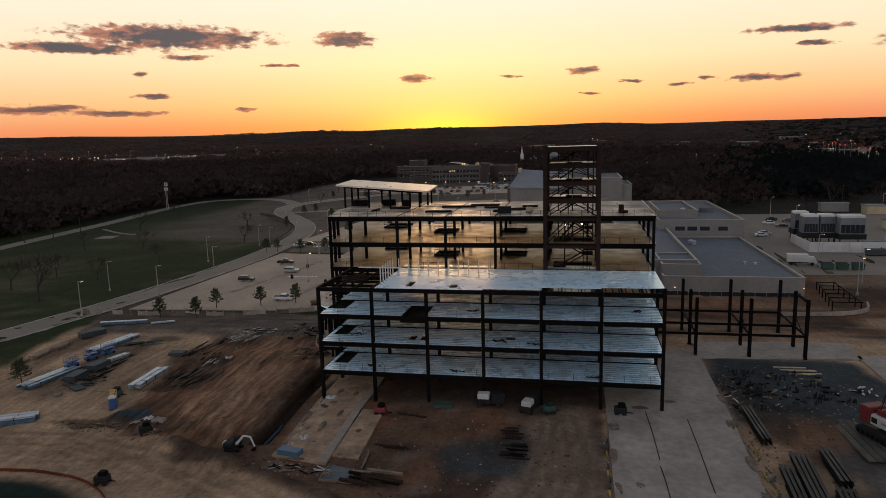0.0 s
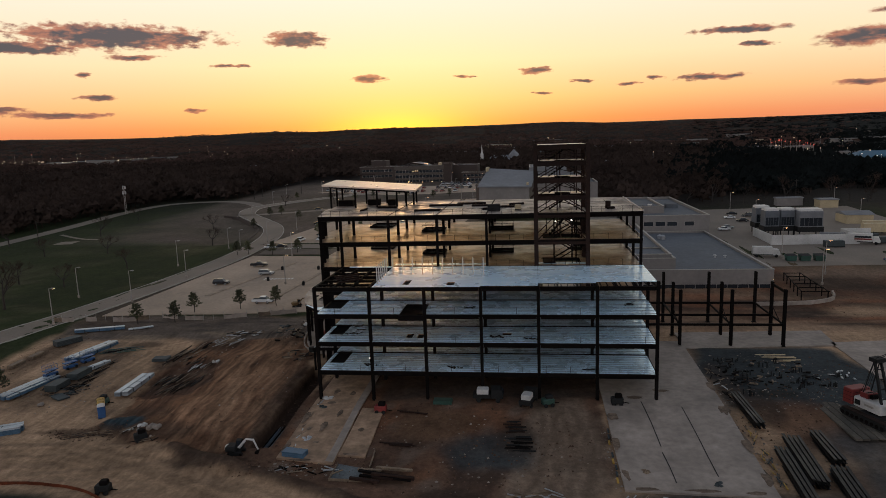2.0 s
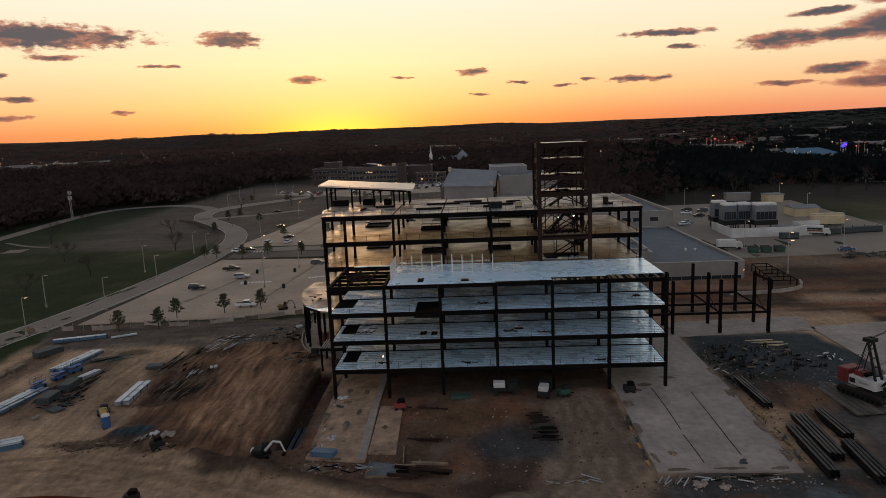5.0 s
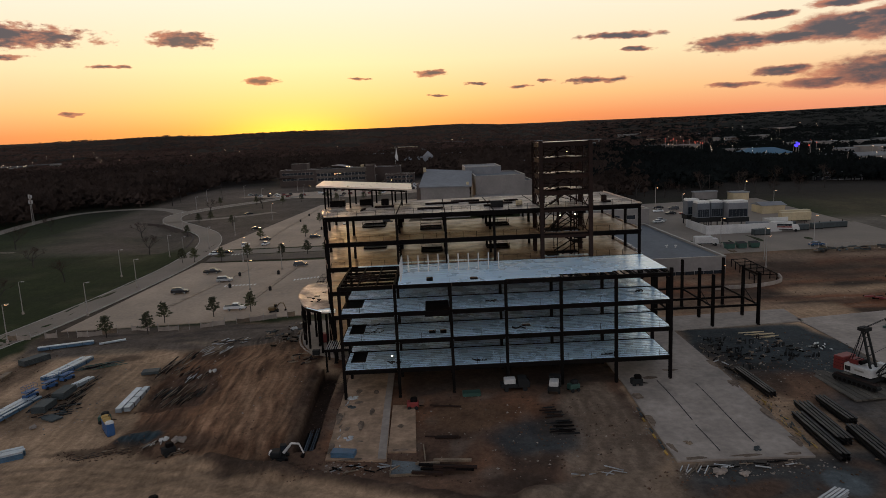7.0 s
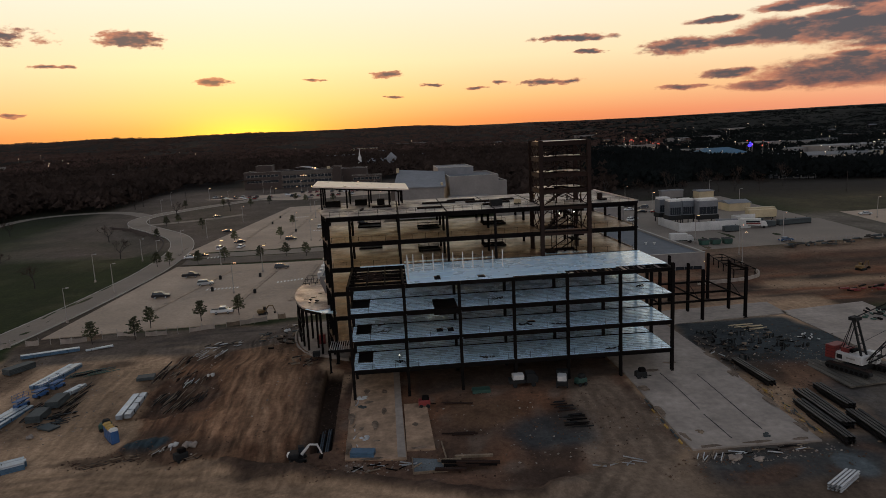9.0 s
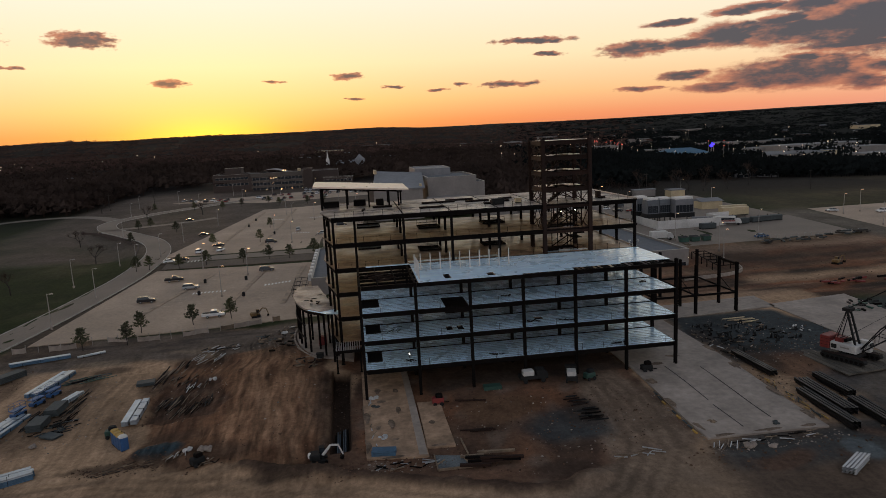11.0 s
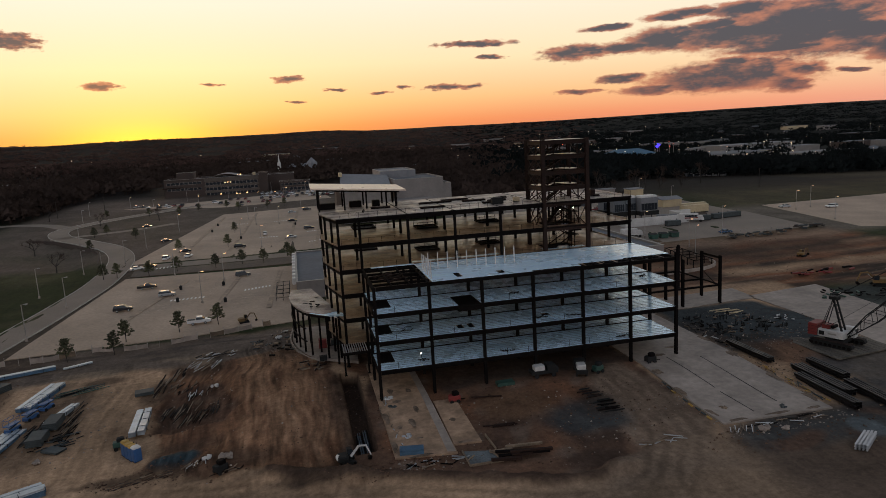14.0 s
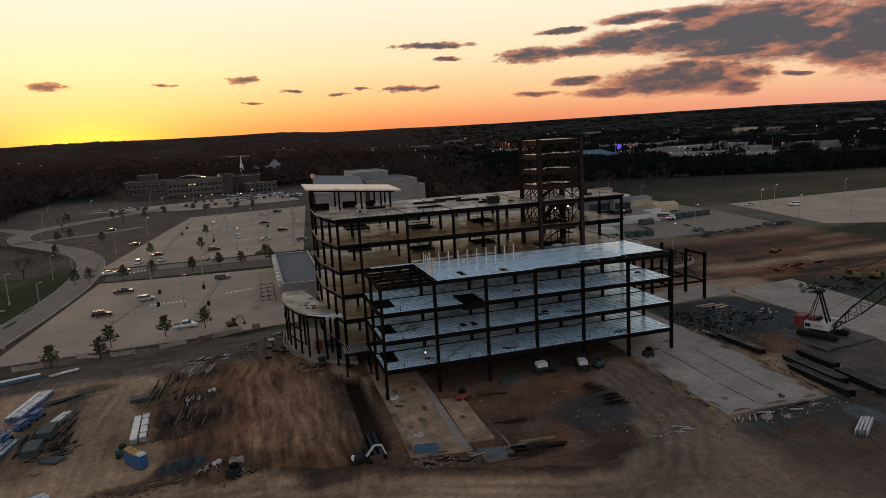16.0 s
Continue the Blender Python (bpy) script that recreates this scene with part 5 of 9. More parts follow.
for x, y, w, h, mat, label in ((-50.2, 129.7, 1.6, 1.9, RED, "red steel tool chest on the lobby floor"), (-50.5, 121.5, 1.4, 0.9, BLACK, "dark wrapped pallet on the lobby floor"), (-47.5, 131.0, 2.0, 1.2, TARP, "dark sheeted pallet inside the lobby")):
    t = thing("tool_chest", (x, y, 0.05), label, "box", "lobby stores")
    part("body", Shape().chamfered(x - w / 2, x + w / 2, y - w / 3, y + w / 3, 0.15, h, 0.06), mat, t)
    part("lid", Shape().chamfered(x - w / 2 - 0.03, x + w / 2 + 0.03, y - w / 3 - 0.03, y + w / 3 + 0.03, h, h + 0.12, 0.04), mat, t)
    for sy in (-0.25, 0.15):
        part("skid", Shape().box(x - w / 2, x + w / 2, y + sy * w, y + sy * w + 0.12, 0.05, 0.15), BLACK, t)

# ---- annex: bare columns and one row of beams ----
annex = thing("annex_frame", (31, 136, 0), "bare low steel frame of dark columns and tie beams", "steel frame")
AX, AY = (21.9, 31.4, 41.0), (127.5, 134.6, 144.6)
for x in AX:
    for y in AY:
        column(annex, x, y, 0.0, 11.2, 0.6)
for y in AY:
    for a, b in zip((12.9, *AX), AX):
        girder(annex, (a, y, 4.3), (b, y, 4.3), 0.46, 0.28)
for x in AX:
    for a, b in zip(AY, AY[1:]):
        girder(annex, (x, a, 4.3), (x, b, 4.3), 0.36, 0.22)
girder(annex, (41.0, 127.5, 10.7), (41.0, 134.6, 10.7), 0.5, 0.25)
for x in AX:
    part("brace", Shape().bar((x - 0.2, 128.0, 3.9), (x - 0.2, 134.2, 6.8), 0.12, 0.12), STEEL, annex)


# ---- finished buildings round the site ----
def block(parent, x0, x1, y0, y1, z0, z1, wall, roof, rim=0.7, name="wing"):
    """A flat-roofed wing: walls, a sunk roof and a parapet."""
    t = 0.35
    s = Shape().box(x0, x1, y0, y0 + t, z0, z1).box(x0, x1, y1 - t, y1, z0, z1).box(x0, x0 + t, y0 + t, y1 - t, z0, z1).box(x1 - t, x1, y0 + t, y1 - t, z0, z1)
    w = part("wall", s, wall, parent)
    part("roof", Shape().box(x0 + t, x1 - t, y0 + t, y1 - t, z1 - rim - 0.3, z1 - rim), roof, parent)
    s = Shape()
    for a, b, c, d in ((x0 - 0.1, x1 + 0.1, y0 - 0.1, y0 + t + 0.1), (x0 - 0.1, x1 + 0.1, y1 - t - 0.1, y1 + 0.1), (x0 - 0.1, x0 + t + 0.1, y0 + t + 0.1, y1 - t - 0.1), (x1 - t - 0.1, x1 + 0.1, y0 + t + 0.1, y1 - t - 0.1)):
        s.box(a, b, c, d, z1 + 0.003, z1 + 0.12)
    part("coping", s, KERB, parent, "pale coping")
    return w


def windows(parent, x0, x1, y, z0, z1, n, gap=0.3, glass=None):
    """A row of framed panes on a wall that faces the camera's side (-y)."""
    w = (x1 - x0) / n
    for i in range(n):
        a, b = x0 + i * w + gap, x0 + (i + 1) * w - gap
        win = part("window", Shape().box(a - 0.1, b + 0.1, y - 0.06, y - 0.01, z0 - 0.1, z0).box(a - 0.1, b + 0.1, y - 0.06, y - 0.01, z1, z1 + 0.1).box(a - 0.1, a, y - 0.06, y - 0.01, z0, z1).box(b, b + 0.1, y - 0.06, y - 0.01, z0, z1), POLE, parent)
        part("pane", Shape().box(a, b, y - 0.04, y - 0.01, z0, z1), glass or DARKGLASS, win)


hospital = thing("hospital_wing", (40, 200, 0.5), "low pale hospital wing with wide flat membrane roofs", "building")
block(hospital, 21.5, 55.3, 175.2, 246, 0.2, 5.4, WHITEWALL, MEMBRANE, 0.6)
block(hospital, 28.4, 57, 246.2, 318, 1.5, 11.2, WHITEWALL, MEMBRANE, 1.0)
block(hospital, 13.8, 31.0, 182, 262, 0.3, 8.4, WHITEWALL, MEMBRANE, 0.8)
block(hospital, 21.5, 31.3, 178, 196, 5.0, 8.0, WHITEWALL, MEMBRANE, 0.8)
block(hospital, 30, 44, 262, 300, 10, 13.0, WHITEWALL, MEMBRANE, 0.8)
block(hospital, 14.5, 26.5, 264, 300, 1.5, 9.5, WHITEWALL, MEMBRANE, 0.8)
windows(hospital, 33.5, 46, 246.2, 7.4, 8.9, 3, 0.4)
windows(hospital, 48, 52, 246.2, 7.4, 8.9, 1, 0.4)
windows(hospital, 22.5, 54.5, 175.2, 0.4, 1.5, 12, 0.06)
windows(hospital, 14.5, 20.5, 182, 5.0, 6.4, 2, 0.3)
for x, y in ((37, 232), (37.8, 231)):
    part("roof_vent", Shape().tube((x, y, 4.9), (x, y, 6.0), 0.9, n=14).tube((x, y, 6.0), (x, y, 6.4), 0.9, 0.3, n=14), GALV, hospital)
for x, y in ((46, 196), (48.5, 195.2), (30.5, 214), (31, 212.5)):
    part("roof_vent", Shape().tube((x, y, 4.75), (x, y, 5.4), 0.25, n=8).blob((x, y, 5.5), 0.5, 0.5, 0.2, 8, 4, 0.0), WHITE, hospital)
for x, y in ((33, 270), (39, 285), (48, 280)):
    part("roof_unit", Shape().chamfered(x, x + 5, y, y + 3, 10.2, 12.0, 0.15), MEMBRANE, hospital)
part("skylight", Shape().box(38.5, 40, 265, 266.5, 13.05, 13.5), WHITE, hospital)
for x, z in ((24.5, 2.6), (55.0, 2.8)):
    part("wall_lamp", Shape().blob((x, 174.9, z), 0.11, 0.08, 0.09, 8, 4, 0.0), GLOW, hospital, "lit wall lamp")
# covered walk and loading ramp at its south-east corner
ramp = thing("covered_walk", (62, 172, 0.3), "low dark steel frame of a covered walk under construction", "walkway")
for i in range(6):
    y = 163 + 4.0 * i
    for x in (57.5 + 0.6 * i, 63.5 + 0.2 * i):
        piece("post", ("walkpost",), lambda: Shape().ibeam((0, 0, 0), (0, 0, 2.1), 0.2, 0.2, (0, 1, 0)), STEEL, ramp, (x, y, ground(x, y)))
    part("beam", Shape().bar((57.3 + 0.6 * i, y, ground(60, y) + 2.15), (63.9 + 0.2 * i, y, ground(60, y) + 2.15), 0.15, 0.2), STEEL, ramp)
for x0, x1 in ((57.5, 60.5), (63.5, 64.5)):
    part("beam", Shape().bar((x0, 163, 2.45), (x1, 183, 2.85), 0.15, 0.2), STEEL, ramp)
s = Shape()
bend = curve_points([(45, 158), (53, 158.6), (60, 160), (65, 163.5), (67, 169)], 1.5)
for a, b in zip(bend, bend[1:]):
    s.bar((a.x, a.y, ground(a.x, a.y) + 0.35), (b.x, b.y, ground(b.x, b.y) + 0.35), 0.4, 1.1)
solid("retaining_wall", s, CONCRETE, "low curved pale concrete retaining wall", "wall", kind="structure")

# office: three storeys with bands of windows, a stair turret and a lower wing
office = thing("office_building", (-112, 552, 8), "long three-storey brown office building with window bands", "building")
block(office, -152, -74, 550, 580, 4.0, 22.6, BRICKWALL, MEMBRANE, 1.0)
part("band", Shape().box(-122, -80, 549.7, 549.98, 19.0, 22.4), DIMWALL, office, "pale upper wall band")
part("band", Shape().box(-122, -80, 549.7, 549.98, 13.8, 15.2), DIMWALL, office, "pale wall band")
part("band", Shape().box(-122, -80, 549.7, 549.98, 8.2, 10.2), DIMWALL, office, "pale wall band")
for z in (15.6, 10.6, 5.6):
    windows(office, -121, -81, 550, z, z + 2.6, 14, 0.12)
for z in (17.6, 12.0):
    windows(office, -150, -124, 550, z, z + 2.2, 8, 0.15)
part("awning", Shape().box(-153.5, -138, 548, 551, 14.5, 15.3), RUST, office, "dark red roof edge")
block(office, -143, -130, 556, 570, 21.5, 28.6, BRICKWALL, MEMBRANE, 0.6)
block(office, -79.5, -73.0, 547, 556, 4.0, 24.4, BRICKWALL, MEMBRANE, 0.5)
part("turret_cap", Shape().box(-80.2, -72.4, 546.4, 556.6, 24.6, 25.4), BRICKWALL, office)
block(office, -73, -52, 556, 580, 4, 22.0, BRICKWALL, MEMBRANE, 0.8)
block(office, -64, -40, 540, 556, 4, 15.0, BRICKWALL, MEMBRANE, 0.8)
windows(office, -63, -41, 540, 11, 13.2, 7, 0.3)
windows(office, -63, -41, 540, 6.5, 9.0, 7, 0.3)
part("barrel_roof", Shape().add([(x, y, 22.4 + 3.2 * math.sin(math.pi * (x + 118) / 24)) for y in (553, 578) for x in range(-118, -93, 2)] , [(i, i + 1, i + 14, i + 13) for i in range(12)]), METALROOF, office, "low barrel roof")
# no lamp: the stair head's brightness is put into its cream colour
part("parapet_light", Shape().box(-84.5, -82.5, 551, 560, 22.6, 25.2), CREAM, office, "stair head in pale cream that stands for light on it")
lamp_heads = [(-110, 549.3, 6.5), (-98, 549.3, 6.0), (-90, 549.3, 6.3), (-81.5, 546.5, 6), (-127, 549, 6), (-68, 539.5, 6), (-59, 539.5, 9.2), (-96, 552, 24.2), (-94, 552, 24.2), (-102, 549.4, 17.5), (-104, 549.4, 17.5), (-106, 549.4, 17.3)]
for p in lamp_heads:
    part("wall_lamp", Shape().blob(p, 0.42, 0.3, 0.36, 8, 4, 0.0), GLOW, office, "lit wall lamp")

office.scale = (1, 1, 0.82)

# sports hall: a big grey hall with a sloping metal roof, and a taller box behind
hall = thing("sports_hall", (-12, 320, 5), "large grey windowless hall with a sloping metal roof", "building")
part("wall", Shape().box(-31.5, -8, 312, 345, 3, 19.5), WHITEWALL, hall)
part("wall", Shape().add([(-33.5, 318, 3), (-31.6, 312, 3), (-31.6, 330, 3), (-33.5, 330, 3), (-33.5, 318, 20.3), (-31.6, 312, 20.3), (-31.6, 330, 20.3), (-33.5, 330, 20.3)],
                         [(0, 1, 5, 4), (1, 2, 6, 5), (2, 3, 7, 6), (3, 0, 4, 7), (4, 5, 6, 7), (0, 3, 2, 1)]), BRICKWALL, hall)
part("roof", Shape().add([(-32.3, 311.4, 19.4), (-7, 311.4, 18.8), (-4.5, 345, 24.8), (-29, 345, 26.9), (-32.3, 311.4, 19.9), (-7, 311.4, 19.3), (-4.5, 345, 25.3), (-29, 345, 27.4)],
                         [(0, 3, 2, 1), (4, 5, 6, 7), (0, 1, 5, 4), (1, 2, 6, 5), (2, 3, 7, 6), (3, 0, 4, 7)]), METALROOF, hall, "sloping grey sheet-metal roof")
# cream edge on the grey roof: the light it catches is in the colour
part("roof_ridge", Shape().box(-30.0, -28.6, 338, 346, 26.0, 28.2), CREAM, hall, "roof edge in cream that stands for caught light")
block(hall, -4.4, 20, 320, 360, 4, 23.6, WHITEWALL, MEMBRANE, 0.6)
block(hall, 20.05, 24.5, 322, 350, 4, 20.0, WHITEWALL, MEMBRANE, 0.6)
block(hall, -8, 11, 346, 380, 20, 27.2, METALROOF, METALROOF, 0.4)
part("low_annex", Shape().chamfered(-6, 14, 310, 319.9, 4, 13.6, 0.3), WHITEWALL, hall)
part("ladder", Shape().box(-9.2, -8.2, 314.0, 316.0, 18.9, 21.2), CREAM, hall)

hall.scale = (1, 1, 0.92)

# church with a white steeple
church = thing("church", (-67, 820, 8), "distant church with a slender white steeple", "church")
part("steeple", Shape().tube((-67.7, 816, 8), (-67.7, 816, 21), 2.0, 2.0, 8).tube((-67.7, 816, 21), (-67.7, 816, 23), 2.2, 1.4, 8).tube((-67.7, 816, 23), (-67.7, 816, 33), 1.2, 0.08, 8), WHITE, church, "white wooden steeple")
part("nave", Shape().add([(-62, 822, 8), (-25, 818, 8), (-25, 836, 8), (-62, 838, 8), (-62, 822, 14), (-25, 818, 14), (-25, 836, 14), (-62, 838, 14), (-56, 830, 19.5), (-30, 827, 19.5)],
                         [(0, 1, 5, 4), (1, 2, 6, 5), (2, 3, 7, 6), (3, 0, 4, 7), (4, 5, 9, 8), (6, 7, 8, 9), (5, 6, 9), (7, 4, 8)]), METALROOF, church)
part("dome", Shape().tube((-29, 826, 14), (-29, 826, 20), 7.5, 6.5, 12).tube((-29, 826, 20), (-29, 826, 26), 6.5, 0.4, 12), METALROOF, church)

# low plant building beside the lobby, with a grey roof
plant = thing("low_building", (-50, 200, 1), "long low building with a flat grey roof and pale edge blocks", "building")
block(plant, -54.8, -43.5, 176, 229, 0.2, 5.0, WHITEWALL, MEMBRANE, 0.4)
for i in range(9):
    part("edge_block", Shape().chamfered(-55.9, -54.9, 180 + 5.3 * i, 182.4 + 5.3 * i, 3.6, 5.4, 0.1), WHITE, plant, "white wrapped block on the roof edge")

# blue-roofed public building and the shops beyond
hotel = thing("public_building", (328, 700, 8), "pale public building with a blue hipped metal roof", "building")
part("wall", Shape().box(301, 355, 690, 720, -8, 9.5), CREAM, hotel)
for z in (5.0, 0.5):
    windows(hotel, 303, 353, 690, z, z + 2.4, 14, 0.9)
part("roof", Shape().add([(298, 687, 9.5), (358, 687, 9.5), (358, 723, 9.5), (298, 723, 9.5), (314, 705, 16), (342, 705, 16)],
                         [(0, 1, 5, 4), (1, 2, 5), (2, 3, 4, 5), (3, 0, 4), (0, 3, 2, 1)]), BLUEROOF, hotel, "blue metal hipped roof")
part("gable", Shape().prism([(318, 684), (330, 684), (330, 692), (318, 692)], 8.5, 11).tube((324, 686, 11), (324, 686, 13.5), 5.5, 0.3, 4), BLUEROOF, hotel)


def shed(x0, x1, y0, y1, z0, z1, wall, roof, label, category="shop", rise=0.0, glass=0):
    b = thing("building" if category != "house" else "house", ((x0 + x1) / 2, (y0 + y1) / 2, z0), label, category, "town buildings")
    part("wall", Shape().box(x0, x1, y0, y1, z0, z1), wall, b)
    if rise:
        m = (y0 + y1) / 2
        part("roof", Shape().add([(x0 - 0.6, y0 - 0.6, z1), (x1 + 0.6, y0 - 0.6, z1), (x1 + 0.6, y1 + 0.6, z1), (x0 - 0.6, y1 + 0.6, z1), (x0 - 0.6, m, z1 + rise), (x1 + 0.6, m, z1 + rise)],
                                 [(0, 1, 5, 4), (2, 3, 4, 5), (1, 2, 5), (3, 0, 4), (0, 3, 2, 1)]), roof, b)
    else:
        part("roof", Shape().box(x0 - 0.3, x1 + 0.3, y0 - 0.3, y1 + 0.3, z1, z1 + 0.5), roof, b)
    if glass:
        windows(b, x0 + 1, x1 - 1, y0, z0 + 1.5, min(z0 + 3.4, z1 - 0.6), glass, 0.5)
    return b


for x0, x1, y0, y1, h, w, r, lab in (
        (385, 470, 640, 690, 9, WHITEWALL, MEMBRANE, "pale flat-roofed shop building"), (400, 520, 700, 740, 8, CREAM, MEMBRANE, "cream shopping centre with a flat roof"),
        (480, 560, 610, 640, 7, WHITEWALL, METALROOF, "low pale retail store"), (520, 640, 760, 800, 8, WHITEWALL, METALROOF, "wide pale warehouse store"),
        (290, 350, 560, 580, 6, WHITEWALL, MEMBRANE, "low pale building beside a field"), (228, 262, 432, 446, 5, METALROOF, METALROOF, "low grey metal shed"),
        (560, 700, 860, 910, 9, WHITEWALL, METALROOF, "long pale store in the town"), (150, 230, 900, 930, 7, WHITEWALL, METALROOF, "long pale industrial shed"),
        (60, 130, 620, 640, 8, WHITEWALL, METALROOF, "low pale school building"), (10, 60, 640, 665, 9, WHITEWALL, METALROOF, "pale school building with a metal roof"),
        (130, 190, 700, 722, 7, METALROOF, METALROOF, "grey metal shed among trees"), (-10, 40, 1000, 1020, 8, WHITEWALL, METALROOF, "pale shed on the wooded slope")):
    z0 = land((x0 + x1) / 2, (y0 + y1) / 2) - 1
    shed(x0, x1, y0, y1, z0, z0 + h + 1, w, r, lab, glass=6 if y0 < 700 else 0)


# ---- vehicles ----
def side_prism(outline, w, inset=0.0, top=None):
    """A body from its side outline (x, z), w wide; points above `top` are drawn in by inset."""
    n = len(outline)
    v = []
    for s in (-1, 1):
        for x, z in outline:
            d = w / 2 - (inset if top is not None and z > top else 0.0)
            v.append((x, s * d, z))
    f = [tuple(range(n)), tuple(range(2 * n - 1, n - 1, -1))] + [(i, n + i, n + (i + 1) % n, (i + 1) % n) for i in range(n)]
    return Shape().add(v, f)


PAINTS = {
    "white": material("white_car_paint", (0.66, 0.66, 0.66), 0.25, vary=0.04, bump=0.0), "silver": material("silver_car_paint", (0.38, 0.39, 0.4), 0.3, 0.4, vary=0.05, bump=0.0),
    "black": material("black_car_paint", (0.015, 0.015, 0.018), 0.2, vary=0.05, bump=0.0), "red": material("dark_red_car_paint", (0.16, 0.02, 0.02), 0.25, vary=0.05, bump=0.0),
    "blue": material("blue_car_paint", (0.02, 0.06, 0.13), 0.25, vary=0.05, bump=0.0), "grey": material("grey_car_paint", (0.09, 0.09, 0.095), 0.25, 0.3, vary=0.05, bump=0.0),
}
CAR_SHAPES = {
    "saloon": ([(-2.35, 0.35), (2.35, 0.35), (2.38, 0.7), (2.2, 0.86), (1.2, 0.98), (-1.6, 1.02), (-2.3, 0.98), (-2.4, 0.7)],
               [(1.15, 0.96), (0.45, 1.42), (-1.05, 1.45), (-1.75, 1.0)], [(0.5, 1.40), (0.4, 1.5), (-0.95, 1.52), (-1.1, 1.43)], 1.82),
    "suv": ([(-2.4, 0.4), (2.35, 0.4), (2.4, 0.85), (2.25, 1.02), (1.25, 1.12), (-2.35, 1.15), (-2.45, 0.8)],
            [(1.2, 1.1), (0.6, 1.68), (-2.1, 1.72), (-2.38, 1.13)], [(0.62, 1.66), (0.5, 1.8), (-2.0, 1.83), (-2.12, 1.7)], 1.92),
    "pickup": ([(-2.8, 0.5), (2.75, 0.5), (2.8, 0.95), (2.6, 1.12), (1.5, 1.2), (-0.7, 1.22), (-0.75, 1.2), (-2.8, 1.2), (-2.85, 0.8)],
               [(1.45, 1.18), (0.85, 1.78), (-0.6, 1.8), (-0.72, 1.2)], [(0.87, 1.76), (0.75, 1.88), (-0.55, 1.9), (-0.62, 1.78)], 1.98),
}
TEMPLATES = {}


def car(kind, colour, x, y, turn, z=None):
    label = f"{colour} {'pickup truck' if kind == 'pickup' else 'estate car' if kind == 'suv' else 'saloon car'} standing on the car park"
    at = pose(x, y, land(x, y) + 0.055 if z is None else z, 0, 0, turn)
    if (kind, colour) in TEMPLATES:
        return copy_thing(TEMPLATES[kind, colour], at)
    low, glass, roof, w = CAR_SHAPES[kind]
    c = thing("pickup_truck" if kind == "pickup" else "car", (0, 0, 0), label, "car", "parked cars")
    part("body", side_prism(low, w), PAINTS[colour], c)
    part("cabin_glass", side_prism(glass, w - 0.12, 0.18, 1.25), DARKGLASS, c, "dark glass")
    part("roof", side_prism(roof, w - 0.42), PAINTS[colour], c)
    if kind == "pickup":
        part("cargo_bed", Shape().box(-2.7, -0.85, -0.8, 0.8, 1.205, 1.215), BLACK, c)
    part("bumper", Shape().box(low[1][0] - 0.1, low[1][0] + 0.08, -w / 2 + 0.1, w / 2 - 0.1, 0.35, 0.58), BLACK, c)
    for s in (-1, 1):
        part("headlight", Shape().box(low[2][0] - 0.12, low[2][0] + 0.02, s * (w / 2 - 0.45) - 0.2, s * (w / 2 - 0.45) + 0.2, 0.68, 0.82), WHITE, c)
        part("tail_light", Shape().box(low[-1][0] - 0.03, low[-1][0] + 0.12, s * (w / 2 - 0.3) - 0.15, s * (w / 2 - 0.3) + 0.15, 0.8, 1.0), RED, c)
        for xx in (-1.45, 1.45):
            wheel = part("wheel", Shape().tube((xx, s * (w / 2 - 0.2), 0.34), (xx, s * (w / 2 + 0.02), 0.34), 0.34, n=14), BLACK, c)
            part("rim", Shape().tube((xx, s * (w / 2 + 0.02), 0.34), (xx, s * (w / 2 + 0.035), 0.34), 0.2, n=10), GALV, wheel)
    TEMPLATES[kind, colour] = c
    c.matrix_basis = at
    return c


for kind, colour, x, y, turn in (
        ("pickup", "black", -100.4, 212.5, 8), ("suv", "silver", -92.3, 199.2, 8), ("suv", "black", -101.5, 186.2, 5), ("pickup", "white", -79.0, 164.4, 4),
        ("suv", "grey", -71.9, 217.5, 5), ("suv", "black", -76.8, 276.0, 4), ("suv", "white", -67.8, 306, 92), ("saloon", "silver", -56.1, 289.2, 4), ("suv", "black", -47.9, 311, 4),
        ("suv", "grey", -41.6, 277, 6), ("saloon", "black", -55.4, 344, 3), ("saloon", "silver", -55.4, 382, 3), ("suv", "black", -46.9, 389, 4), ("saloon", "black", -111.2, 311, 20),
        ("saloon", "black", -98.3, 276.6, 185), ("suv", "white", -103.3, 263.6, 85), ("saloon", "white", -95.4, 265, 80), ("saloon", "black", -130.7, 371, 20),
        ("saloon", "black", -106.5, 249, 15), ("saloon", "white", -110.5, 247.2, 20), ("saloon", "grey", -88.6, 449, 8), ("suv", "white", -107, 479, 10)):
    car(kind, colour, x, y, turn)
rnd = random.Random(7)
for row, (xa, ya, xb, yb, n) in enumerate(((-76, 486, -27, 474, 17), (-76, 500, -25, 487, 17), (-77, 514, -32, 500, 13), (-160, 486, -118, 470, 9), (-150, 476, -128, 466, 4), (-77, 522, -36, 512, 13), (-112, 470, -60, 458, 12), (-98, 492, -82, 490, 4))):
    for i in range(n):
        if rnd.random() < 0.2:
            continue
        t = i / (n - 1)
        car(rnd.choice(("saloon", "suv", "saloon", "pickup")), rnd.choice(("white", "silver", "black", "grey", "black", "white", "red")), xa + (xb - xa) * t, ya + (yb - ya) * t, 80 + rnd.choice((0, 180)))
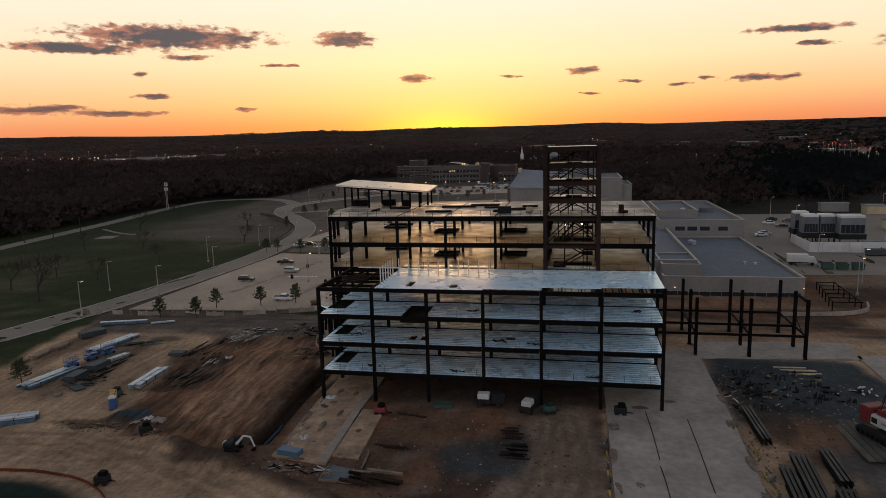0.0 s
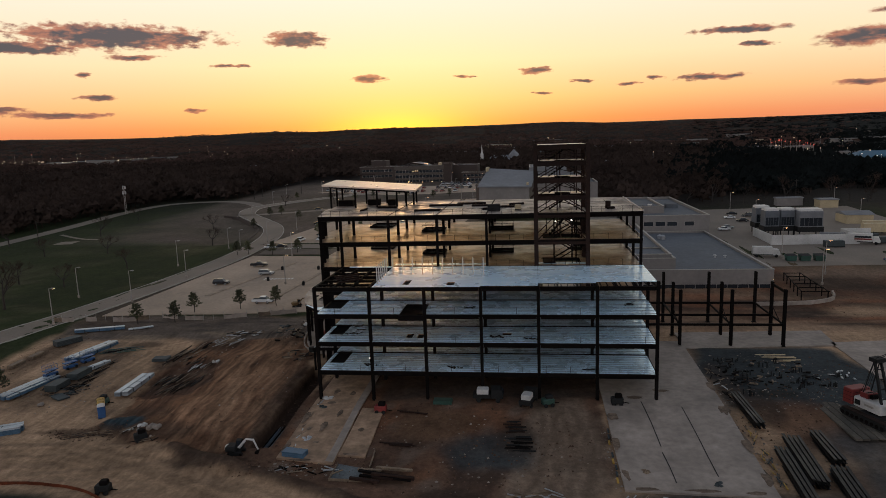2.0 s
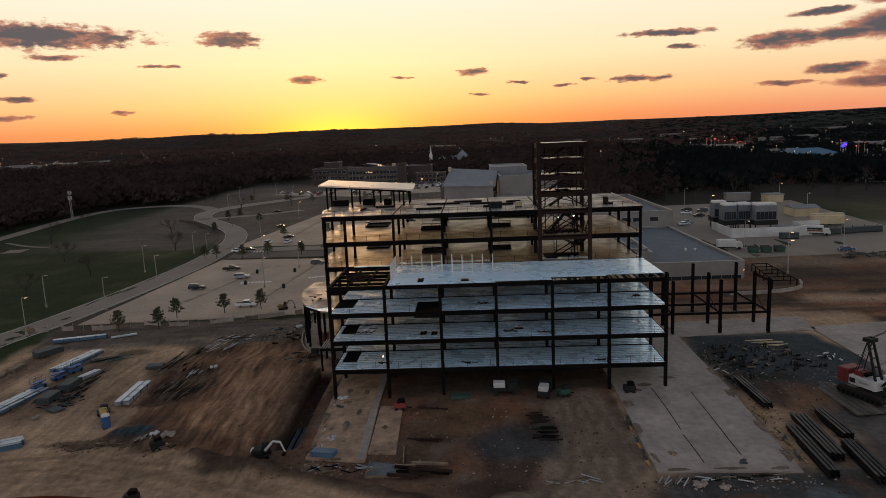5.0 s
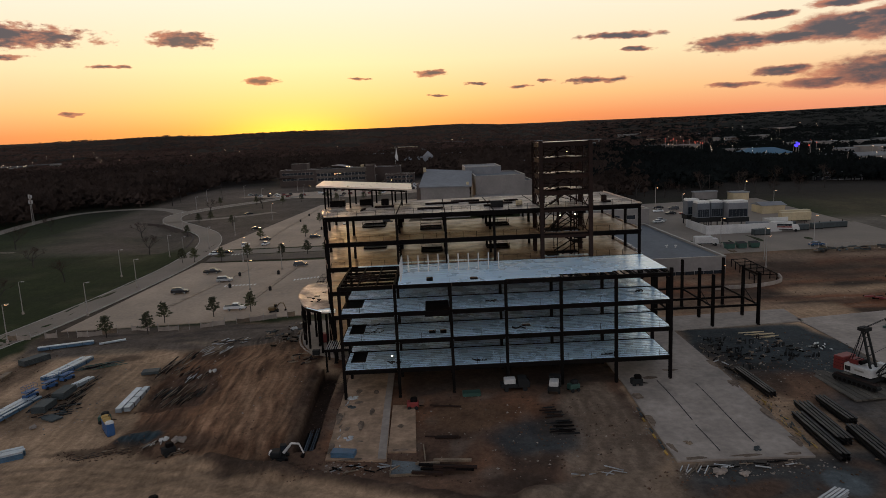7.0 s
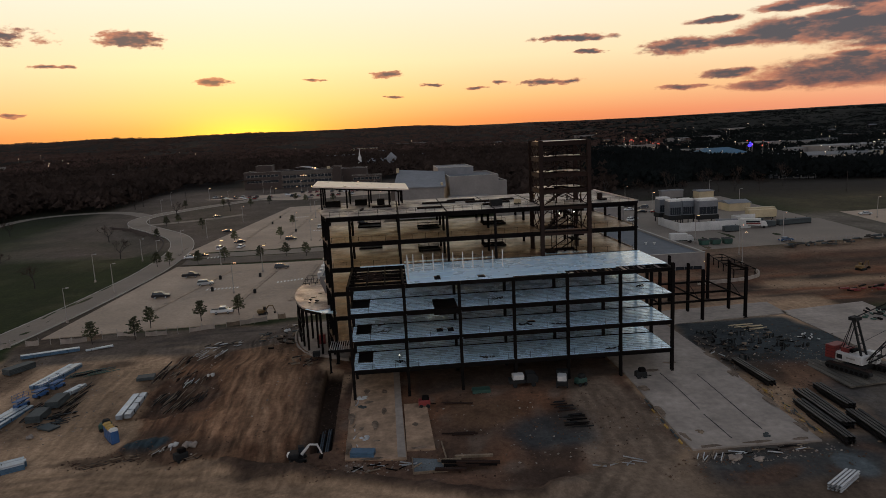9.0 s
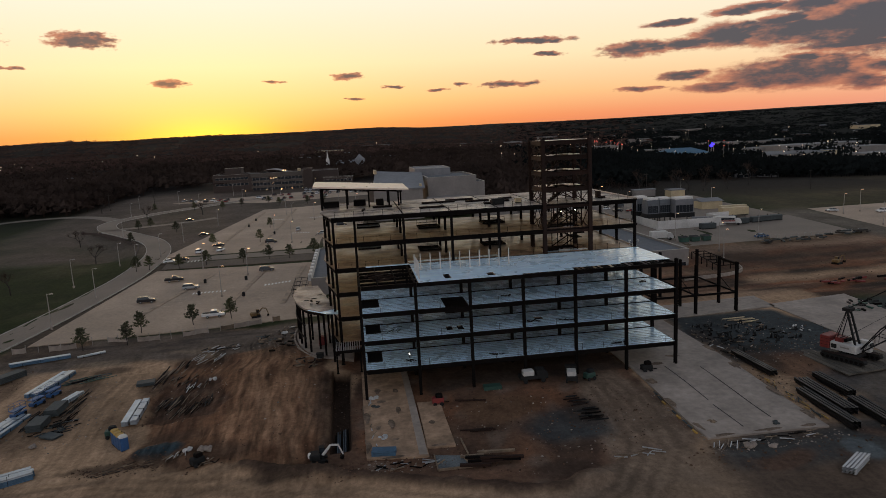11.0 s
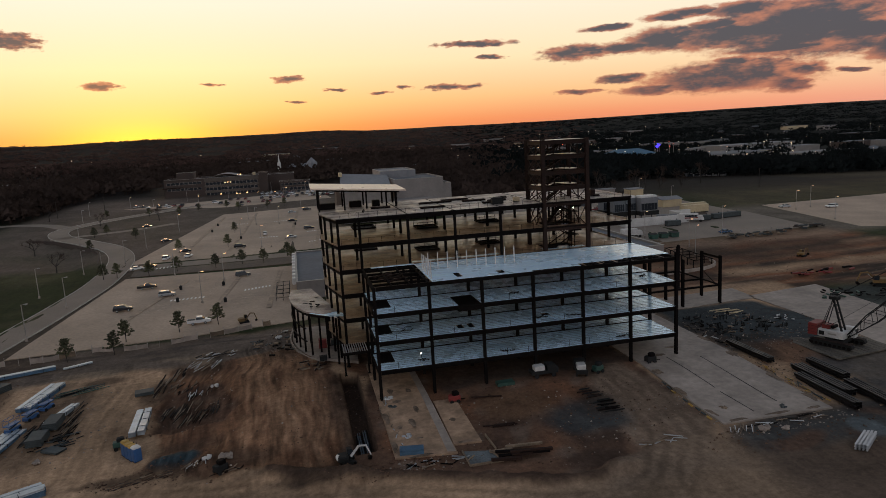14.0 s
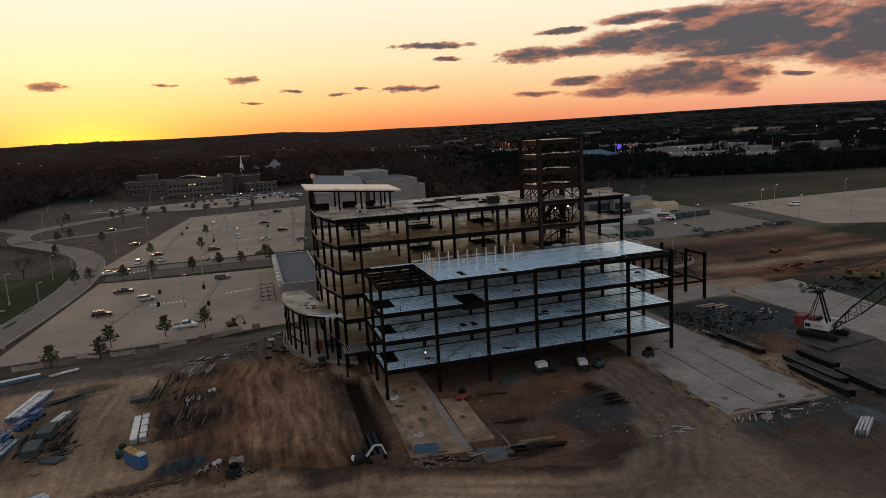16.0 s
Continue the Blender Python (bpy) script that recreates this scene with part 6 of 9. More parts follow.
for kind, colour, x, y, turn in (
        ("saloon", "black", 82.8, 311, 170), ("saloon", "black", 81.6, 291, 170), ("saloon", "red", 87.3, 289, 168), ("suv", "black", 91.6, 282, 165), ("saloon", "white", 68.3, 268.5, 5),
        ("saloon", "silver", 70.5, 272.5, 5), ("saloon", "blue", 99.6, 207, 5), ("suv", "white", 175.4, 239.4, 170), ("saloon", "silver", 160.5, 250, 165),
        ("saloon", "black", 96, 300, 170), ("saloon", "black", 215, 214, 0), ("saloon", "grey", 222, 226, 0), ("saloon", "white", 79, 300, 170), ("suv", "grey", 88, 305, 170)):
    car(kind, colour, x, y, turn)


# ---- service yard ----
def on(x, y):
    return land(x, y) + 0.05


screen = thing("screen_wall", (84, 240, on(84, 240)), "long pale screen wall round cooling plant", "wall")
for x0, x1, y0, y1 in ((75, 103, 236.0, 236.4), (75, 75.4, 236.4, 256), (103, 103.4, 236, 250), (103.4, 113, 249.6, 250)):
    n = max(1, int(max(x1 - x0, y1 - y0) / 4))
    for i in range(n):
        if x1 - x0 > y1 - y0:
            c = (x0 + (x1 - x0) * i / n, x0 + (x1 - x0) * (i + 1) / n - 0.05, y0, y1)
        else:
            c = (x0, x1, y0 + (y1 - y0) * i / n, y0 + (y1 - y0) * (i + 1) / n - 0.05)
        part("panel", Shape().box(*c, 1.4, 5.0), WHITE, screen)
for i, (x, y) in enumerate(((79.5, 252), (85.0, 252.5), (91.6, 249), (79.5, 262))):
    c = thing("cooling_tower", (x, y, on(x, y)), "boxy grey cooling tower with louvres on dark legs", "cooling tower", "cooling towers")
    w = 5.0 if i != 2 else 8.0
    part("casing", Shape().chamfered(x - w / 2, x + w / 2, y - 2.6, y + 2.6, 6.2, 11.8, 0.2), MEMBRANE if i != 2 else METALROOF, c)
    # white cap: the sky light on top is put into its colour
    part("cap", Shape().chamfered(x - w / 2 + 0.2, x + w / 2 - 0.2, y - 2.4, y + 2.4, 11.8, 12.6, 0.2), WHITE, c, "fan deck in white that stands for the sky light on top")
    part("tank", Shape().box(x - w / 2 - 0.3, x + w / 2 + 0.3, y - 2.8, y + 2.8, 4.4, 6.2), BLACK, c)
    for k in range(5):
        part("louvre", Shape().box(x - w / 2 + 0.3 + k * (w - 0.6) / 5, x - w / 2 + 0.2 + (k + 1) * (w - 0.6) / 5, y - 2.66, y - 2.61, 6.5, 9.4), DARKGLASS, c)
    for sx in (-1, 1):
        for sy in (-1, 1):
            part("leg", Shape().box(x + sx * (w / 2 - 0.3) - 0.15, x + sx * (w / 2 - 0.3) + 0.15, y + sy * 2.3 - 0.15, y + sy * 2.3 + 0.15, on(x, y), 4.4), BLACK, c)
for i, x in enumerate((71.6, 75.6, 79.8)):
    d = thing("skip", (x, 209, on(x, 209)), "dark green steel waste skip", "skip", "skips")
    z = on(x, 209)
    s = Shape()
    s.add([(x - 1.3, 208, z + 0.1), (x + 1.3, 208, z + 0.1), (x + 1.3, 210, z + 0.1), (x - 1.3, 210, z + 0.1), (x - 1.5, 207.8, z + 1.7), (x + 1.5, 207.8, z + 1.7), (x + 1.5, 210.4, z + 2.0), (x - 1.5, 210.4, z + 2.0)],
          [(0, 3, 2, 1), (0, 1, 5, 4), (1, 2, 6, 5), (2, 3, 7, 6), (3, 0, 4, 7)])
    part("bin", s, GREEN, d)
    part("lid", Shape().add([(x - 1.5, 207.8, z + 1.72), (x + 1.5, 207.8, z + 1.72), (x + 1.5, 210.4, z + 2.02), (x - 1.5, 210.4, z + 2.02)], [(0, 1, 2, 3)]), BLACK, d)
    for sx in (-1, 1):
        part("side_pocket", Shape().box(x + sx * 1.42 - 0.1, x + sx * 1.42 + 0.1, 208.3, 209.6, z + 0.7, z + 0.95), GREEN, d)


def lorry(name, x, y, turn, length, h, body, label, cab=True):
    t = thing(name, (0, 0, 0), label, "lorry")
    part("box_body", Shape().chamfered(-length / 2, length / 2 - (2.2 if cab else 0), -1.25, 1.25, 1.0, h, 0.08), body, t)
    part("chassis", Shape().box(-length / 2 + 0.2, length / 2 - 0.1, -0.9, 0.9, 0.65, 0.98), BLACK, t)
    if cab:
        c = part("cab", side_prism([(length / 2 - 2.1, 0.7), (length / 2, 0.7), (length / 2, 1.5), (length / 2 - 0.5, 2.5), (length / 2 - 2.1, 2.6)], 2.3), WHITE, t)
        part("windscreen", side_prism([(length / 2 - 0.02, 1.52), (length / 2 + 0.01, 1.55), (length / 2 - 0.44, 2.45), (length / 2 - 0.48, 2.42)], 2.0), DARKGLASS, c)
    if name == "camper_coach":
        part("stripe", Shape().box(-length / 2 + 0.3, length / 2 - 2.4, -1.27, -1.255, 1.5, 2.0), RED, t, "red painted stripe")
        part("window_strip", Shape().box(-length / 2 + 0.6, length / 2 - 2.6, -1.27, -1.255, 2.15, 2.85), DARKGLASS, t)
    for xx in ((-length / 2 + 1.2, length / 2 - 1.2) if cab else (-length / 2 + 1.0, -length / 2 + 2.1)):
        for s in (-1, 1):
            part("wheel", Shape().tube((xx, s * 0.9, 0.5), (xx, s * 1.22, 0.5), 0.5, n=14), BLACK, t)
    if not cab:
        part("landing_leg", Shape().box(length / 2 - 1.6, length / 2 - 1.4, -0.8, -0.65, 0, 1).box(length / 2 - 1.6, length / 2 - 1.4, 0.65, 0.8, 0, 1), BLACK, t)
    t.matrix_basis = pose(x, y, on(x, y), 0, 0, turn)
    return t


lorry("box_lorry", 66.5, 215.5, -8, 8.0, 3.3, WHITE, "white box lorry standing in a service yard")
lorry("camper_coach", 104.5, 236, -25, 9.5, 3.5, WHITE, "white coach with a red stripe parked in a yard")
lorry("trailer", 118, 254, 0, 12.0, 4.2, CREAM, "cream trailer with a dark grille end", False)
lorry("trailer", 121, 260, 0, 12.0, 4.2, CREAM, "cream trailer beside another", False)
lorry("trailer", 97.5, 243, -20, 8.0, 2.8, METALROOF, "low grey trailer with plant", False)
for x, y, w in ((111, 237, 5), (117.5, 238, 4), (122, 239, 5), (127, 239.5, 5), (93, 231, 6), (110, 244, 5)):
    g = thing("generator", (x, y, on(x, y)), "dark generator set on skids in the yard", "generator", "yard plant")
    z = on(x, y)
    part("housing", Shape().chamfered(x - w / 2, x + w / 2, y - 1.2, y + 1.2, z + 0.35, z + 2.2, 0.12), TARP, g)
    part("skid", Shape().box(x - w / 2, x + w / 2, y - 1.1, y - 0.9, z, z + 0.35).box(x - w / 2, x + w / 2, y + 0.9, y + 1.1, z, z + 0.35), BLACK, g)
    part("exhaust", Shape().tube((x + w / 4, y, z + 2.2), (x + w / 4, y, z + 2.8), 0.1), STEEL, g)
for x0, x1, y0, y1, lab in ((118, 128, 280, 290, "small pale shed with a pitched roof"), (128, 136, 330, 337, "pale store shed by the trees"), (112, 124, 340, 344, "long pale site cabin")):
    shed(x0, x1, y0, y1, land(x0, y0), land(x0, y0) + 3.6, CREAM if x0 != 112 else WHITEWALL, METALROOF, lab, "shed", 1.2 if x0 == 118 else 0.0, 0)
fence = thing("yard_fence", (110, 204.5, on(110, 204)), "low post fence between yard and earthworks", "fence")
for i in range(16):
    x = 96 + 2.6 * i
    piece("post", ("fpost",), lambda: Shape().tube((0, 0, 0), (0, 0, 1.3), 0.07, n=6), POLE, fence, (x, 204.3, land(x, 204.3)))
part("wire", Shape().tube((96, 204.3, on(96, 204) + 1.1), (135, 204.3, on(135, 204) + 1.1), 0.015, n=4), POLE, fence)


# ---- building-site plant and stores ----
def gz(x, y):
    return land(x, y) + relief(x, y)


def excavator(x, y, turn, colour, label, z=None, reach=1.0, size=0.78):
    e = thing("excavator", (0, 0, 0), label, "excavator")
    for s in (-1, 1):
        t = part("track", side_prism([(-1.5, 0.15), (-1.25, 0.0), (1.25, 0.0), (1.5, 0.15), (1.55, 0.4), (1.3, 0.65), (-1.3, 0.65), (-1.55, 0.4)], 0.5), BLACK, e)
        for v in t.data.vertices:
            v.co.y += s * 0.95
        part("sprocket", Shape().tube((1.2, s * 1.2, 0.33), (1.2, s * 1.23, 0.33), 0.24, n=10).tube((-1.2, s * 1.2, 0.33), (-1.2, s * 1.23, 0.33), 0.24, n=10), STEEL, t)
    part("undercarriage", Shape().box(-0.9, 0.9, -0.7, 0.7, 0.25, 0.75), BLACK, e)
    body = part("engine_housing", Shape().chamfered(-1.7, 0.2, -1.1, 1.1, 0.8, 1.75, 0.2), BLACK if colour is WHITE else colour, e)
    part("counterweight", Shape().blob((-1.5, 0, 1.3), 0.5, 1.0, 0.48, 14, 8, 0.0), colour, body)
    cab = part("cab", side_prism([(0.1, 0.8), (1.25, 0.8), (1.3, 1.5), (1.0, 2.5), (0.1, 2.55)], 1.0), BLACK if colour is WHITE else colour, e)
    for v in cab.data.vertices:
        v.co.y += 0.55
    g = part("cab_glass", side_prism([(0.25, 1.45), (1.32, 1.5), (1.05, 2.4), (0.25, 2.42)], 1.04), DARKGLASS, cab)
    for v in g.data.vertices:
        v.co.y += 0.55
    b = part("boom", Shape().bar((0.6, -0.3, 1.3), (2.2 * reach, -0.3, 3.0), 0.22, 0.32).bar((2.2 * reach, -0.3, 3.0), (3.6 * reach, -0.3, 2.8), 0.2, 0.28), colour, e)
    part("boom_ram", Shape().tube((0.8, -0.3, 1.1), (2.1 * reach, -0.3, 2.6), 0.08), GALV, b)
    a = part("dipper", Shape().bar((3.5 * reach, -0.3, 2.95), (4.3 * reach, -0.3, 0.9), 0.18, 0.25), colour, e)
    part("bucket", side_prism([(4.2 * reach, 0.95), (4.5 * reach, 0.6), (4.3 * reach, 0.15), (3.75 * reach, 0.2), (3.7 * reach, 0.5)], 0.8), STEEL, a)
    for v in a.children[0].data.vertices:
        v.co.y -= 0.3
    e.matrix_basis = pose(x, y, gz(x, y) if z is None else z, 0, 0, turn)
    e.scale = (size, size, size)
    return e


excavator(-49.3, 82.9, 5, WHITE, "small white tracked excavator beside an open trench")
excavator(-68.0, 160.6, 12, MACHINE, "small dusty yellow excavator at the car park's edge", None, 0.9)


def crane():
    c = thing("crawler_crane", (0, 0, 0), "white and red crawler crane with a dark lattice boom", "crane")
    for s in (-1, 1):
        t = part("track", side_prism([(-3.9, 0.4), (-3.4, 0.05), (3.4, 0.05), (3.9, 0.4), (4.0, 0.75), (3.6, 1.2), (-3.6, 1.2), (-4.0, 0.75)], 1.0), BLACK, c)
        for v in t.data.vertices:
            v.co.y += s * 2.6
        for i in range(9):
            part("roller", Shape().tube((-3.4 + 0.85 * i, s * 2.6 - s * 0.52, 0.5), (-3.4 + 0.85 * i, s * 2.6 + s * 0.54, 0.5), 0.3, n=10), STEEL, t)
        for i in range(20):
            part("track_shoe", Shape().box(-3.75 + 0.385 * i, -3.45 + 0.385 * i, s * 2.6 - 0.54, s * 2.6 + 0.54, 1.2, 1.26), RUST, t)
    part("carbody", Shape().box(-1.6, 1.6, -2.1, 2.1, 0.55, 1.2), BLACK, c)
    part("turntable", Shape().tube((0, 0, 1.2), (0, 0, 1.5), 1.4, n=18), STEEL, c)
    part("housing", Shape().chamfered(-3.2, 1.6, -1.5, 1.5, 1.5, 3.0, 0.15), WHITE, c, "white machinery housing")
    part("housing_mark", Shape().box(-1.2, 0.4, -1.53, -1.505, 2.1, 2.4), POLE, c, "grey maker's mark")
    part("vent_grille", Shape().box(-2.9, -1.9, -1.53, -1.505, 1.8, 2.6), BLACK, c)
    cw = part("counterweight", Shape().chamfered(-5.0, -3.25, -1.7, 1.7, 1.5, 3.9, 0.12), RED, c, "red stacked counterweight")
    for z in (2.1, 2.7, 3.3):
        part("slab_joint", Shape().box(-5.01, -3.24, -1.71, 1.71, z, z + 0.04), BLACK, cw)
    part("winch_frame", Shape().box(-2.6, -1.2, -0.9, 0.9, 3.0, 3.8), RED, c, "red winch frame")
    for s in (-0.5, 0.5):
        part("drum", Shape().tube((s - 1.2, -0.8, 3.5), (s - 1.2, 0.8, 3.5), 0.35, n=12), STEEL, c)
    cab = part("cab", side_prism([(0.6, 1.5), (2.5, 1.5), (2.7, 2.4), (2.3, 3.6), (0.6, 3.6)], 1.1), WHITE, c)
    for v in cab.data.vertices:
        v.co.y += 1.7
    part("cab_glass", Shape().box(2.52, 2.68, 1.25, 2.2, 2.2, 3.3), DARKGLASS, cab)
    # gantry mast and its stays
    for s in (-0.75, 0.75):
        part("mast_leg", Shape().bar((1.2, s, 2.2), (-0.9, s * 0.7, 9.4), 0.3, 0.3), BLACK, c)
        part("back_leg", Shape().bar((-2.4, s, 3.0), (-0.9, s * 0.7, 9.3), 0.12, 0.12), BLACK, c)
        part("stay_rope", Shape().tube((-2.7, s * 0.8, 3.6), (-1.0, s * 0.5, 9.5), 0.03, n=5).tube((-3.0, s * 0.5, 3.4), (-1.0, s * 0.3, 9.5), 0.03, n=5), BLACK, c)
    for k in range(4):
        t = 0.2 + 0.2 * k
        part("mast_tie", Shape().bar((1.2 - 2.1 * t, -0.75, 2.2 + 7.2 * t), (1.2 - 2.1 * t, 0.75, 2.2 + 7.2 * t), 0.14, 0.14), BLACK, c)
    part("mast_head", Shape().box(-1.6, -0.2, -0.85, 0.85, 9.1, 9.7), BLACK, c)
    # lattice boom
    el = radians(47)
    fx, fz = 1.9, 2.1
    def at(d, u, v):
        return (fx + d * math.cos(el) - v * math.sin(el), u, fz + d * math.sin(el) + v * math.cos(el))
    def half(d):
        return 0.25 + 0.75 * min(d / 6.0, 1.0)
    L = 34.0
    boom = part("boom", Shape().bar(at(0, -0.25, -0.2), at(0, 0.25, -0.2), 0.3, 0.3), BLACK, c, "dark lattice boom")
    for su in (-1, 1):
        for sv in (-1, 1):
            part("chord", Shape().bar(at(0, su * 0.25, sv * 0.25), at(6, su, sv), 0.16, 0.16).bar(at(6, su, sv), at(L, su, sv), 0.16, 0.16), BLACK, boom)
    n = 24
    for i in range(n):
        a, b = L * i / n, L * (i + 1) / n
        ha, hb = half(a), half(b)
        s = Shape()
        k = 1 if i % 2 else -1
        for u in (-1, 1):
            s.bar(at(a, u * ha, k * ha), at(b, u * hb, -k * hb), 0.08, 0.08)
            s.bar(at(a, k * ha, u * ha), at(b, -k * hb, u * hb), 0.08, 0.08)
        part("lacing", s, BLACK, boom)
    for s in (-0.5, 0.5):
        part("pendant", Shape().tube((-0.9, s, 9.6), at(L, s, 1.2), 0.05, n=5), BLACK, boom)
    part("hoist_rope", Shape().tube((-1.2, 0, 3.8), at(L * 0.5, 0, 1.3), 0.03, n=5), BLACK, boom)
    c.matrix_basis = pose(42.3, 94.4, gz(41.9, 94.6) + 0.15, 0, 0, -68)
    c.scale = (0.95, 0.95, 0.93)
    return c


crane()
excavator(83.7, 125.8, 150, MACHINE, "dusty yellow excavator on dark gravel", None, 1.0, 1.1)
excavator(89.5, 124.0, 20, MACHINE, "dusty yellow tracked digger standing on soil", None, 0.8, 0.95)
excavator(93.7, 162.6, 20, MACHINE, "dusty yellow digger on graded red earth", None, 0.9, 0.8)
mats = thing("crane_mats", (43, 96, gz(43, 96)), "timber crane mats laid side by side under tracks", "timber mats")
for i in range(13):
    x, y = 36.5 + i * 1.05, 88.0 + 0.12 * i
    piece("mat", ("mat",), lambda: Shape().box(0, 0.93, 0, 14.5, 0, 0.22), OLDTIMBER, mats, (x, y, gz(43, 95) - 0.03), 0.04)


def beam_stack(name, p0, p1, n, size, mat, label, group="", rows=1, wide=None, bearers=True):
    """Members lying side by side on timber bearers, from p0 towards p1."""
    p0, p1 = Vector((*p0, 0)), Vector((*p1, 0))
    d = (p1 - p0).normalized()
    s = Vector((d.y, -d.x, 0))
    L = (p1 - p0).length
    mid = (p0 + p1) / 2
    z = gz(mid.x, mid.y) + 0.16
    t = thing(name, (mid.x, mid.y, z), label, "stack", group)
    w = wide or size * 1.15
    rnd = random.Random(int(p0.x * 10))
    for r in range(rows):
        for i in range(n):
            o = s * w * (i - (n - 1) / 2) + d * rnd.uniform(-0.25, 0.25)
            ob = new("member", SHARED.setdefault((name, round(L, 1), size, mat.name), Shape().ibeam((-L / 2, 0, 0), (L / 2, 0, 0), size, size * 0.8).mesh("member", mat)))
            ob.parent = t
            ob.matrix_parent_inverse = t.matrix_basis.inverted()
            ob.location = mid + o + Vector((0, 0, z + size / 2 + r * size * 1.05))
            ob.rotation_euler = (0, 0, math.atan2(d.y, d.x) + rnd.uniform(-0.01, 0.01))
    if bearers:
        for k in (-0.3, 0.3):
            q = mid + d * L * k
            part("bearer", Shape().bar(q - s * (w * n / 2 + 0.2) + Vector((0, 0, z - 0.1)), q + s * (w * n / 2 + 0.2) + Vector((0, 0, z - 0.1)), 0.2, 0.2), TIMBER, t)
    return t


BEAMSTEEL = material("bare_beam_steel", (0.011, 0.0095, 0.0095), 0.5, grain=2.5, stain=0.4, vary=0.3, bump=0.05, spread=0.3, spec=0.22)
# long steel members by the slab
beam_stack("steel_beams", (25.0, 102.2), (25.2, 90.6), 3, 0.45, BEAMSTEEL, "three long dark steel beams on timber bearers", "steel beams", 2)
beam_stack("steel_beams", (28.4, 88.6), (27.4, 76.0), 4, 0.5, BEAMSTEEL, "long dark steel beams lying side by side on gravel", "steel beams", 2)
beam_stack("steel_beams", (26.0, 85.2), (25.0, 72.0), 3, 0.5, BEAMSTEEL, "long dark steel beams lying side by side", "steel beams", 2)
beam_stack("steel_beams", (32.0, 89.8), (31.7, 81.2), 3, 0.5, BEAMSTEEL, "dark steel beams on the gravel", "steel beams", 2)
beam_stack("steel_beams", (31.0, 80.0), (30.0, 70.0), 4, 0.5, BEAMSTEEL, "dark steel beams by the crane", "steel beams", 2)
beam_stack("steel_beams", (20.5, 65.5), (16.0, 62.5), 4, 0.35, GALV, "pale steel channels on the ground", "steel beams", 2)
beam_stack("steel_beams", (49, 70), (47, 80), 4, 0.5, BEAMSTEEL, "dark steel beams near the crane", "steel beams", 2)
beam_stack("steel_beams", (52.5, 84), (55.5, 82), 3, 0.5, BEAMSTEEL, "short dark steel beams on concrete", "steel beams", 2)
# decking bundles in the west yard
SHEET = material("bundled_sheet_steel", (0.40, 0.44, 0.48), 0.4, 0.5, grain=3, stain=0.5, vary=0.2, bump=0.05, spread=0.15)


def bundle(p0, p1, w, h, n, mat, label, group="decking bundles", wrap=None):
    """Strapped bundles of long sheets side by side on bearers."""
    p0, p1 = Vector((*p0, 0)), Vector((*p1, 0))
    d = (p1 - p0).normalized()
    s = Vector((d.y, -d.x, 0))
    mid = (p0 + p1) / 2
    z = gz(mid.x, mid.y) + 0.15
    t = thing("sheet_bundle", (mid.x, mid.y, z), label, "bundle", group)
    L = (p1 - p0).length
    for i in range(n):
        o = s * (w / n) * (i - (n - 1) / 2)
        hh = h * (0.8 + 0.2 * ((i * 7) % 3) / 2)
        a, b = p0 + o + d * 0.3 * (i % 2), p1 + o - d * 0.25 * ((i + 1) % 2)
        k = 0
        while k * 0.16 < hh - 0.05:
            zz = z + k * 0.16
            part("sheet_pack", Shape().bar(a + Vector((0, 0, zz + 0.07)), b + Vector((0, 0, zz + 0.07)), w / n * (0.82 - 0.03 * (k % 2)), 0.14), mat if k * 0.16 > hh * 0.7 or wrap is None else wrap, t)
            k += 1
        for q in (0.2, 0.5, 0.8):
            c = a.lerp(b, q)
            part("strap", Shape().bar(c - s * (w / n * 0.47) + Vector((0, 0, z + hh / 2)), c + s * (w / n * 0.47) + Vector((0, 0, z + hh / 2)), 0.06, hh + 0.03), BLACK, t)
    for q in (0.25, 0.75):
        c = p0.lerp(p1, q)
        part("bearer", Shape().bar(c - s * w * 0.55 + Vector((0, 0, z - 0.07)), c + s * w * 0.55 + Vector((0, 0, z - 0.07)), 0.15, 0.15), TIMBER, t)
    return t


BLUESHEET = material("blue_wrapped_sheet", (0.06, 0.12, 0.19), 0.5, 0.2, grain=3, stain=0.6, vary=0.25, bump=0.1, spread=0.15)
bundle((-81.3, 103.9), (-82.0, 114.2), 2.6, 0.9, 2, SHEET, "two long bundles of white ribbed sheet steel")
bundle((-102.9, 119.3), (-100.9, 131.6), 2.9, 0.9, 3, SHEET, "long bundles of bright sheet steel in the yard", wrap=BLUESHEET)
bundle((-103.6, 101.5), (-101.9, 113.2), 3.4, 0.8, 4, SHEET, "long bundles of pale blue sheet steel", wrap=BLUESHEET)
bundle((-115.2, 137.6), (-104.4, 141.2), 1.8, 0.8, 2, SHEET, "long strapped bundle of blue-white sheet steel", wrap=BLUESHEET)
bundle((-102.5, 139.6), (-97.5, 142.4), 1.0, 0.3, 1, SHEET, "thin pale sheets by the kerb")
bundle((-104.5, 84.0), (-90.6, 91.4), 3.0, 1.1, 3, SHEET, "tall bundles of blue-white sheet steel", wrap=BLUESHEET)
bundle((-97.0, 112.5), (-94.8, 120.5), 1.5, 0.7, 2, SHEET, "pale sheet bundles beside crates")


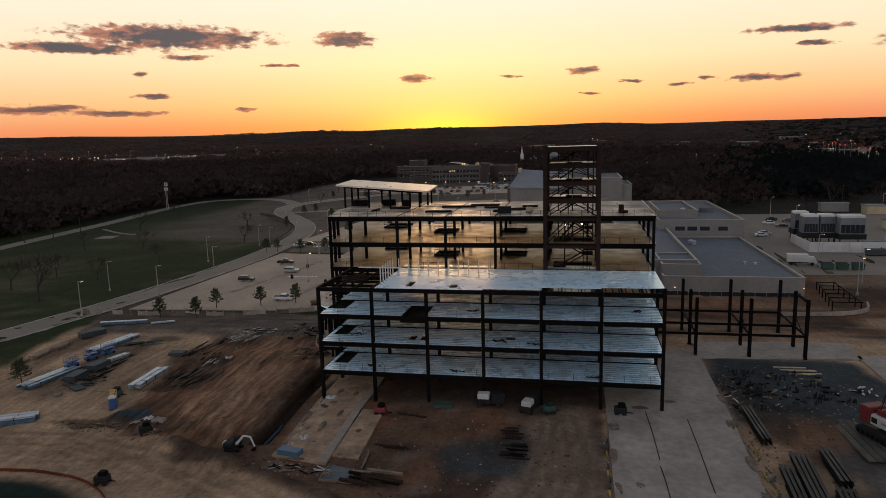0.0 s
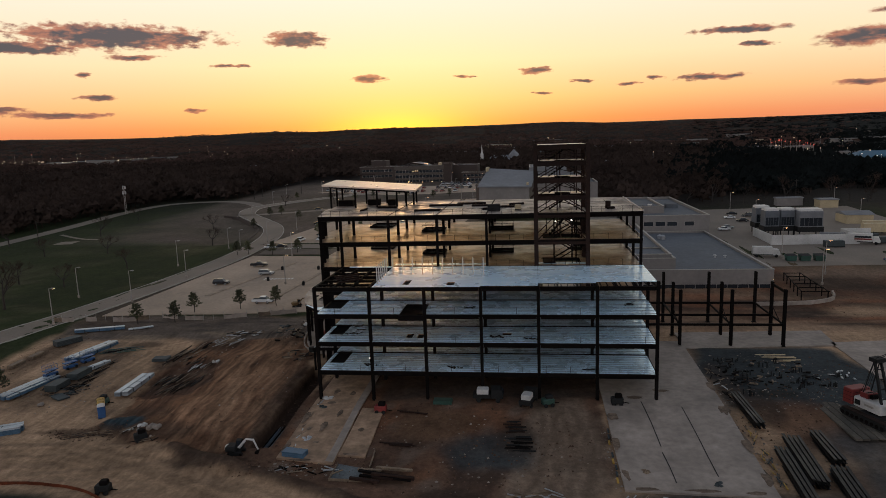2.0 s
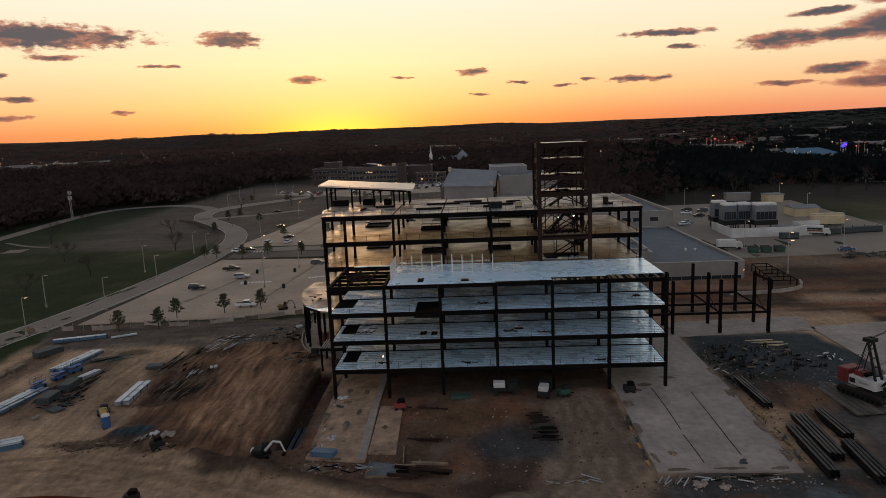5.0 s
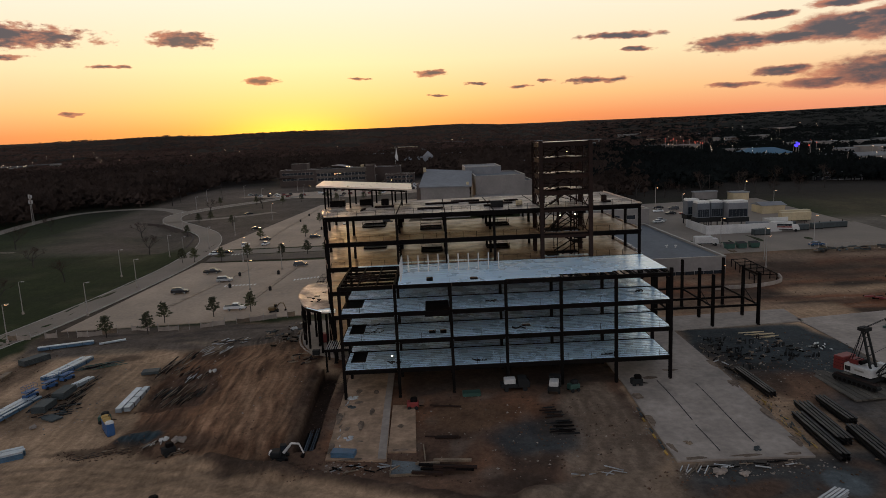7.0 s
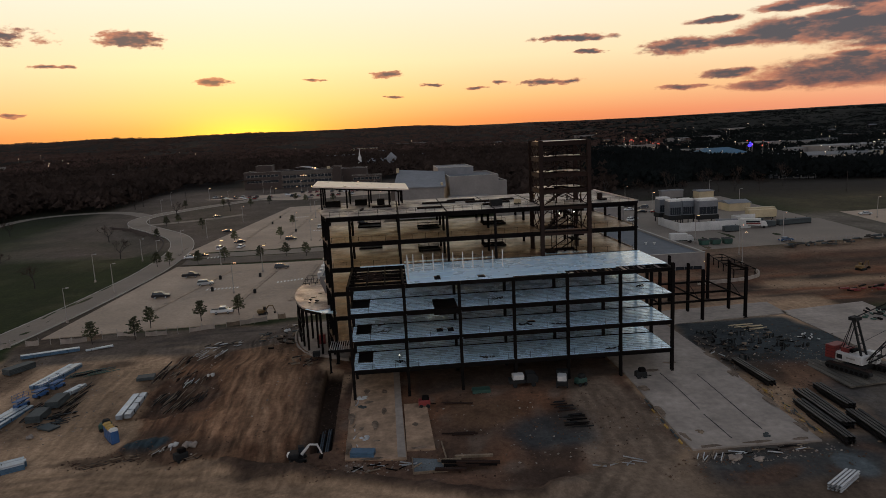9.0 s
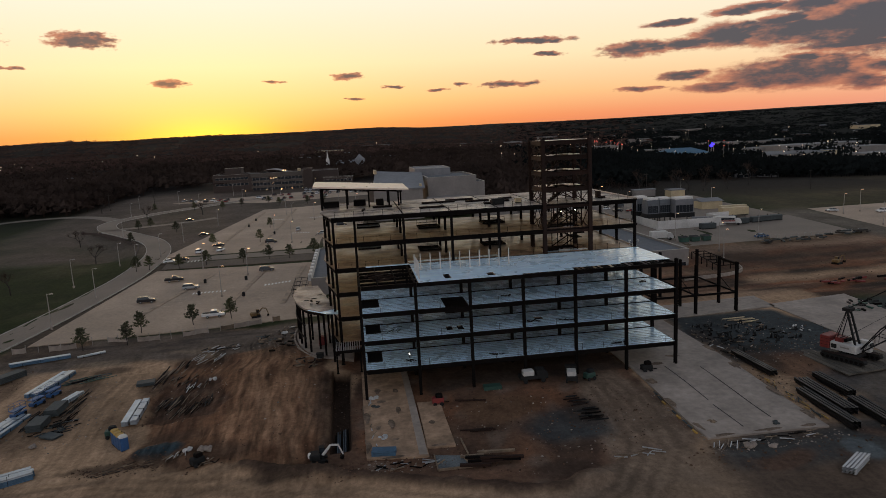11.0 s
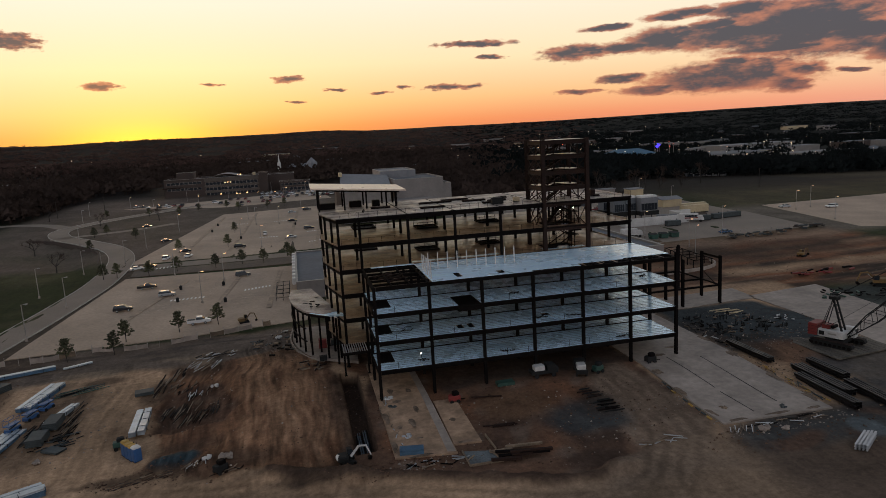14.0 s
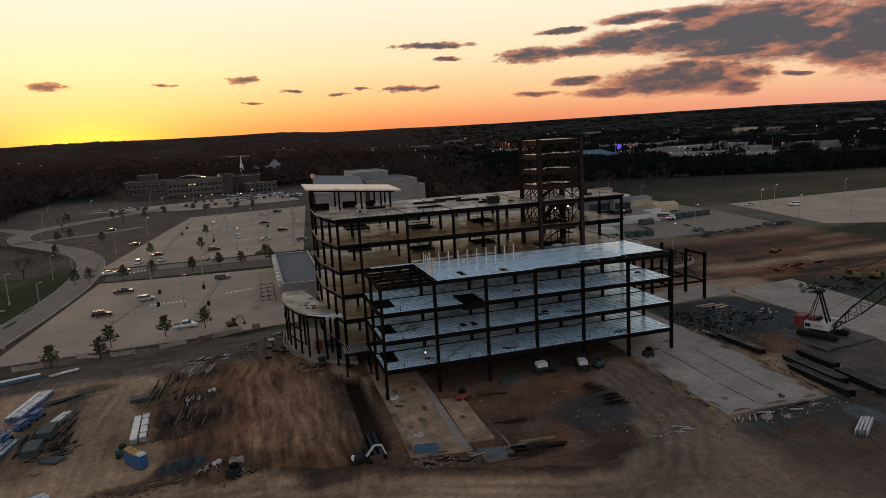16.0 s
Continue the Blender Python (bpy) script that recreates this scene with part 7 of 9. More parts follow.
def crate(x, y, w, d, h, turn, mat, label, category="crate", group="stores"):
    c = thing("crate", (0, 0, 0), label, category, group)
    for k in range(int(h / 0.3)):
        part("layer", Shape().box(-w / 2 + 0.02 * (k % 2), w / 2, -d / 2, d / 2 - 0.02 * (k % 2), 0.12 + k * 0.3, 0.12 + k * 0.3 + 0.27), mat, c)
    for q in (-0.35, 0, 0.35):
        part("skid", Shape().box(q * w - 0.08, q * w + 0.08, -d / 2, d / 2, 0, 0.12), TIMBER, c)
    c.matrix_basis = pose(x, y, gz(x, y), 0, 0, turn)
    return c


crate(-97.0, 107.9, 2.4, 4.2, 1.3, 2, TARP, "dark stacked crate under tarpaulin")
crate(-96.2, 113.2, 2.2, 4.6, 1.2, 0, TARP, "dark stacked crate of panels")
crate(-93.4, 103.8, 3.2, 2.0, 0.4, -30, TARP, "low pallet of dark panels in the yard")
crate(-83.4, 121.3, 3.2, 2.2, 0.7, 10, TARP, "low dark grey pallet of panels on soil")
crate(-40.2, 82.4, 3.4, 1.5, 0.9, -10, BLUESHEET, "blue wrapped pallet on the concrete pad")
crate(-112.0, 131.0, 5.5, 2.4, 1.4, 60, TARP, "dark covered stack by the road fence")
for i in range(3):
    crate(-114.8 + 0.6 * i, 113 + 5 * i, 1.2, 4.2, 0.6, 5, TIMBER, "dark timber stack along the yard fence")
crate(-21.0, 98.4, 3.0, 1.6, 0.6, 0, GREEN, "low dark pallet beside the building")

# blue scissor lifts
for x, y, turn in ((-102.4, 113.0, 70), (-101.0, 117.0, 65), (-99.6, 120.5, 68)):
    l = thing("scissor_lift", (0, 0, 0), "blue scissor lift with its platform lowered", "lift", "scissor lifts")
    part("base", Shape().chamfered(-1.3, 1.3, -0.6, 0.6, 0.25, 0.8, 0.08), BLUE, l)
    part("scissor", Shape().bar((-1.1, -0.4, 0.85), (1.1, -0.4, 1.25), 0.1, 0.1).bar((1.1, 0.4, 0.85), (-1.1, 0.4, 1.25), 0.1, 0.1), BLACK, l)
    part("platform", Shape().box(-1.3, 1.3, -0.6, 0.6, 1.25, 1.4), BLUE, l)
    s = Shape()
    for sx in (-1.25, 0, 1.25):
        for sy in (-0.57, 0.57):
            s.tube((sx, sy, 1.4), (sx, sy, 2.4), 0.03, n=6)
    for sy in (-0.57, 0.57):
        s.tube((-1.25, sy, 2.4), (1.25, sy, 2.4), 0.03, n=6).tube((-1.25, sy, 1.9), (1.25, sy, 1.9), 0.03, n=6)
    for sx in (-1.25, 1.25):
        s.tube((sx, -0.57, 2.4), (sx, 0.57, 2.4), 0.03, n=6)
    part("guard_rail", s, BLUE, l)
    for sx in (-0.9, 0.9):
        for sy in (-0.6, 0.6):
            part("wheel", Shape().tube((sx, sy - 0.1, 0.3), (sx, sy + 0.1, 0.3), 0.3, n=12), BLACK, l)
    l.matrix_basis = pose(x, y, gz(x, y), 0, 0, turn)

# portable toilets
for i in range(4):
    x, y = -79.6 - 0.7 * i, 96.0 + 0.98 * i
    p = thing("portable_toilet", (0, 0, 0), "blue portable toilet with a yellow roof", "toilet", "portable toilets")
    part("cabin", Shape().chamfered(-0.58, 0.58, -0.58, 0.58, 0.1, 2.1, 0.04), BLUE, p)
    part("roof", Shape().chamfered(-0.62, 0.62, -0.62, 0.62, 2.1, 2.4, 0.18), YELLOW if i else WHITE, p, "yellow domed roof" if i else "white domed roof")
    part("door", Shape().box(-0.42, 0.42, -0.605, -0.585, 0.15, 2.0), BLUE, p)
    part("vent_pipe", Shape().tube((0.4, 0.4, 2.3), (0.4, 0.4, 2.65), 0.05), BLACK, p)
    part("skid", Shape().box(-0.6, 0.6, -0.5, 0.5, 0, 0.1), BLACK, p)
    p.matrix_basis = pose(x, y, gz(x, y), 0, 0, 35)


# loose lengths of timber and pipe
def litter(name, x, y, rx, ry, n, length, thick, mats, label, turn=0.0, spread=40, kind="", seed=1, z0=0.0):
    """A loose heap of straight pieces, each a part."""
    rnd = random.Random(seed)
    t = thing(name, (x, y, gz(x, y)), label, "debris", kind=kind)
    for i in range(n):
        a, b = x + rnd.uniform(-rx, rx), y + rnd.uniform(-ry, ry)
        l = length * rnd.uniform(0.5, 1.1)
        q = radians(turn + rnd.uniform(-spread, spread))
        d = Vector((math.cos(q), math.sin(q), rnd.uniform(-0.02, 0.05))) * l / 2
        c = Vector((a, b, (gz(x, y) if z0 else gz(a, b)) + thick * rnd.uniform(0.6, 2.2) + z0))
        part("length", Shape().bar(c - d, c + d, thick, thick * rnd.uniform(0.5, 1.0)), rnd.choice(mats), t)
    return t


litter("timber_heap", -73.4, 108.5, 2.8, 1.6, 24, 4.0, 0.11, [TIMBER, STEEL, STEEL], "loose dark timber and pipe lengths on soil", 80, 7, seed=3)
litter("pipe_heap", -73.5, 119.3, 2.2, 1.4, 21, 2.6, 0.12, [STEEL, TIMBER, GALV], "heap of short pale pipes and boards", 88, 12, seed=4)
litter("timber_heap", -74.0, 132.8, 3.2, 2.4, 24, 4.5, 0.12, [TIMBER, TIMBER, GALV], "scattered boards at the edge of the slope", 72, 14, seed=5)
litter("timber_heap", -80.6, 123.6, 1.2, 2.6, 13, 6.5, 0.18, [STEEL, RUST, TIMBER], "dark boards leaning by a tool skip", 86, 4, seed=6)
litter("timber_heap", -95.6, 127.0, 3.2, 1.6, 18, 5.0, 0.15, [TARP, GREEN, STEEL], "dark green pipe lengths lying together", 25, 4, seed=7)
litter("timber_heap", -93.0, 111.5, 1.4, 3.0, 21, 5.0, 0.1, [TIMBER, STEEL, STEEL], "loose boards and rods between stores", 86, 5, seed=8)
litter("timber_heap", -75.5, 112.2, 3.4, 1.6, 27, 4.6, 0.12, [BLACK, STEEL, TIMBER], "dark heap of beams and boards on turned soil", 82, 5, seed=51)
litter("timber_heap", -70.8, 110.2, 1.6, 1.4, 21, 3.0, 0.12, [BLACK, RUST, STEEL], "dark scrap lengths beside a boards heap", 86, 16, seed=52)
litter("timber_heap", -76.5, 122.0, 2.6, 1.2, 21, 2.2, 0.13, [BLACK, TIMBER, STEEL], "broken dark boards beside short pipes", 80, 20, seed=53)
litter("timber_heap", -78.6, 128.0, 1.2, 3.0, 18, 3.4, 0.15, [STEEL, TIMBER], "dark planks stacked loosely on soil", 86, 6, seed=54)
litter("timber_heap", -72.0, 137.0, 4.0, 1.4, 27, 2.0, 0.17, [BLACK, TIMBER, GALV], "mixed scrap at the top of the slope", 40, 28, seed=55)
litter("timber_heap", -98.5, 111.5, 1.2, 4.0, 27, 3.8, 0.12, [BLACK, STEEL, STEEL, TARP], "dark rods and frames among stores", 84, 5, seed=56)
litter("timber_heap", -93.8, 116.5, 1.0, 3.6, 21, 4.2, 0.12, [STEEL, TIMBER, BLACK], "dark channels lying between bundles", 84, 4, seed=57)
litter("timber_heap", -92.6, 107.0, 2.0, 2.2, 30, 1.4, 0.17, [BLACK, TARP, STEEL], "heap of small dark fittings in the yard", 20, 32, seed=58)
litter("timber_heap", -61.0, 139.5, 4.0, 2.4, 22, 1.5, 0.3, [BLACK, TARP, TIMBER], "dark debris near the lobby corner", 20, 80, seed=59)
litter("timber_heap", -52.5, 119.0, 2.4, 3.0, 18, 1.8, 0.22, [BLACK, RUST, TIMBER], "dark scrap below the lobby deck", 60, 70, seed=60)
litter("steel_offcuts", -51.6, 132.0, 1.6, 5.0, 10, 0.9, 0.18, [BLACK, STEEL], "small dark offcuts strewn on a low pale roof", 20, 80, seed=61, z0=9.1 - gz(-51.6, 132.0))
litter("timber_heap", -95.0, 105.6, 3.0, 1.6, 18, 1.6, 0.15, [TARP, STEEL, STEEL], "dark site clutter beside crates", 0, 36, seed=9)
litter("timber_heap", -25.3, 78.2, 3.2, 0.3, 4, 6.0, 0.35, [TIMBER, RUST], "long dark timber baulks on soil", -8, 4, seed=10)
litter("timber_heap", -25.5, 75.9, 3.2, 0.6, 7, 6.5, 0.4, [RUST, STEEL], "long dark timber baulks in a trench", -8, 4, seed=11)
litter("timber_heap", -25.4, 94.8, 0.5, 0.2, 3, 5.6, 0.22, [RUST], "rusty form boards laid end to end", -10, 3, seed=12)
litter("timber_heap", -25.8, 85.5, 0.5, 0.2, 3, 5.8, 0.25, [RUST], "rusty form boards on bare soil", -10, 3, seed=13)
litter("reinforcing_bars", -9.2, 90.6, 0.6, 1.6, 10, 3.0, 0.16, [BLACK, RUST], "dark bundles of reinforcing bars on gravel", 0, 4, seed=14)
litter("reinforcing_bars", -8.6, 86.2, 0.9, 1.8, 14, 3.4, 0.18, [BLACK, STEEL], "dark bundles of reinforcing bars in rows", 0, 5, seed=15)
litter("timber_heap", -5.5, 73.5, 3.5, 0.8, 10, 2.5, 0.14, [TIMBER, GALV], "scattered boards on the haul road's edge", 5, 40, seed=16)
litter("timber_heap", 6.0, 72.8, 1.6, 0.8, 12, 2.2, 0.12, [TIMBER, GALV], "splayed pale stakes by the slab corner", 60, 20, seed=17)
litter("timber_heap", 14, 73.0, 6.0, 0.9, 18, 2.2, 0.13, [TIMBER, GALV, STEEL], "form boards and rods along the slab edge", 0, 30, seed=18)
litter("timber_heap", 23.6, 84, 0.5, 8.0, 26, 1.8, 0.14, [TIMBER, YELLOW, TARP], "form boards and tape along the slab edge", 80, 35, seed=19)
litter("timber_heap", 24.2, 108, 0.8, 8.0, 22, 1.6, 0.15, [TIMBER, STEEL, GALV], "loose boards between slab and gravel", 80, 50, seed=20)
litter("timber_heap", -70.4, 90.3, 1.6, 0.9, 18, 1.5, 0.13, [GALV, STEEL, TIMBER], "pale offcuts and boards in a low heap", 80, 24, seed=21)
litter("timber_heap", -65.5, 86.4, 2.0, 0.6, 10, 1.8, 0.12, [TIMBER, STEEL], "dark twigs and stakes on soil", 10, 60, seed=22)
litter("timber_heap", -78.5, 89.5, 4.5, 1.0, 33, 1.3, 0.08, [TIMBER, RUST, BARK], "broken boards along a soil bank", 25, 12, seed=23)
litter("timber_heap", -41.5, 92, 0.4, 8.0, 18, 2.0, 0.15, [TIMBER, GALV, STEEL], "form boards along the pad edge", 85, 25, seed=24)
litter("timber_heap", -37, 78.6, 4.5, 0.8, 16, 2.2, 0.14, [TIMBER, GALV, STEEL], "boards and rods along the pad's front edge", 0, 45, seed=25)
litter("timber_heap", -58, 146, 3.0, 2.0, 16, 2.2, 0.25, [TIMBER, WHITE, STEEL], "mixed site debris by the lobby", 20, 80, seed=26)
litter("timber_heap", -58, 132, 2.4, 5.0, 12, 1.2, 0.4, [TARP, STEEL], "dark soil lumps and scrap near the lobby", 20, 80, seed=27)
litter("steel_offcuts", 33, 112, 7.5, 6.5, 70, 0.9, 0.24, [BLACK, BLACK, STEEL, STEEL, TIMBER], "many short dark steel clips strewn on gravel", 0, 90, seed=28)
litter("steel_offcuts", 27.5, 113, 1.6, 5.5, 26, 1.2, 0.3, [BLACK, STEEL], "pile of dark anchor parts on gravel", 45, 60, seed=29)
litter("timber_pallets", 37.5, 119.5, 1.8, 2.2, 12, 3.6, 0.2, [TIMBER, CREAM], "stacked pale pallet boards on gravel", 2, 4, seed=30)
litter("timber_heap", 42.5, 111.5, 4, 2, 16, 1.0, 0.25, [BLACK, GALV], "small dark fittings near the slab", 20, 80, seed=31)
litter("timber_heap", 104, 197, 12, 2.0, 40, 2.4, 0.5, [TARP, TIMBER, BARK], "long dark heap of uprooted brush and boards", 10, 60, seed=32)
litter("timber_heap", 128, 202, 8, 1.5, 18, 2.4, 0.6, [TARP, BARK], "dark heap of rubble by the yard", 5, 50, seed=33)
litter("timber_heap", 68, 122, 6, 4, 26, 1.6, 0.4, [BLACK, STEEL, GREEN], "dark clutter on gravel near machines", 20, 80, seed=34)
litter("timber_heap", 79, 118, 5, 4, 20, 1.8, 0.4, [BLACK, STEEL], "dark equipment clutter on soil", 20, 80, seed=35)
litter("red_barrier", 83, 142.5, 9, 1.2, 22, 2.2, 0.5, [RED, RED, STEEL], "sagging red safety barrier round a pit", 5, 20, seed=36)
litter("deck_clutter", -36.5, 106.0, 2.2, 2.6, 10, 1.8, 0.1, [STEEL, BLACK], "dark offcuts lying on the lowest deck", 20, 60, seed=37, z0=0)
for n, (x, y, z) in enumerate(((-33.5, 102.5, 4.05), (-19, 101.6, 4.05), (-16.5, 104, 13.7), (-6.5, 102, 9.0), (3.0, 102, 4.05), (-12, 103, 9.0), (9, 106, 13.7))):
    rnd = random.Random(40 + n)
    t = thing("deck_clutter", (x, y, z), "small dark heap of fittings on the deck", "debris", "deck clutter")
    for i in range(7):
        c = Vector((x + rnd.uniform(-0.9, 0.9), y + rnd.uniform(-0.4, 0.4), z + 0.1))
        part("length", Shape().bar(c, c + Vector((rnd.uniform(-0.8, 0.8), rnd.uniform(-0.3, 0.3), rnd.uniform(0, 0.25))), 0.14, 0.16), BLACK, t)
bpy.data.objects["deck_clutter"].location.z = 4.05
for ch in bpy.data.objects["deck_clutter"].children:
    ch.location.z += 4.05 - gz(-36.5, 106.0)

# reinforcement and pipes lying in the trench
PIPE = material("blue_grey_pipe", (0.06, 0.075, 0.09), 0.6, grain=3, vary=0.2, bump=0.0, spread=0.3)
pipes = thing("trench_pipes", (-46.3, 90, gz(-46.2, 90)), "bundle of blue-grey pipes lying in a trench", "pipes")
for i in range(7):
    part("pipe", Shape().tube((-47.2 + 0.3 * i, 85.2, gz(-46.2, 88) + 0.15), (-47.2 + 0.3 * i, 94.6, gz(-46.2, 92) + 0.15), 0.12, n=8), PIPE if i % 3 else STEEL, pipes)
# timber kerb round the gravel bed, and joints cut in the long slab
for a, b in (((-33.3, 76.1), (-28.7, 75.9)), ((-33.3, 76.1), (-33.3, 80.4)), ((-28.7, 75.9), (-29.6, 79.3)), ((-28.6, 79.5), (-28.9, 84.0))):
    solid("form_board", Shape().bar((*a, gz(*a) + 0.18), (*b, gz(*b) + 0.18), 0.15, 0.35), TIMBER, "pale timber form board on edge", "form board", "form boards")
for x0, y0, x1, y1 in ((10.2, 99.5, 10.8, 85.9), (10.7, 84.4, 11.0, 76.8), (16.0, 97.7, 16.4, 78.5)):
    solid("joint_strip", ribbon([(x0, y0), ((x0 + x1) / 2 + 0.1, (y0 + y1) / 2), (x1, y1)], -0.06, 0.06, 0.17), BLACK, "dark open joint along the concrete slab", "joint", "slab joints", "structure")
# machines below the building
for x, y, turn, mat in ((-13.5, 99.2, 0, WHITE), (-7.2, 98.4, 75, WHITE)):
    t = thing("site_truck", (0, 0, 0), "small site truck with a white cab", "truck", "site trucks")
    part("cab", side_prism([(0.3, 0.7), (2.2, 0.7), (2.25, 1.4), (1.7, 2.2), (0.3, 2.25)], 1.9), BLACK, t)
    part("windscreen", side_prism([(1.75, 2.1), (2.26, 1.45), (2.3, 1.5), (1.82, 2.15)], 1.7), DARKGLASS, t)
    part("bed", Shape().box(-2.6, 0.2, -0.95, 0.95, 0.7, 1.3), BLACK, t)
    part("load", Shape().chamfered(-2.0, -0.1, -0.75, 0.75, 1.3, 2.1, 0.1), mat, t)
    for sx in (-1.7, 1.4):
        for sy in (-0.85, 0.85):
            part("wheel", Shape().tube((sx, sy - 0.12, 0.4), (sx, sy + 0.12, 0.4), 0.4, n=12), BLACK, t)
    t.matrix_basis = pose(x, y, gz(x, y), 0, 0, turn)
for x, y, turn, m1, m2, label in ((-4.2, 97.6, 20, GREEN, BLACK, "dark green compressor on wheels"), (-30.6, 95.6, 0, RED, STEEL, "small red wheeled work platform"), (-83.2, 101.6, 10, GREEN, BLACK, "dark towed generator in the yard"),
                                 (-66.6, 86.8, 40, BLACK, STEEL, "small dark machine on soil"), (-63.3, 72.8, 10, BLACK, STEEL, "dark utility cart on the haul road"), (6.5, 98.5, 0, BLACK, STEEL, "small dark compactor on concrete")):
    k = 1.9 if x > 80 and y < 130 else 1.0
    t = thing("site_machine", (0, 0, 0), label, "machine", "small machines")
    part("body", Shape().chamfered(-1.0 * k, 0.9 * k, -0.6 * k, 0.6 * k, 0.45 * k, 1.3 * k, 0.12), m1, t)
    part("hood", Shape().chamfered(-0.4 * k, 0.7 * k, -0.5 * k, 0.5 * k, 1.3 * k, 1.9 * k, 0.15), m2, t)
    part("tow_bar", Shape().bar((0.9 * k, 0, 0.5 * k), (1.8 * k, 0, 0.35 * k), 0.1, 0.1), STEEL, t)
    for sy in (-0.65, 0.65):
        for sx in (-0.6, 0.5):
            part("wheel", Shape().tube((sx * k, sy * k - 0.1, 0.32 * k), (sx * k, sy * k + 0.1, 0.32 * k), 0.32 * k, n=12), BLACK, t)
    t.matrix_basis = pose(x, y, gz(x, y), 0, 0, turn)
# pale wrapped heaps and sacks
for n, (x, y, r, mat, label) in enumerate(((-41.0, 100.6, 0.9, WHITE, "white crumpled sheeting on the concrete pad"), (-40.8, 97.2, 0.8, TARP, "dark coiled hose on the concrete pad"), (-69.0, 91.2, 0.9, WHITE, "white crumpled sacks on soil"),
                                           (-66.2, 89.9, 1.1, CONCRETE, "pale heap of sacks under a sheet"), (-94.9, 100.6, 0.8, CONCRETE, "pale wrapped bundle in the yard"), (9.0, 71.5, 1.0, CONCRETE, "white crumpled sheeting beside the slab"),
                                           (11.5, 70.6, 0.8, CONCRETE, "white torn sheeting on soil"), (-70.9, 120.4, 0.8, WHITE, "pale sacks beside pipes"), (16.0, 76.6, 0.8, TARP, "dark coil on the slab edge"),
                                           (8.0, 79.5, 0.7, TIMBER, "small heap of soil on the slab"), (-59.5, 143.5, 0.9, WHITE, "white sacks near the lobby"), (-40.2, 87.0, 0.8, GALV, "pale coiled rods on the pad"))):
    t = thing("sheeted_heap", (x, y, gz(x, y)), label, "heap", "small heaps")
    for i in range(5):
        rr = random.Random(100 + n * 7 + i)
        part("lump", Shape().blob((x + rr.uniform(-0.6, 0.6) * r, y + rr.uniform(-0.6, 0.6) * r, gz(x, y) + 0.12 + 0.12 * r), r * rr.uniform(0.3, 0.6), r * rr.uniform(0.3, 0.6), r * rr.uniform(0.2, 0.42), 8, 5, 0.3, n * 9 + i), mat, t)
# yellow barrier along the slab's west edge
for i in range(9):
    x, y = 4.0 + 0.1 * (i % 3), 77 + 1.6 * i
    if i in (5,):
        continue
    s = Shape()
    s.box(x - 0.12, x + 0.12, y, y + 1.1, gz(x, y), gz(x, y) + 0.2)
    solid("edge_barrier", s, YELLOW if i in (0, 3, 6) else TARP, "low yellow and dark plastic edge barrier", "barrier", "edge barriers")
# roof clutter on the rear block
for n, (x, y, l, q) in enumerate(((-36, 131, 4, 0), (-26.5, 124, 5, 4), (-24, 133, 7, 0), (-16, 131, 5, 0), (-14.2, 125, 3.5, 20), (-11.8, 128, 4, 5), (-9.5, 133, 3, 10), (-19, 136, 6, 0), (8, 122, 1.6, 30), (-40, 127, 3, 80))):
    t = thing("roof_materials", (x, y, REAR[2]), "low stack of dark boards and rails on the roof", "materials", "roof materials")
    d = Vector((math.cos(radians(q)), math.sin(radians(q)), 0))
    for k in range(4):
        o = Vector((x, y + 0.3 * k, REAR[2] + 0.12 + 0.12 * (k % 2)))
        part("length", Shape().bar(o - d * l / 2, o + d * l / 2, 0.22, 0.2), RUST if k % 2 else STEEL, t)
for x, y, w, h, mat, label in ((-13.5, 122.6, 2.4, 1.1, BLACK, "dark wheeled tool box on the roof"), (-9.0, 124.0, 1.2, 0.8, CREAM, "cream material crate on the roof"), (7.6, 123.5, 0.9, 1.2, RUST, "rusty drum stand on the roof")):
    t = thing("tool_box", (x, y, REAR[2]), label, "box", "roof boxes")
    part("body", Shape().chamfered(x - w / 2, x + w / 2, y - 0.5, y + 0.5, REAR[2] + 0.15, REAR[2] + 0.15 + h, 0.06), mat, t)
    part("handle", Shape().tube((x - w / 2, y, REAR[2] + h), (x - w / 2 - 0.4, y, REAR[2] + h + 0.4), 0.04), STEEL, t)
    for sy in (-0.45, 0.3):
        part("skid", Shape().box(x - w / 2, x + w / 2, y + sy, y + sy + 0.15, REAR[2], REAR[2] + 0.15), BLACK, t)
# scaffold by the low building
sc = thing("scaffold", (-58, 188, 0), "dark tube scaffold beside a low building", "scaffold")
for i in range(4):
    for j in range(3):
        x, y = -60.5 + 1.8 * j, 178 + 5 * i
        part("standard", Shape().tube((x, y, gz(x, y)), (x, y, gz(x, y) + 2.3), 0.05, n=6), BLACK, sc)
        if j < 2:
            part("ledger", Shape().tube((x, y, gz(x, y) + 2.2), (x + 1.8, y, gz(x, y) + 2.2), 0.07, n=6).tube((x, y, gz(x, y) + 1.1), (x + 1.8, y, gz(x, y) + 1.1), 0.07, n=6), BLACK, sc)
        if i < 3:
            part("ledger", Shape().tube((x, y, gz(x, y) + 2.2), (x, y + 5, gz(x, y) + 2.2), 0.07, n=6), BLACK, sc)
# work lights burning on the frame
WORKLAMP = lit("work_lamp", (1.0, 0.85, 0.7), 4.0)
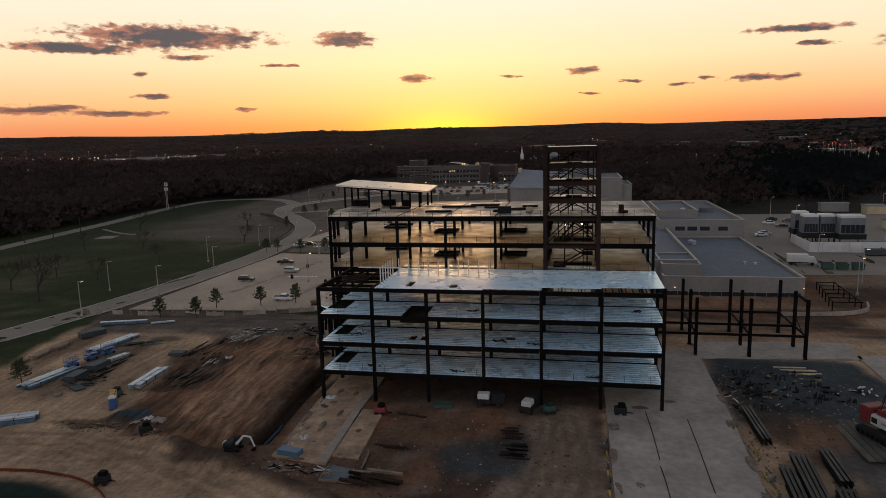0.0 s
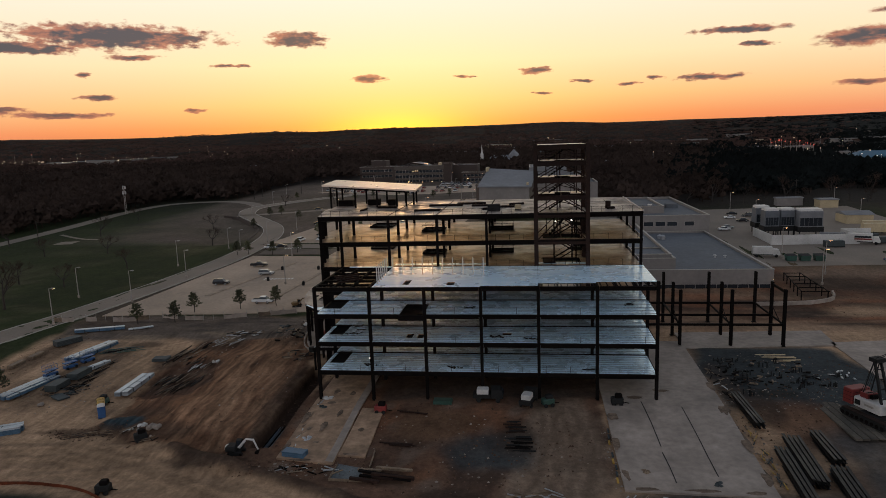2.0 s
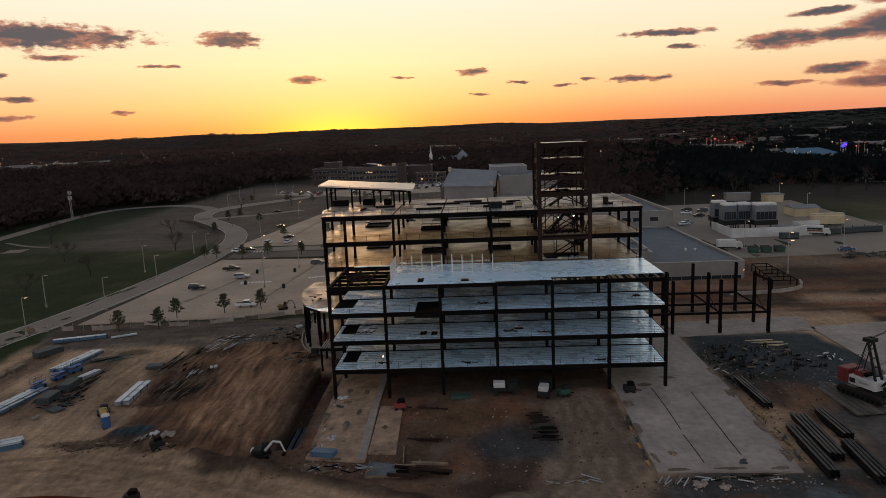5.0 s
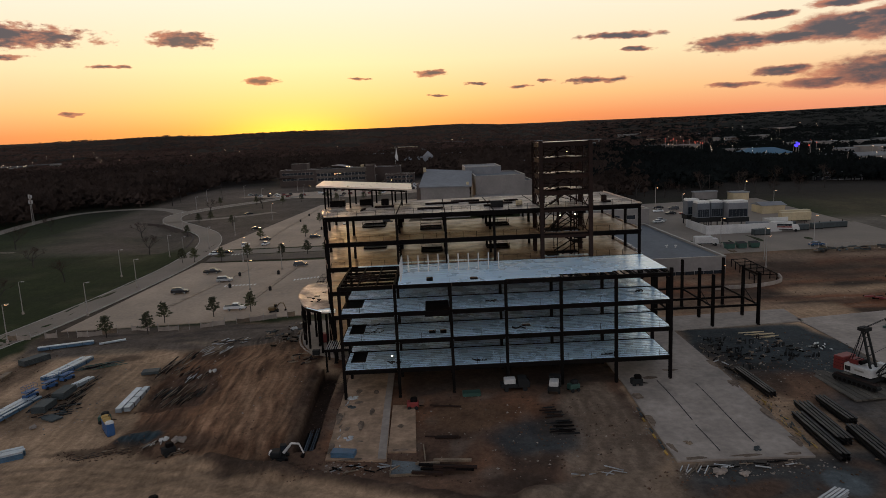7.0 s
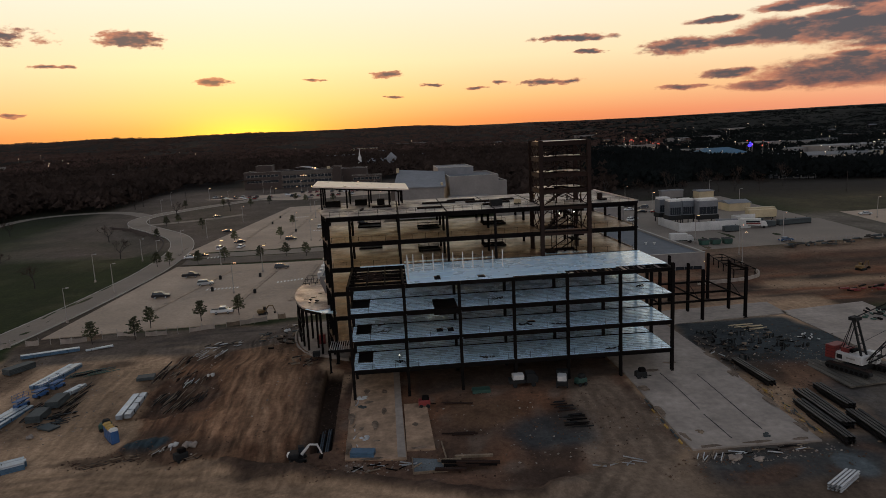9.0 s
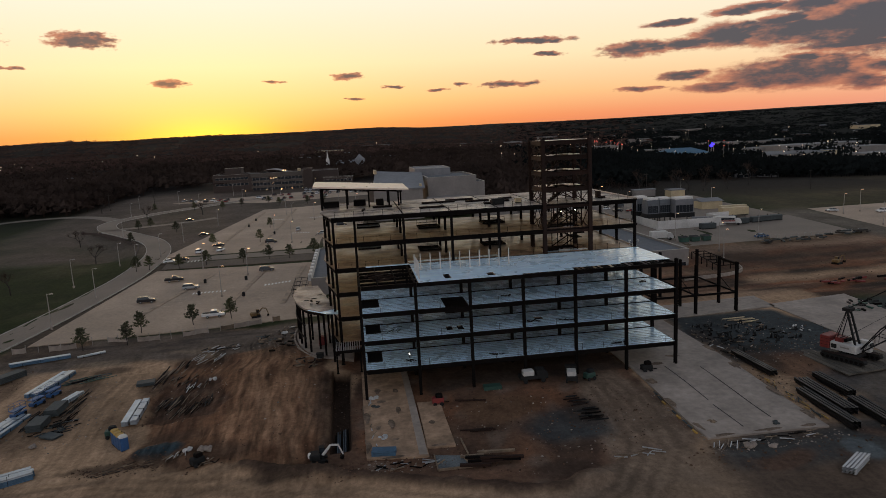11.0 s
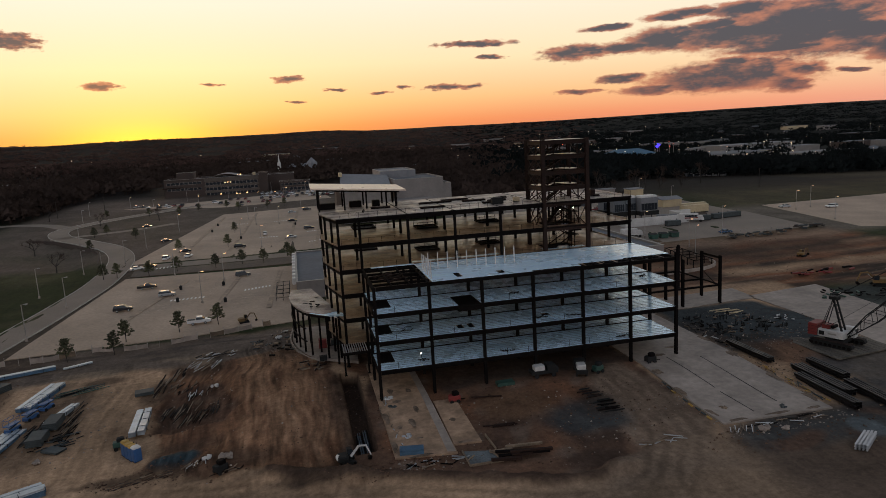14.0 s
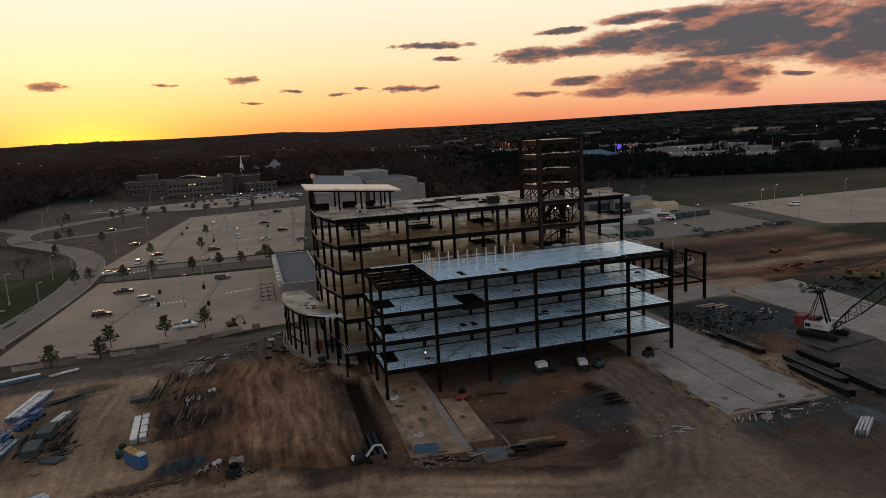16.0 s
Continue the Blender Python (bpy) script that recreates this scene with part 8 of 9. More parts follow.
for p in ((-34.2, 104.0, 4.9), (-2.2, 117.4, 26.2), (0.6, 117.4, 26.4)):
    t = thing("work_light", p, "small lit work lamp on the steel frame", "lamp", "work lights")
    part("bulb", Shape().blob(p, 0.14, 0.14, 0.14, 8, 5, 0.0), WORKLAMP, t)
    part("bracket", Shape().tube(p, (p[0], p[1], p[2] - (0.85 if p[2] < 10 else 0.5)), 0.03, n=6), BLACK, t)


# clods, stones and scraps that the machines have left on the bare soil
def scatter(name, zones, mat, label, lo, hi, seed):
    rnd = random.Random(seed)
    s = Shape()
    for cx, cy, rx, ry, n in zones:
        for _ in range(n):
            a, q = rnd.uniform(0, 2 * math.pi), rnd.random() ** 0.5
            x, y = cx + rx * q * math.cos(a), cy + ry * q * math.sin(a)
            k = lo + (hi - lo) * rnd.random() ** 3
            z = gz(x, y) + k * 0.2
            p = [(x + k * rnd.uniform(0.5, 1.0) * math.cos(t), y + k * rnd.uniform(0.5, 1.0) * math.sin(t), z + k * rnd.uniform(-0.25, 0.1)) for t in (0.3, 1.6, 2.9, 4.2, 5.4)]
            b = len(s.v)
            s.v += p + [(x + rnd.uniform(-0.2, 0.2) * k, y, z + k * rnd.uniform(0.35, 0.75))]
            s.f += [(b + i, b + (i + 1) % 5, b + 5) for i in range(5)]
    solid(name, s, mat, label, "clods", kind="stuff")


CLOD = material("soil_clod", (0.085, 0.05, 0.033), 0.95, grain=2, stain=0.3, vary=0.5, bump=0.5, spec=0.1)
STONE = material("pale_rubble", (0.22, 0.18, 0.15), 0.9, grain=2, stain=0.5, vary=0.5, bump=0.4, spec=0.2)
scatter("soil_clods", [(-60, 108, 16, 28, 120), (-75, 113, 8, 11, 450), (-66, 90, 16, 5, 220), (-20, 86, 22, 13, 900), (-40, 79, 13, 3, 400), (-78, 90, 8, 2.5, 350), (-45, 96, 4, 18, 350), (28, 98, 7, 14, 500), (12, 70, 14, 4, 300),
                       (40, 110, 12, 12, 400), (60, 168, 30, 24, 700), (100, 172, 28, 22, 700), (-58, 136, 6, 10, 350), (-113, 125, 5, 16, 250)], CLOD, "dark clods of turned soil strewn over the site", 0.05, 0.3, 61)
scatter("rubble", [(-60, 108, 18, 30, 120), (-95, 112, 10, 16, 260), (-20, 84, 24, 12, 260), (-37, 79, 8, 2, 120), (33, 110, 12, 14, 420), (14, 72, 12, 2, 160), (23.5, 90, 1.2, 14, 160), (4, 84, 1.0, 10, 90), (-75, 118, 8, 14, 140), (-59, 140, 5, 9, 120), (95, 150, 30, 14, 160)], STONE, "pale stones and scraps on bare soil", 0.05, 0.3, 62)


# mud trodden over the edges of the slabs, in thin ragged spreads
MUD = material("trodden_mud", (0.155, 0.112, 0.083), 0.95, grain=2.2, stain=0.4, vary=0.5, bump=0.5, spec=0.1)
rnd = random.Random(90)


def mud(x, y, rx, ry, top):
    """A thin uneven spread that tapers off to nothing at its rim."""
    s = Shape()
    n = 18
    v = [(x, y, gz(x, y) + top)]
    for q, h in ((0.55, top - 0.004), (1.0, top - 0.05)):
        for i in range(n):
            a = 2 * math.pi * i / n
            k = q * (1 + 0.45 * noise.noise(Vector((math.cos(a) * 1.7 + x, math.sin(a) * 1.7 + y, q))) + rnd.uniform(-0.08, 0.08))
            px, py = x + rx * k * math.cos(a), y + ry * k * math.sin(a)
            v.append((px, py, gz(x, y) + h))
    f = [(0, 1 + i, 1 + (i + 1) % n) for i in range(n)] + [(1 + i, 1 + n + i, 1 + n + (i + 1) % n, 1 + (i + 1) % n) for i in range(n)]
    s.add(v, f)
    solid("mud_spread", s, MUD, "thin dried mud spread over a slab's edge", "mud", "mud spreads", "structure")


for x, y, rx, ry in ((5.2, 80, 0.7, 2.4), (4.9, 88, 0.6, 3.0), (5.3, 95, 0.9, 2.0), (22.0, 79, 0.7, 2.6), (22.3, 88, 0.6, 3.4), (22.0, 98, 0.8, 3.0), (22.3, 107, 0.7, 3.6), (8, 75.4, 2.4, 0.5), (15, 75.2, 3.0, 0.5), (20, 75.0, 1.6, 0.6),
                     (9.5, 101, 1.8, 0.9), (14, 104, 2.4, 0.8)):
    mud(x, y, rx, ry, 0.272)
for x, y, rx, ry in ((-42.3, 86, 0.5, 3.0), (-42.3, 95, 0.6, 3.6), (-38, 81.3, 2.6, 0.5), (-39.5, 99.0, 1.2, 0.8), (-32.0, 83.0, 1.4, 0.4)):
    mud(x, y, rx, ry, 0.292)


for x, y, rx, ry in ((-38.6, 92, 0.5, 3.2), (-37.2, 96, 0.4, 2.6), (-40.6, 90.5, 0.5, 1.2), (-38.2, 86.2, 0.9, 0.5), (-37.0, 103, 0.7, 1.6), (-32.4, 90, 0.5, 0.9), (-40.0, 104, 0.8, 1.8)):
    mud(x, y, rx, ry, 0.292)

# anchor bolts standing in clusters on the gravel
for n in range(14):
    rr = random.Random(300 + n)
    x, y = rr.uniform(26, 45), rr.uniform(103, 119)
    t = thing("anchor_bolts", (x, y, gz(x, y)), "cluster of dark upright anchor bolts on gravel", "bolts", "anchor bolts")
    for i in range(5):
        a, b = x + rr.uniform(-0.9, 0.9), y + rr.uniform(-0.5, 0.5)
        part("bolt", Shape().bar((a, b, gz(a, b) - 0.05), (a + rr.uniform(-0.08, 0.08), b, gz(a, b) + rr.uniform(0.5, 0.95)), 0.15, 0.15), BLACK, t)

# ---- lamp posts, fences and markings ----
def lamp_post(x, y, h, lit_head=True, arms=1, turn=0.0):
    p = thing("street_lamp", (0, 0, 0), "tall slim lamp post with a lit head" if lit_head else "tall slim lamp post, unlit", "street lamp", "lamp posts")
    part("pole", Shape().tube((0, 0, 0), (0, 0, h), 0.13, 0.08, 8), POLE, p)
    part("base", Shape().tube((0, 0, 0), (0, 0, 0.7), 0.32, 0.3, 10), CONCRETE, p, "round concrete base")
    for k in range(arms):
        s = 1 if k == 0 else -1
        part("arm", Shape().bar((0, 0, h - 0.05), (s * 0.8, 0, h), 0.08, 0.08), POLE, p)
        head = part("head", Shape().chamfered(s * 0.95 - 0.42, s * 0.95 + 0.42, -0.2, 0.2, h - 0.08, h + 0.1, 0.04), POLE, p)
        part("lens", Shape().box(s * 0.95 - 0.36, s * 0.95 + 0.36, -0.16, 0.16, h - 0.13, h - 0.085), GLOW if lit_head else WHITE, head, "glowing lens" if lit_head else "")
    p.matrix_basis = pose(x, y, land(x, y), 0, 0, turn)
    return p


LAMPS = [(-138.4, 171, 9, 0), (-118.3, 165.8, 9, 0), (-131.7, 214.8, 9.2, 0), (-126, 144.4, 9.2, 1), (-118.7, 196.7, 9, 0), (-120.5, 242, 8.5, 0), (-128.3, 248, 8.5, 0),
                     (-77.5, 213.5, 9, 1), (-80.9, 186.1, 9, 1), (-117.6, 262, 9, 0), (-149.8, 321, 9, 0), (-116.4, 294.5, 9, 0), (-79, 372, 9, 0), (-50, 404, 9, 0),(-73.6, 345, 9, 0)]
LAMPS += [(-87.8, 436, 9, 1), (-115, 455, 9, 0), (-60, 460, 9, 0), (-140, 440, 9, 0), (-160, 470, 9, 1), (-100, 500, 9, 1), (-45, 500, 9, 1), (-70, 520, 9, 1), (-130, 510, 9, 0), (-180, 450, 9, 0),
                     (-170, 400, 9, 0), (-110, 340, 9, 1), (-78, 300, 9, 1), (-95, 230, 9, 1), (-62, 340, 9, 1), (-40, 372, 9, 1), (-68, 272, 9, 1)]
for x, y, h, on_ in LAMPS:
    lamp_post(x, y, h, bool(on_), 1, 20)
for x, y, h in ((74.0, 190.6, 9.5), (100.1, 209.5, 9.8), (70.2, 212.5, 9.8), (87.4, 292.7, 9), (85.7, 323.7, 9), (124.9, 284, 9.5), (135.7, 334, 9), (159.5, 242, 8.5), (169.5, 245, 9.5), (208, 243, 9.5), (168, 203, 9.5), (152.5, 213, 9), (240, 180, 9.5), (68.4, 178.5, 9.5)):
    lamp_post(x, y, h, True, 1, 0)

mast = thing("lattice_mast", (-251.5, 369.5, land(-251.5, 369.5)), "slim grey lattice mast with antenna panels by the road", "mast")
mz = land(-251.5, 369.5)
LEGS = [(-251.5 + 0.75 * math.cos(a), 369.5 + 0.75 * math.sin(a)) for a in (0.5, 2.6, 4.7)]
for x, y in LEGS:
    part("leg", Shape().bar((x, y, mz), (-251.5 + (x + 251.5) * 0.4, 369.5 + (y - 369.5) * 0.4, mz + 17.5), 0.16, 0.16), POLE, mast)
for k in range(12):
    lace = Shape()
    for a, b in zip(LEGS, LEGS[1:] + LEGS[:1]):
        t0, t1 = 1 - 0.6 * k / 12, 1 - 0.6 * (k + 1) / 12
        lace.bar((-251.5 + (a[0] + 251.5) * t0, 369.5 + (a[1] - 369.5) * t0, mz + 17.5 * k / 12), (-251.5 + (b[0] + 251.5) * t1, 369.5 + (b[1] - 369.5) * t1, mz + 17.5 * (k + 1) / 12), 0.08, 0.08)
    part("lacing", lace, POLE, mast)
for k, a in enumerate((0.4, 2.5, 4.6, 0.4, 2.5)):
    x, y, z = -251.5 + 0.9 * math.cos(a), 369.5 + 0.9 * math.sin(a), mz + (12.2 if k < 3 else 15.2)
    part("antenna_panel", Shape().box(x - 0.25, x + 0.25, y - 0.25, y + 0.25, z, z + 1.9), GALV, mast)
for x, y in ((-224, 262), (-200, 455), (-176, 470), (-120, 500), (-60, 470), (210, 330), (150, 372), (128, 360)):
    t = thing("utility_pole", (x, y, land(x, y)), "tall dark wooden utility pole", "utility pole", "utility poles")
    part("pole", Shape().tube((x, y, land(x, y)), (x, y, land(x, y) + 11), 0.18, 0.12, 7), BARK, t)
    part("cross_arm", Shape().bar((x - 1.2, y, land(x, y) + 10.3), (x + 1.2, y, land(x, y) + 10.3), 0.12, 0.14), BARK, t)

# site fence: sagging buff fabric on posts
hoarding = thing("site_fence", (-95, 148, land(-95, 148)), "buff fabric site fence sagging between posts", "fence")
FENCE = [(-127, 146), (-116, 147), (-108.5, 146.5), (-99.8, 150), (-90.2, 148.2), (-77.7, 151), (-61.5, 155)]
fp = curve_points(FENCE, 2.4)
for i, (a, b) in enumerate(zip(fp, fp[1:])):
    piece("post", ("fencepost",), lambda: Shape().tube((0, 0, -0.3), (0, 0, 1.9), 0.05, n=6), POLE, hoarding, (a.x, a.y, land(a.x, a.y)))
    if i % 7 in (2, 5) or i % 11 == 4:
        continue
    za, zb = land(a.x, a.y), land(b.x, b.y)
    s = Shape()
    n = Vector((b.y - a.y, a.x - b.x, 0)).normalized()
    v = []
    for k in range(5):
        q = k / 4
        p = a.lerp(b, q) + n * 0.18 * math.sin(q * math.pi) * (1 if i % 2 else -1)
        z = za + (zb - za) * q
        v += [(p.x, p.y, z + 0.05), (p.x, p.y, z + 1.35 - 0.2 * math.sin(q * math.pi) - 0.1 * (i % 3))]
    s.add(v, [(2 * k, 2 * k + 2, 2 * k + 3, 2 * k + 1) for k in range(4)])
    s.add([(x + n.x * 0.02, y + n.y * 0.02, z) for x, y, z in v], [(2 * k + 1, 2 * k + 3, 2 * k + 2, 2 * k) for k in range(4)])
    part("fabric_panel", s, CONCRETE if i % 4 else TIMBER, hoarding)
lane_fence = thing("silt_fence", (-73, 75, -4.2), "low orange silt fence round a dark pond", "fence")
rim = [Vector((-78 + 22.6 * math.cos(a), 60 + 15.0 * math.sin(a), 0)) for a in [radians(v) for v in range(20, 170, 6)]]
for a, b in zip(rim, rim[1:]):
    part("fabric_panel", Shape().bar((a.x, a.y, gz(a.x, a.y) + 0.2), (b.x, b.y, gz(b.x, b.y) + 0.2), 0.04, 0.5), SILT, lane_fence)

ISLAND = material("worn_island_concrete", (0.30, 0.225, 0.165), 0.85, grain=1.5, stain=0.3, vary=0.3, bump=0.2, spec=0.2)
WORN = material("worn_line_paint", (0.40, 0.32, 0.25), 0.8, grain=3.0, stain=0.4, vary=0.4, bump=0.0, spec=0.2)
# car park islands, kerbs and painted lines
for x0, y0, x1, y1 in ((-99, 172, -89.5, 218), (-78, 168, -72.5, 222), (-62.5, 172, -60, 220), (-99, 262, -93, 388), (-80.5, 270, -75.5, 395), (-57.5, 270, -51.5, 402), (-46.5, 262, -37, 405)):
    d = Vector((x1 - x0, y1 - y0, 0)).normalized()
    solid("kerb_island", ribbon([(x0, y0), ((x0 + x1) / 2, (y0 + y1) / 2), (x1, y1)], -0.7, 0.7, 0.2), ISLAND, "long narrow pale kerbed island", "island", "car park islands", "structure")
rnd = random.Random(3)
for x0, y0, dx, dy, n in ((-90.5, 193.0, 1.1, 0.05, 9), (-70.2, 196.6, 1.0, 0.3, 8), (-70, 299.6, 1.2, -0.3, 7), (-49, 274.3, 1.1, 0.6, 7), (-49, 303.8, 1.1, 0.4, 7), (-104, 246.5, 1.2, 0.2, 6), (-86, 352, 1.2, 0.1, 8), (-66, 350, 1.2, 0.1, 8), (-43, 342, 1.0, 0.3, 6)):
    for i in range(n):
        x, y = x0 + dx * i, y0 + dy * i
        solid("painted_bar", patch([(x, y - 0.9), (x + 0.5, y - 0.9), (x + 0.5, y + 0.9), (x, y + 0.9)], 2, 0.075), PAINT, "short white painted bar of a crossing", "road marking", "crossing bars", "structure")
for xa, ya, xb, yb, n in ((-94, 180, -85, 222, 15), (-84, 180, -76, 222, 15), (-70, 178, -66, 222, 15), (-92, 275, -86, 380, 20), (-72, 275, -68, 385, 20), (-64, 275, -60, 385, 20), (-108, 272, -103, 330, 12)):
    for i in range(n):
        t = i / n
        x, y = xa + (xb - xa) * t, ya + (yb - ya) * t
        solid("stall_line", patch([(x - 2.4, y - 0.06), (x + 2.4, y - 0.06), (x + 2.4, y + 0.06), (x - 2.4, y + 0.06)], 5, 0.07), WORN, "thin worn white stall line", "road marking", "stall lines", "structure")
for x, y in ((-89.5, 206), (-88, 190), (-77, 206), (-74.5, 184), (-93.5, 330), (-93, 352), (-78, 300), (-54, 330)):
    b = thing("litter_bin", (x, y, on(x, y)), "dark round litter bin on an island", "bin", "litter bins")
    part("body", Shape().tube((x, y, on(x, y) + 0.1), (x, y, on(x, y) + 1.1), 0.42, 0.45, 12), BLACK, b)
    part("lid", Shape().tube((x, y, on(x, y) + 1.1), (x, y, on(x, y) + 1.4), 0.48, 0.2, 12), BLACK, b)


# ---- trees ----
def young_pine(seed):
    rnd = random.Random(seed)
    t = thing("young_tree", (0, 0, 0), "small evergreen tree with a ragged open crown", "tree", "car park trees")
    h = 5.2
    part("trunk", Shape().tube((0, 0, 0), (0.1, 0.05, h * 0.5), 0.11, 0.08, 7).tube((0.1, 0.05, h * 0.5), (0, 0, h * 0.95), 0.08, 0.03, 6), BARK, t)
    s = Shape()
    c = Shape()
    for i in range(26):
        z = h * (0.28 + 0.7 * i / 26)
        a = i * 2.4 + rnd.uniform(-0.4, 0.4)
        l = (1.7 * (1 - (z / h - 0.28) * 1.15) + 0.25) * rnd.uniform(0.7, 1.15)
        e = (l * math.cos(a), l * math.sin(a), z + l * 0.3)
        s.tube((0, 0, z), e, 0.035, 0.012, 4, False)
        for k in range(11):
            q = rnd.uniform(0.3, 1.1)
            p = Vector((e[0] * q + rnd.uniform(-0.2, 0.2), e[1] * q + rnd.uniform(-0.2, 0.2), z + l * 0.3 * q + rnd.uniform(-0.15, 0.2)))
            for _ in range(3):
                u = Vector((rnd.uniform(-1, 1), rnd.uniform(-1, 1), rnd.uniform(-0.3, 1))).normalized() * rnd.uniform(0.3, 0.55)
                w = Vector((rnd.uniform(-1, 1), rnd.uniform(-1, 1), rnd.uniform(-0.5, 0.5))).normalized() * 0.2
                c.add([p - w, p + w, p + u], [(0, 1, 2)])
    part("branch_frame", s, BARK, t)
    part("crown", c, LEAF, t, "sparse dark green needles")
    return t


def bare_tree(seed, h, label="bare winter tree with a wide twiggy crown"):
    rnd = random.Random(seed)
    t = thing("bare_tree", (0, 0, 0), label, "tree", "bare trees")
    trunk, limbs, twigs = Shape(), Shape(), Shape()

    def grow(p, d, l, r, n):
        e = p + d * l
        (trunk if n == 0 else limbs if n < 3 else twigs).tube(p, e, r, r * 0.65, 6 if n < 2 else 4 if n < 3 else 3, False)
        if n >= 6:
            return
        for k in range(3 if n < 4 else 2 if n < 5 else 3):
            a = Vector((rnd.uniform(-1, 1), rnd.uniform(-1, 1), rnd.uniform(-0.25, 0.8))).normalized()
            grow(p + d * l * rnd.uniform(0.75, 1.0), (d * 0.75 + a * 0.75).normalized(), l * rnd.uniform(0.6, 0.82), r * 0.58, n + 1)

    grow(Vector((0, 0, -0.2)), Vector((rnd.uniform(-0.06, 0.06), 0, 1)), h * 0.25, h * 0.019, 0)
    part("trunk", trunk, BARK, t)
    part("limb_frame", limbs, BARK, t)
    part("twig_crown", twigs, TWIG, t)
    return t


pines = [young_pine(s) for s in (1, 2, 3)]
spots = [(-103.2, 144.6), (-94.3, 146.2), (-94.0, 155.4), (-82.8, 158.6), (-74.2, 161.6), (-118.5, 234.7), (-114.3, 235.2), (-103.7, 233), (-95.3, 237), (-82.3, 236), (-73.6, 239.5), (-57.7, 246), (-82.3, 321.6), (-82, 281.2),
         (-106, 104.0), (-101, 279), (-56, 236), (-66, 237), (-140, 300), (-146, 352), (-128, 330), (-122, 420), (-112, 430), (-150, 345), (-165, 430), (-70, 420), (-88, 424), (-96, 438), (-60, 425), (-140, 425)]
rnd = random.Random(11)
for i, (x, y) in enumerate(spots):
    m = pose(x, y, land(x, y) + (0.05 if y > 150 else relief(x, y)) - 0.05, 0, 0, rnd.uniform(0, 360))
    if i < 3:
        pines[i].matrix_basis = m
    else:
        copy_thing(pines[i % 3], m)
bare = [bare_tree(s, h) for s, h in ((5, 19), (6, 13), (8, 16))]
big = [(-151.4, 158.1, 0), (-153, 184, 1), (-172, 188, 1), (-148.5, 210.5, 1), (-171, 168.6, 2), (-162.5, 303.5, 1), (-245, 252, 1), (-237, 260, 2), (-139.9, 257.3, 1),
       (-176, 240, 1), (-200, 235, 1), (-210, 285, 2), (-225, 340, 1)]
big += [(-270, 300, 2), (-280, 350, 0), (-285, 260, 2), (-160, 395, 1), (-200, 440, 2), (-130, 400, 1), (108, 348, 1), (131, 356, 1), (60, 346, 1), (158, 350, 1), (174, 352, 1), (120, 352, 0), (100, 352, 2), (142, 350, 0), (152, 356, 2), (165, 362, 0), (182, 366, 2), (86, 356, 0), (200, 372, 0), (72, 350, 2)]
for i, (x, y, k) in enumerate(big):
    m = pose(x, y, land(x, y), 0, 0, 47.0 * i)
    if i in (0, 1, 4):
        bare[k].matrix_basis = m
    else:
        copy_thing(bare[k], m)


# ---- woods over the valley and the hills, as far as the skyline ----
def open_ground(x, y):
    """Fields, streets and yards that the woods leave free."""
    r = math.hypot(x + 20, y)
    if x < -264 and y < 440:
        return False
    if r < 330 or (-264 <= x < 0 and y < 440) or (-215 < x < 0 and y < 560) or (0 <= x < 260 and y < 352) or (-210 < x < 0 and y < 600):
        return True
    if x > 150 and 252 < y < 420 and x < 520:
        return True
    if 270 < x < 720 and 540 < y < 960:
        return noise.noise(Vector((x * 0.02, y * 0.02, 1))) > -0.25
    az, far = math.degrees(math.atan2(x + 25, y)), math.hypot(x + 25, y)
    if -46 < az < -27 and 1650 < far < 1900:  # the retail strip beyond the valley
        return True
    return noise.noise(Vector((x * 0.0045, y * 0.009, 6))) > 0.30


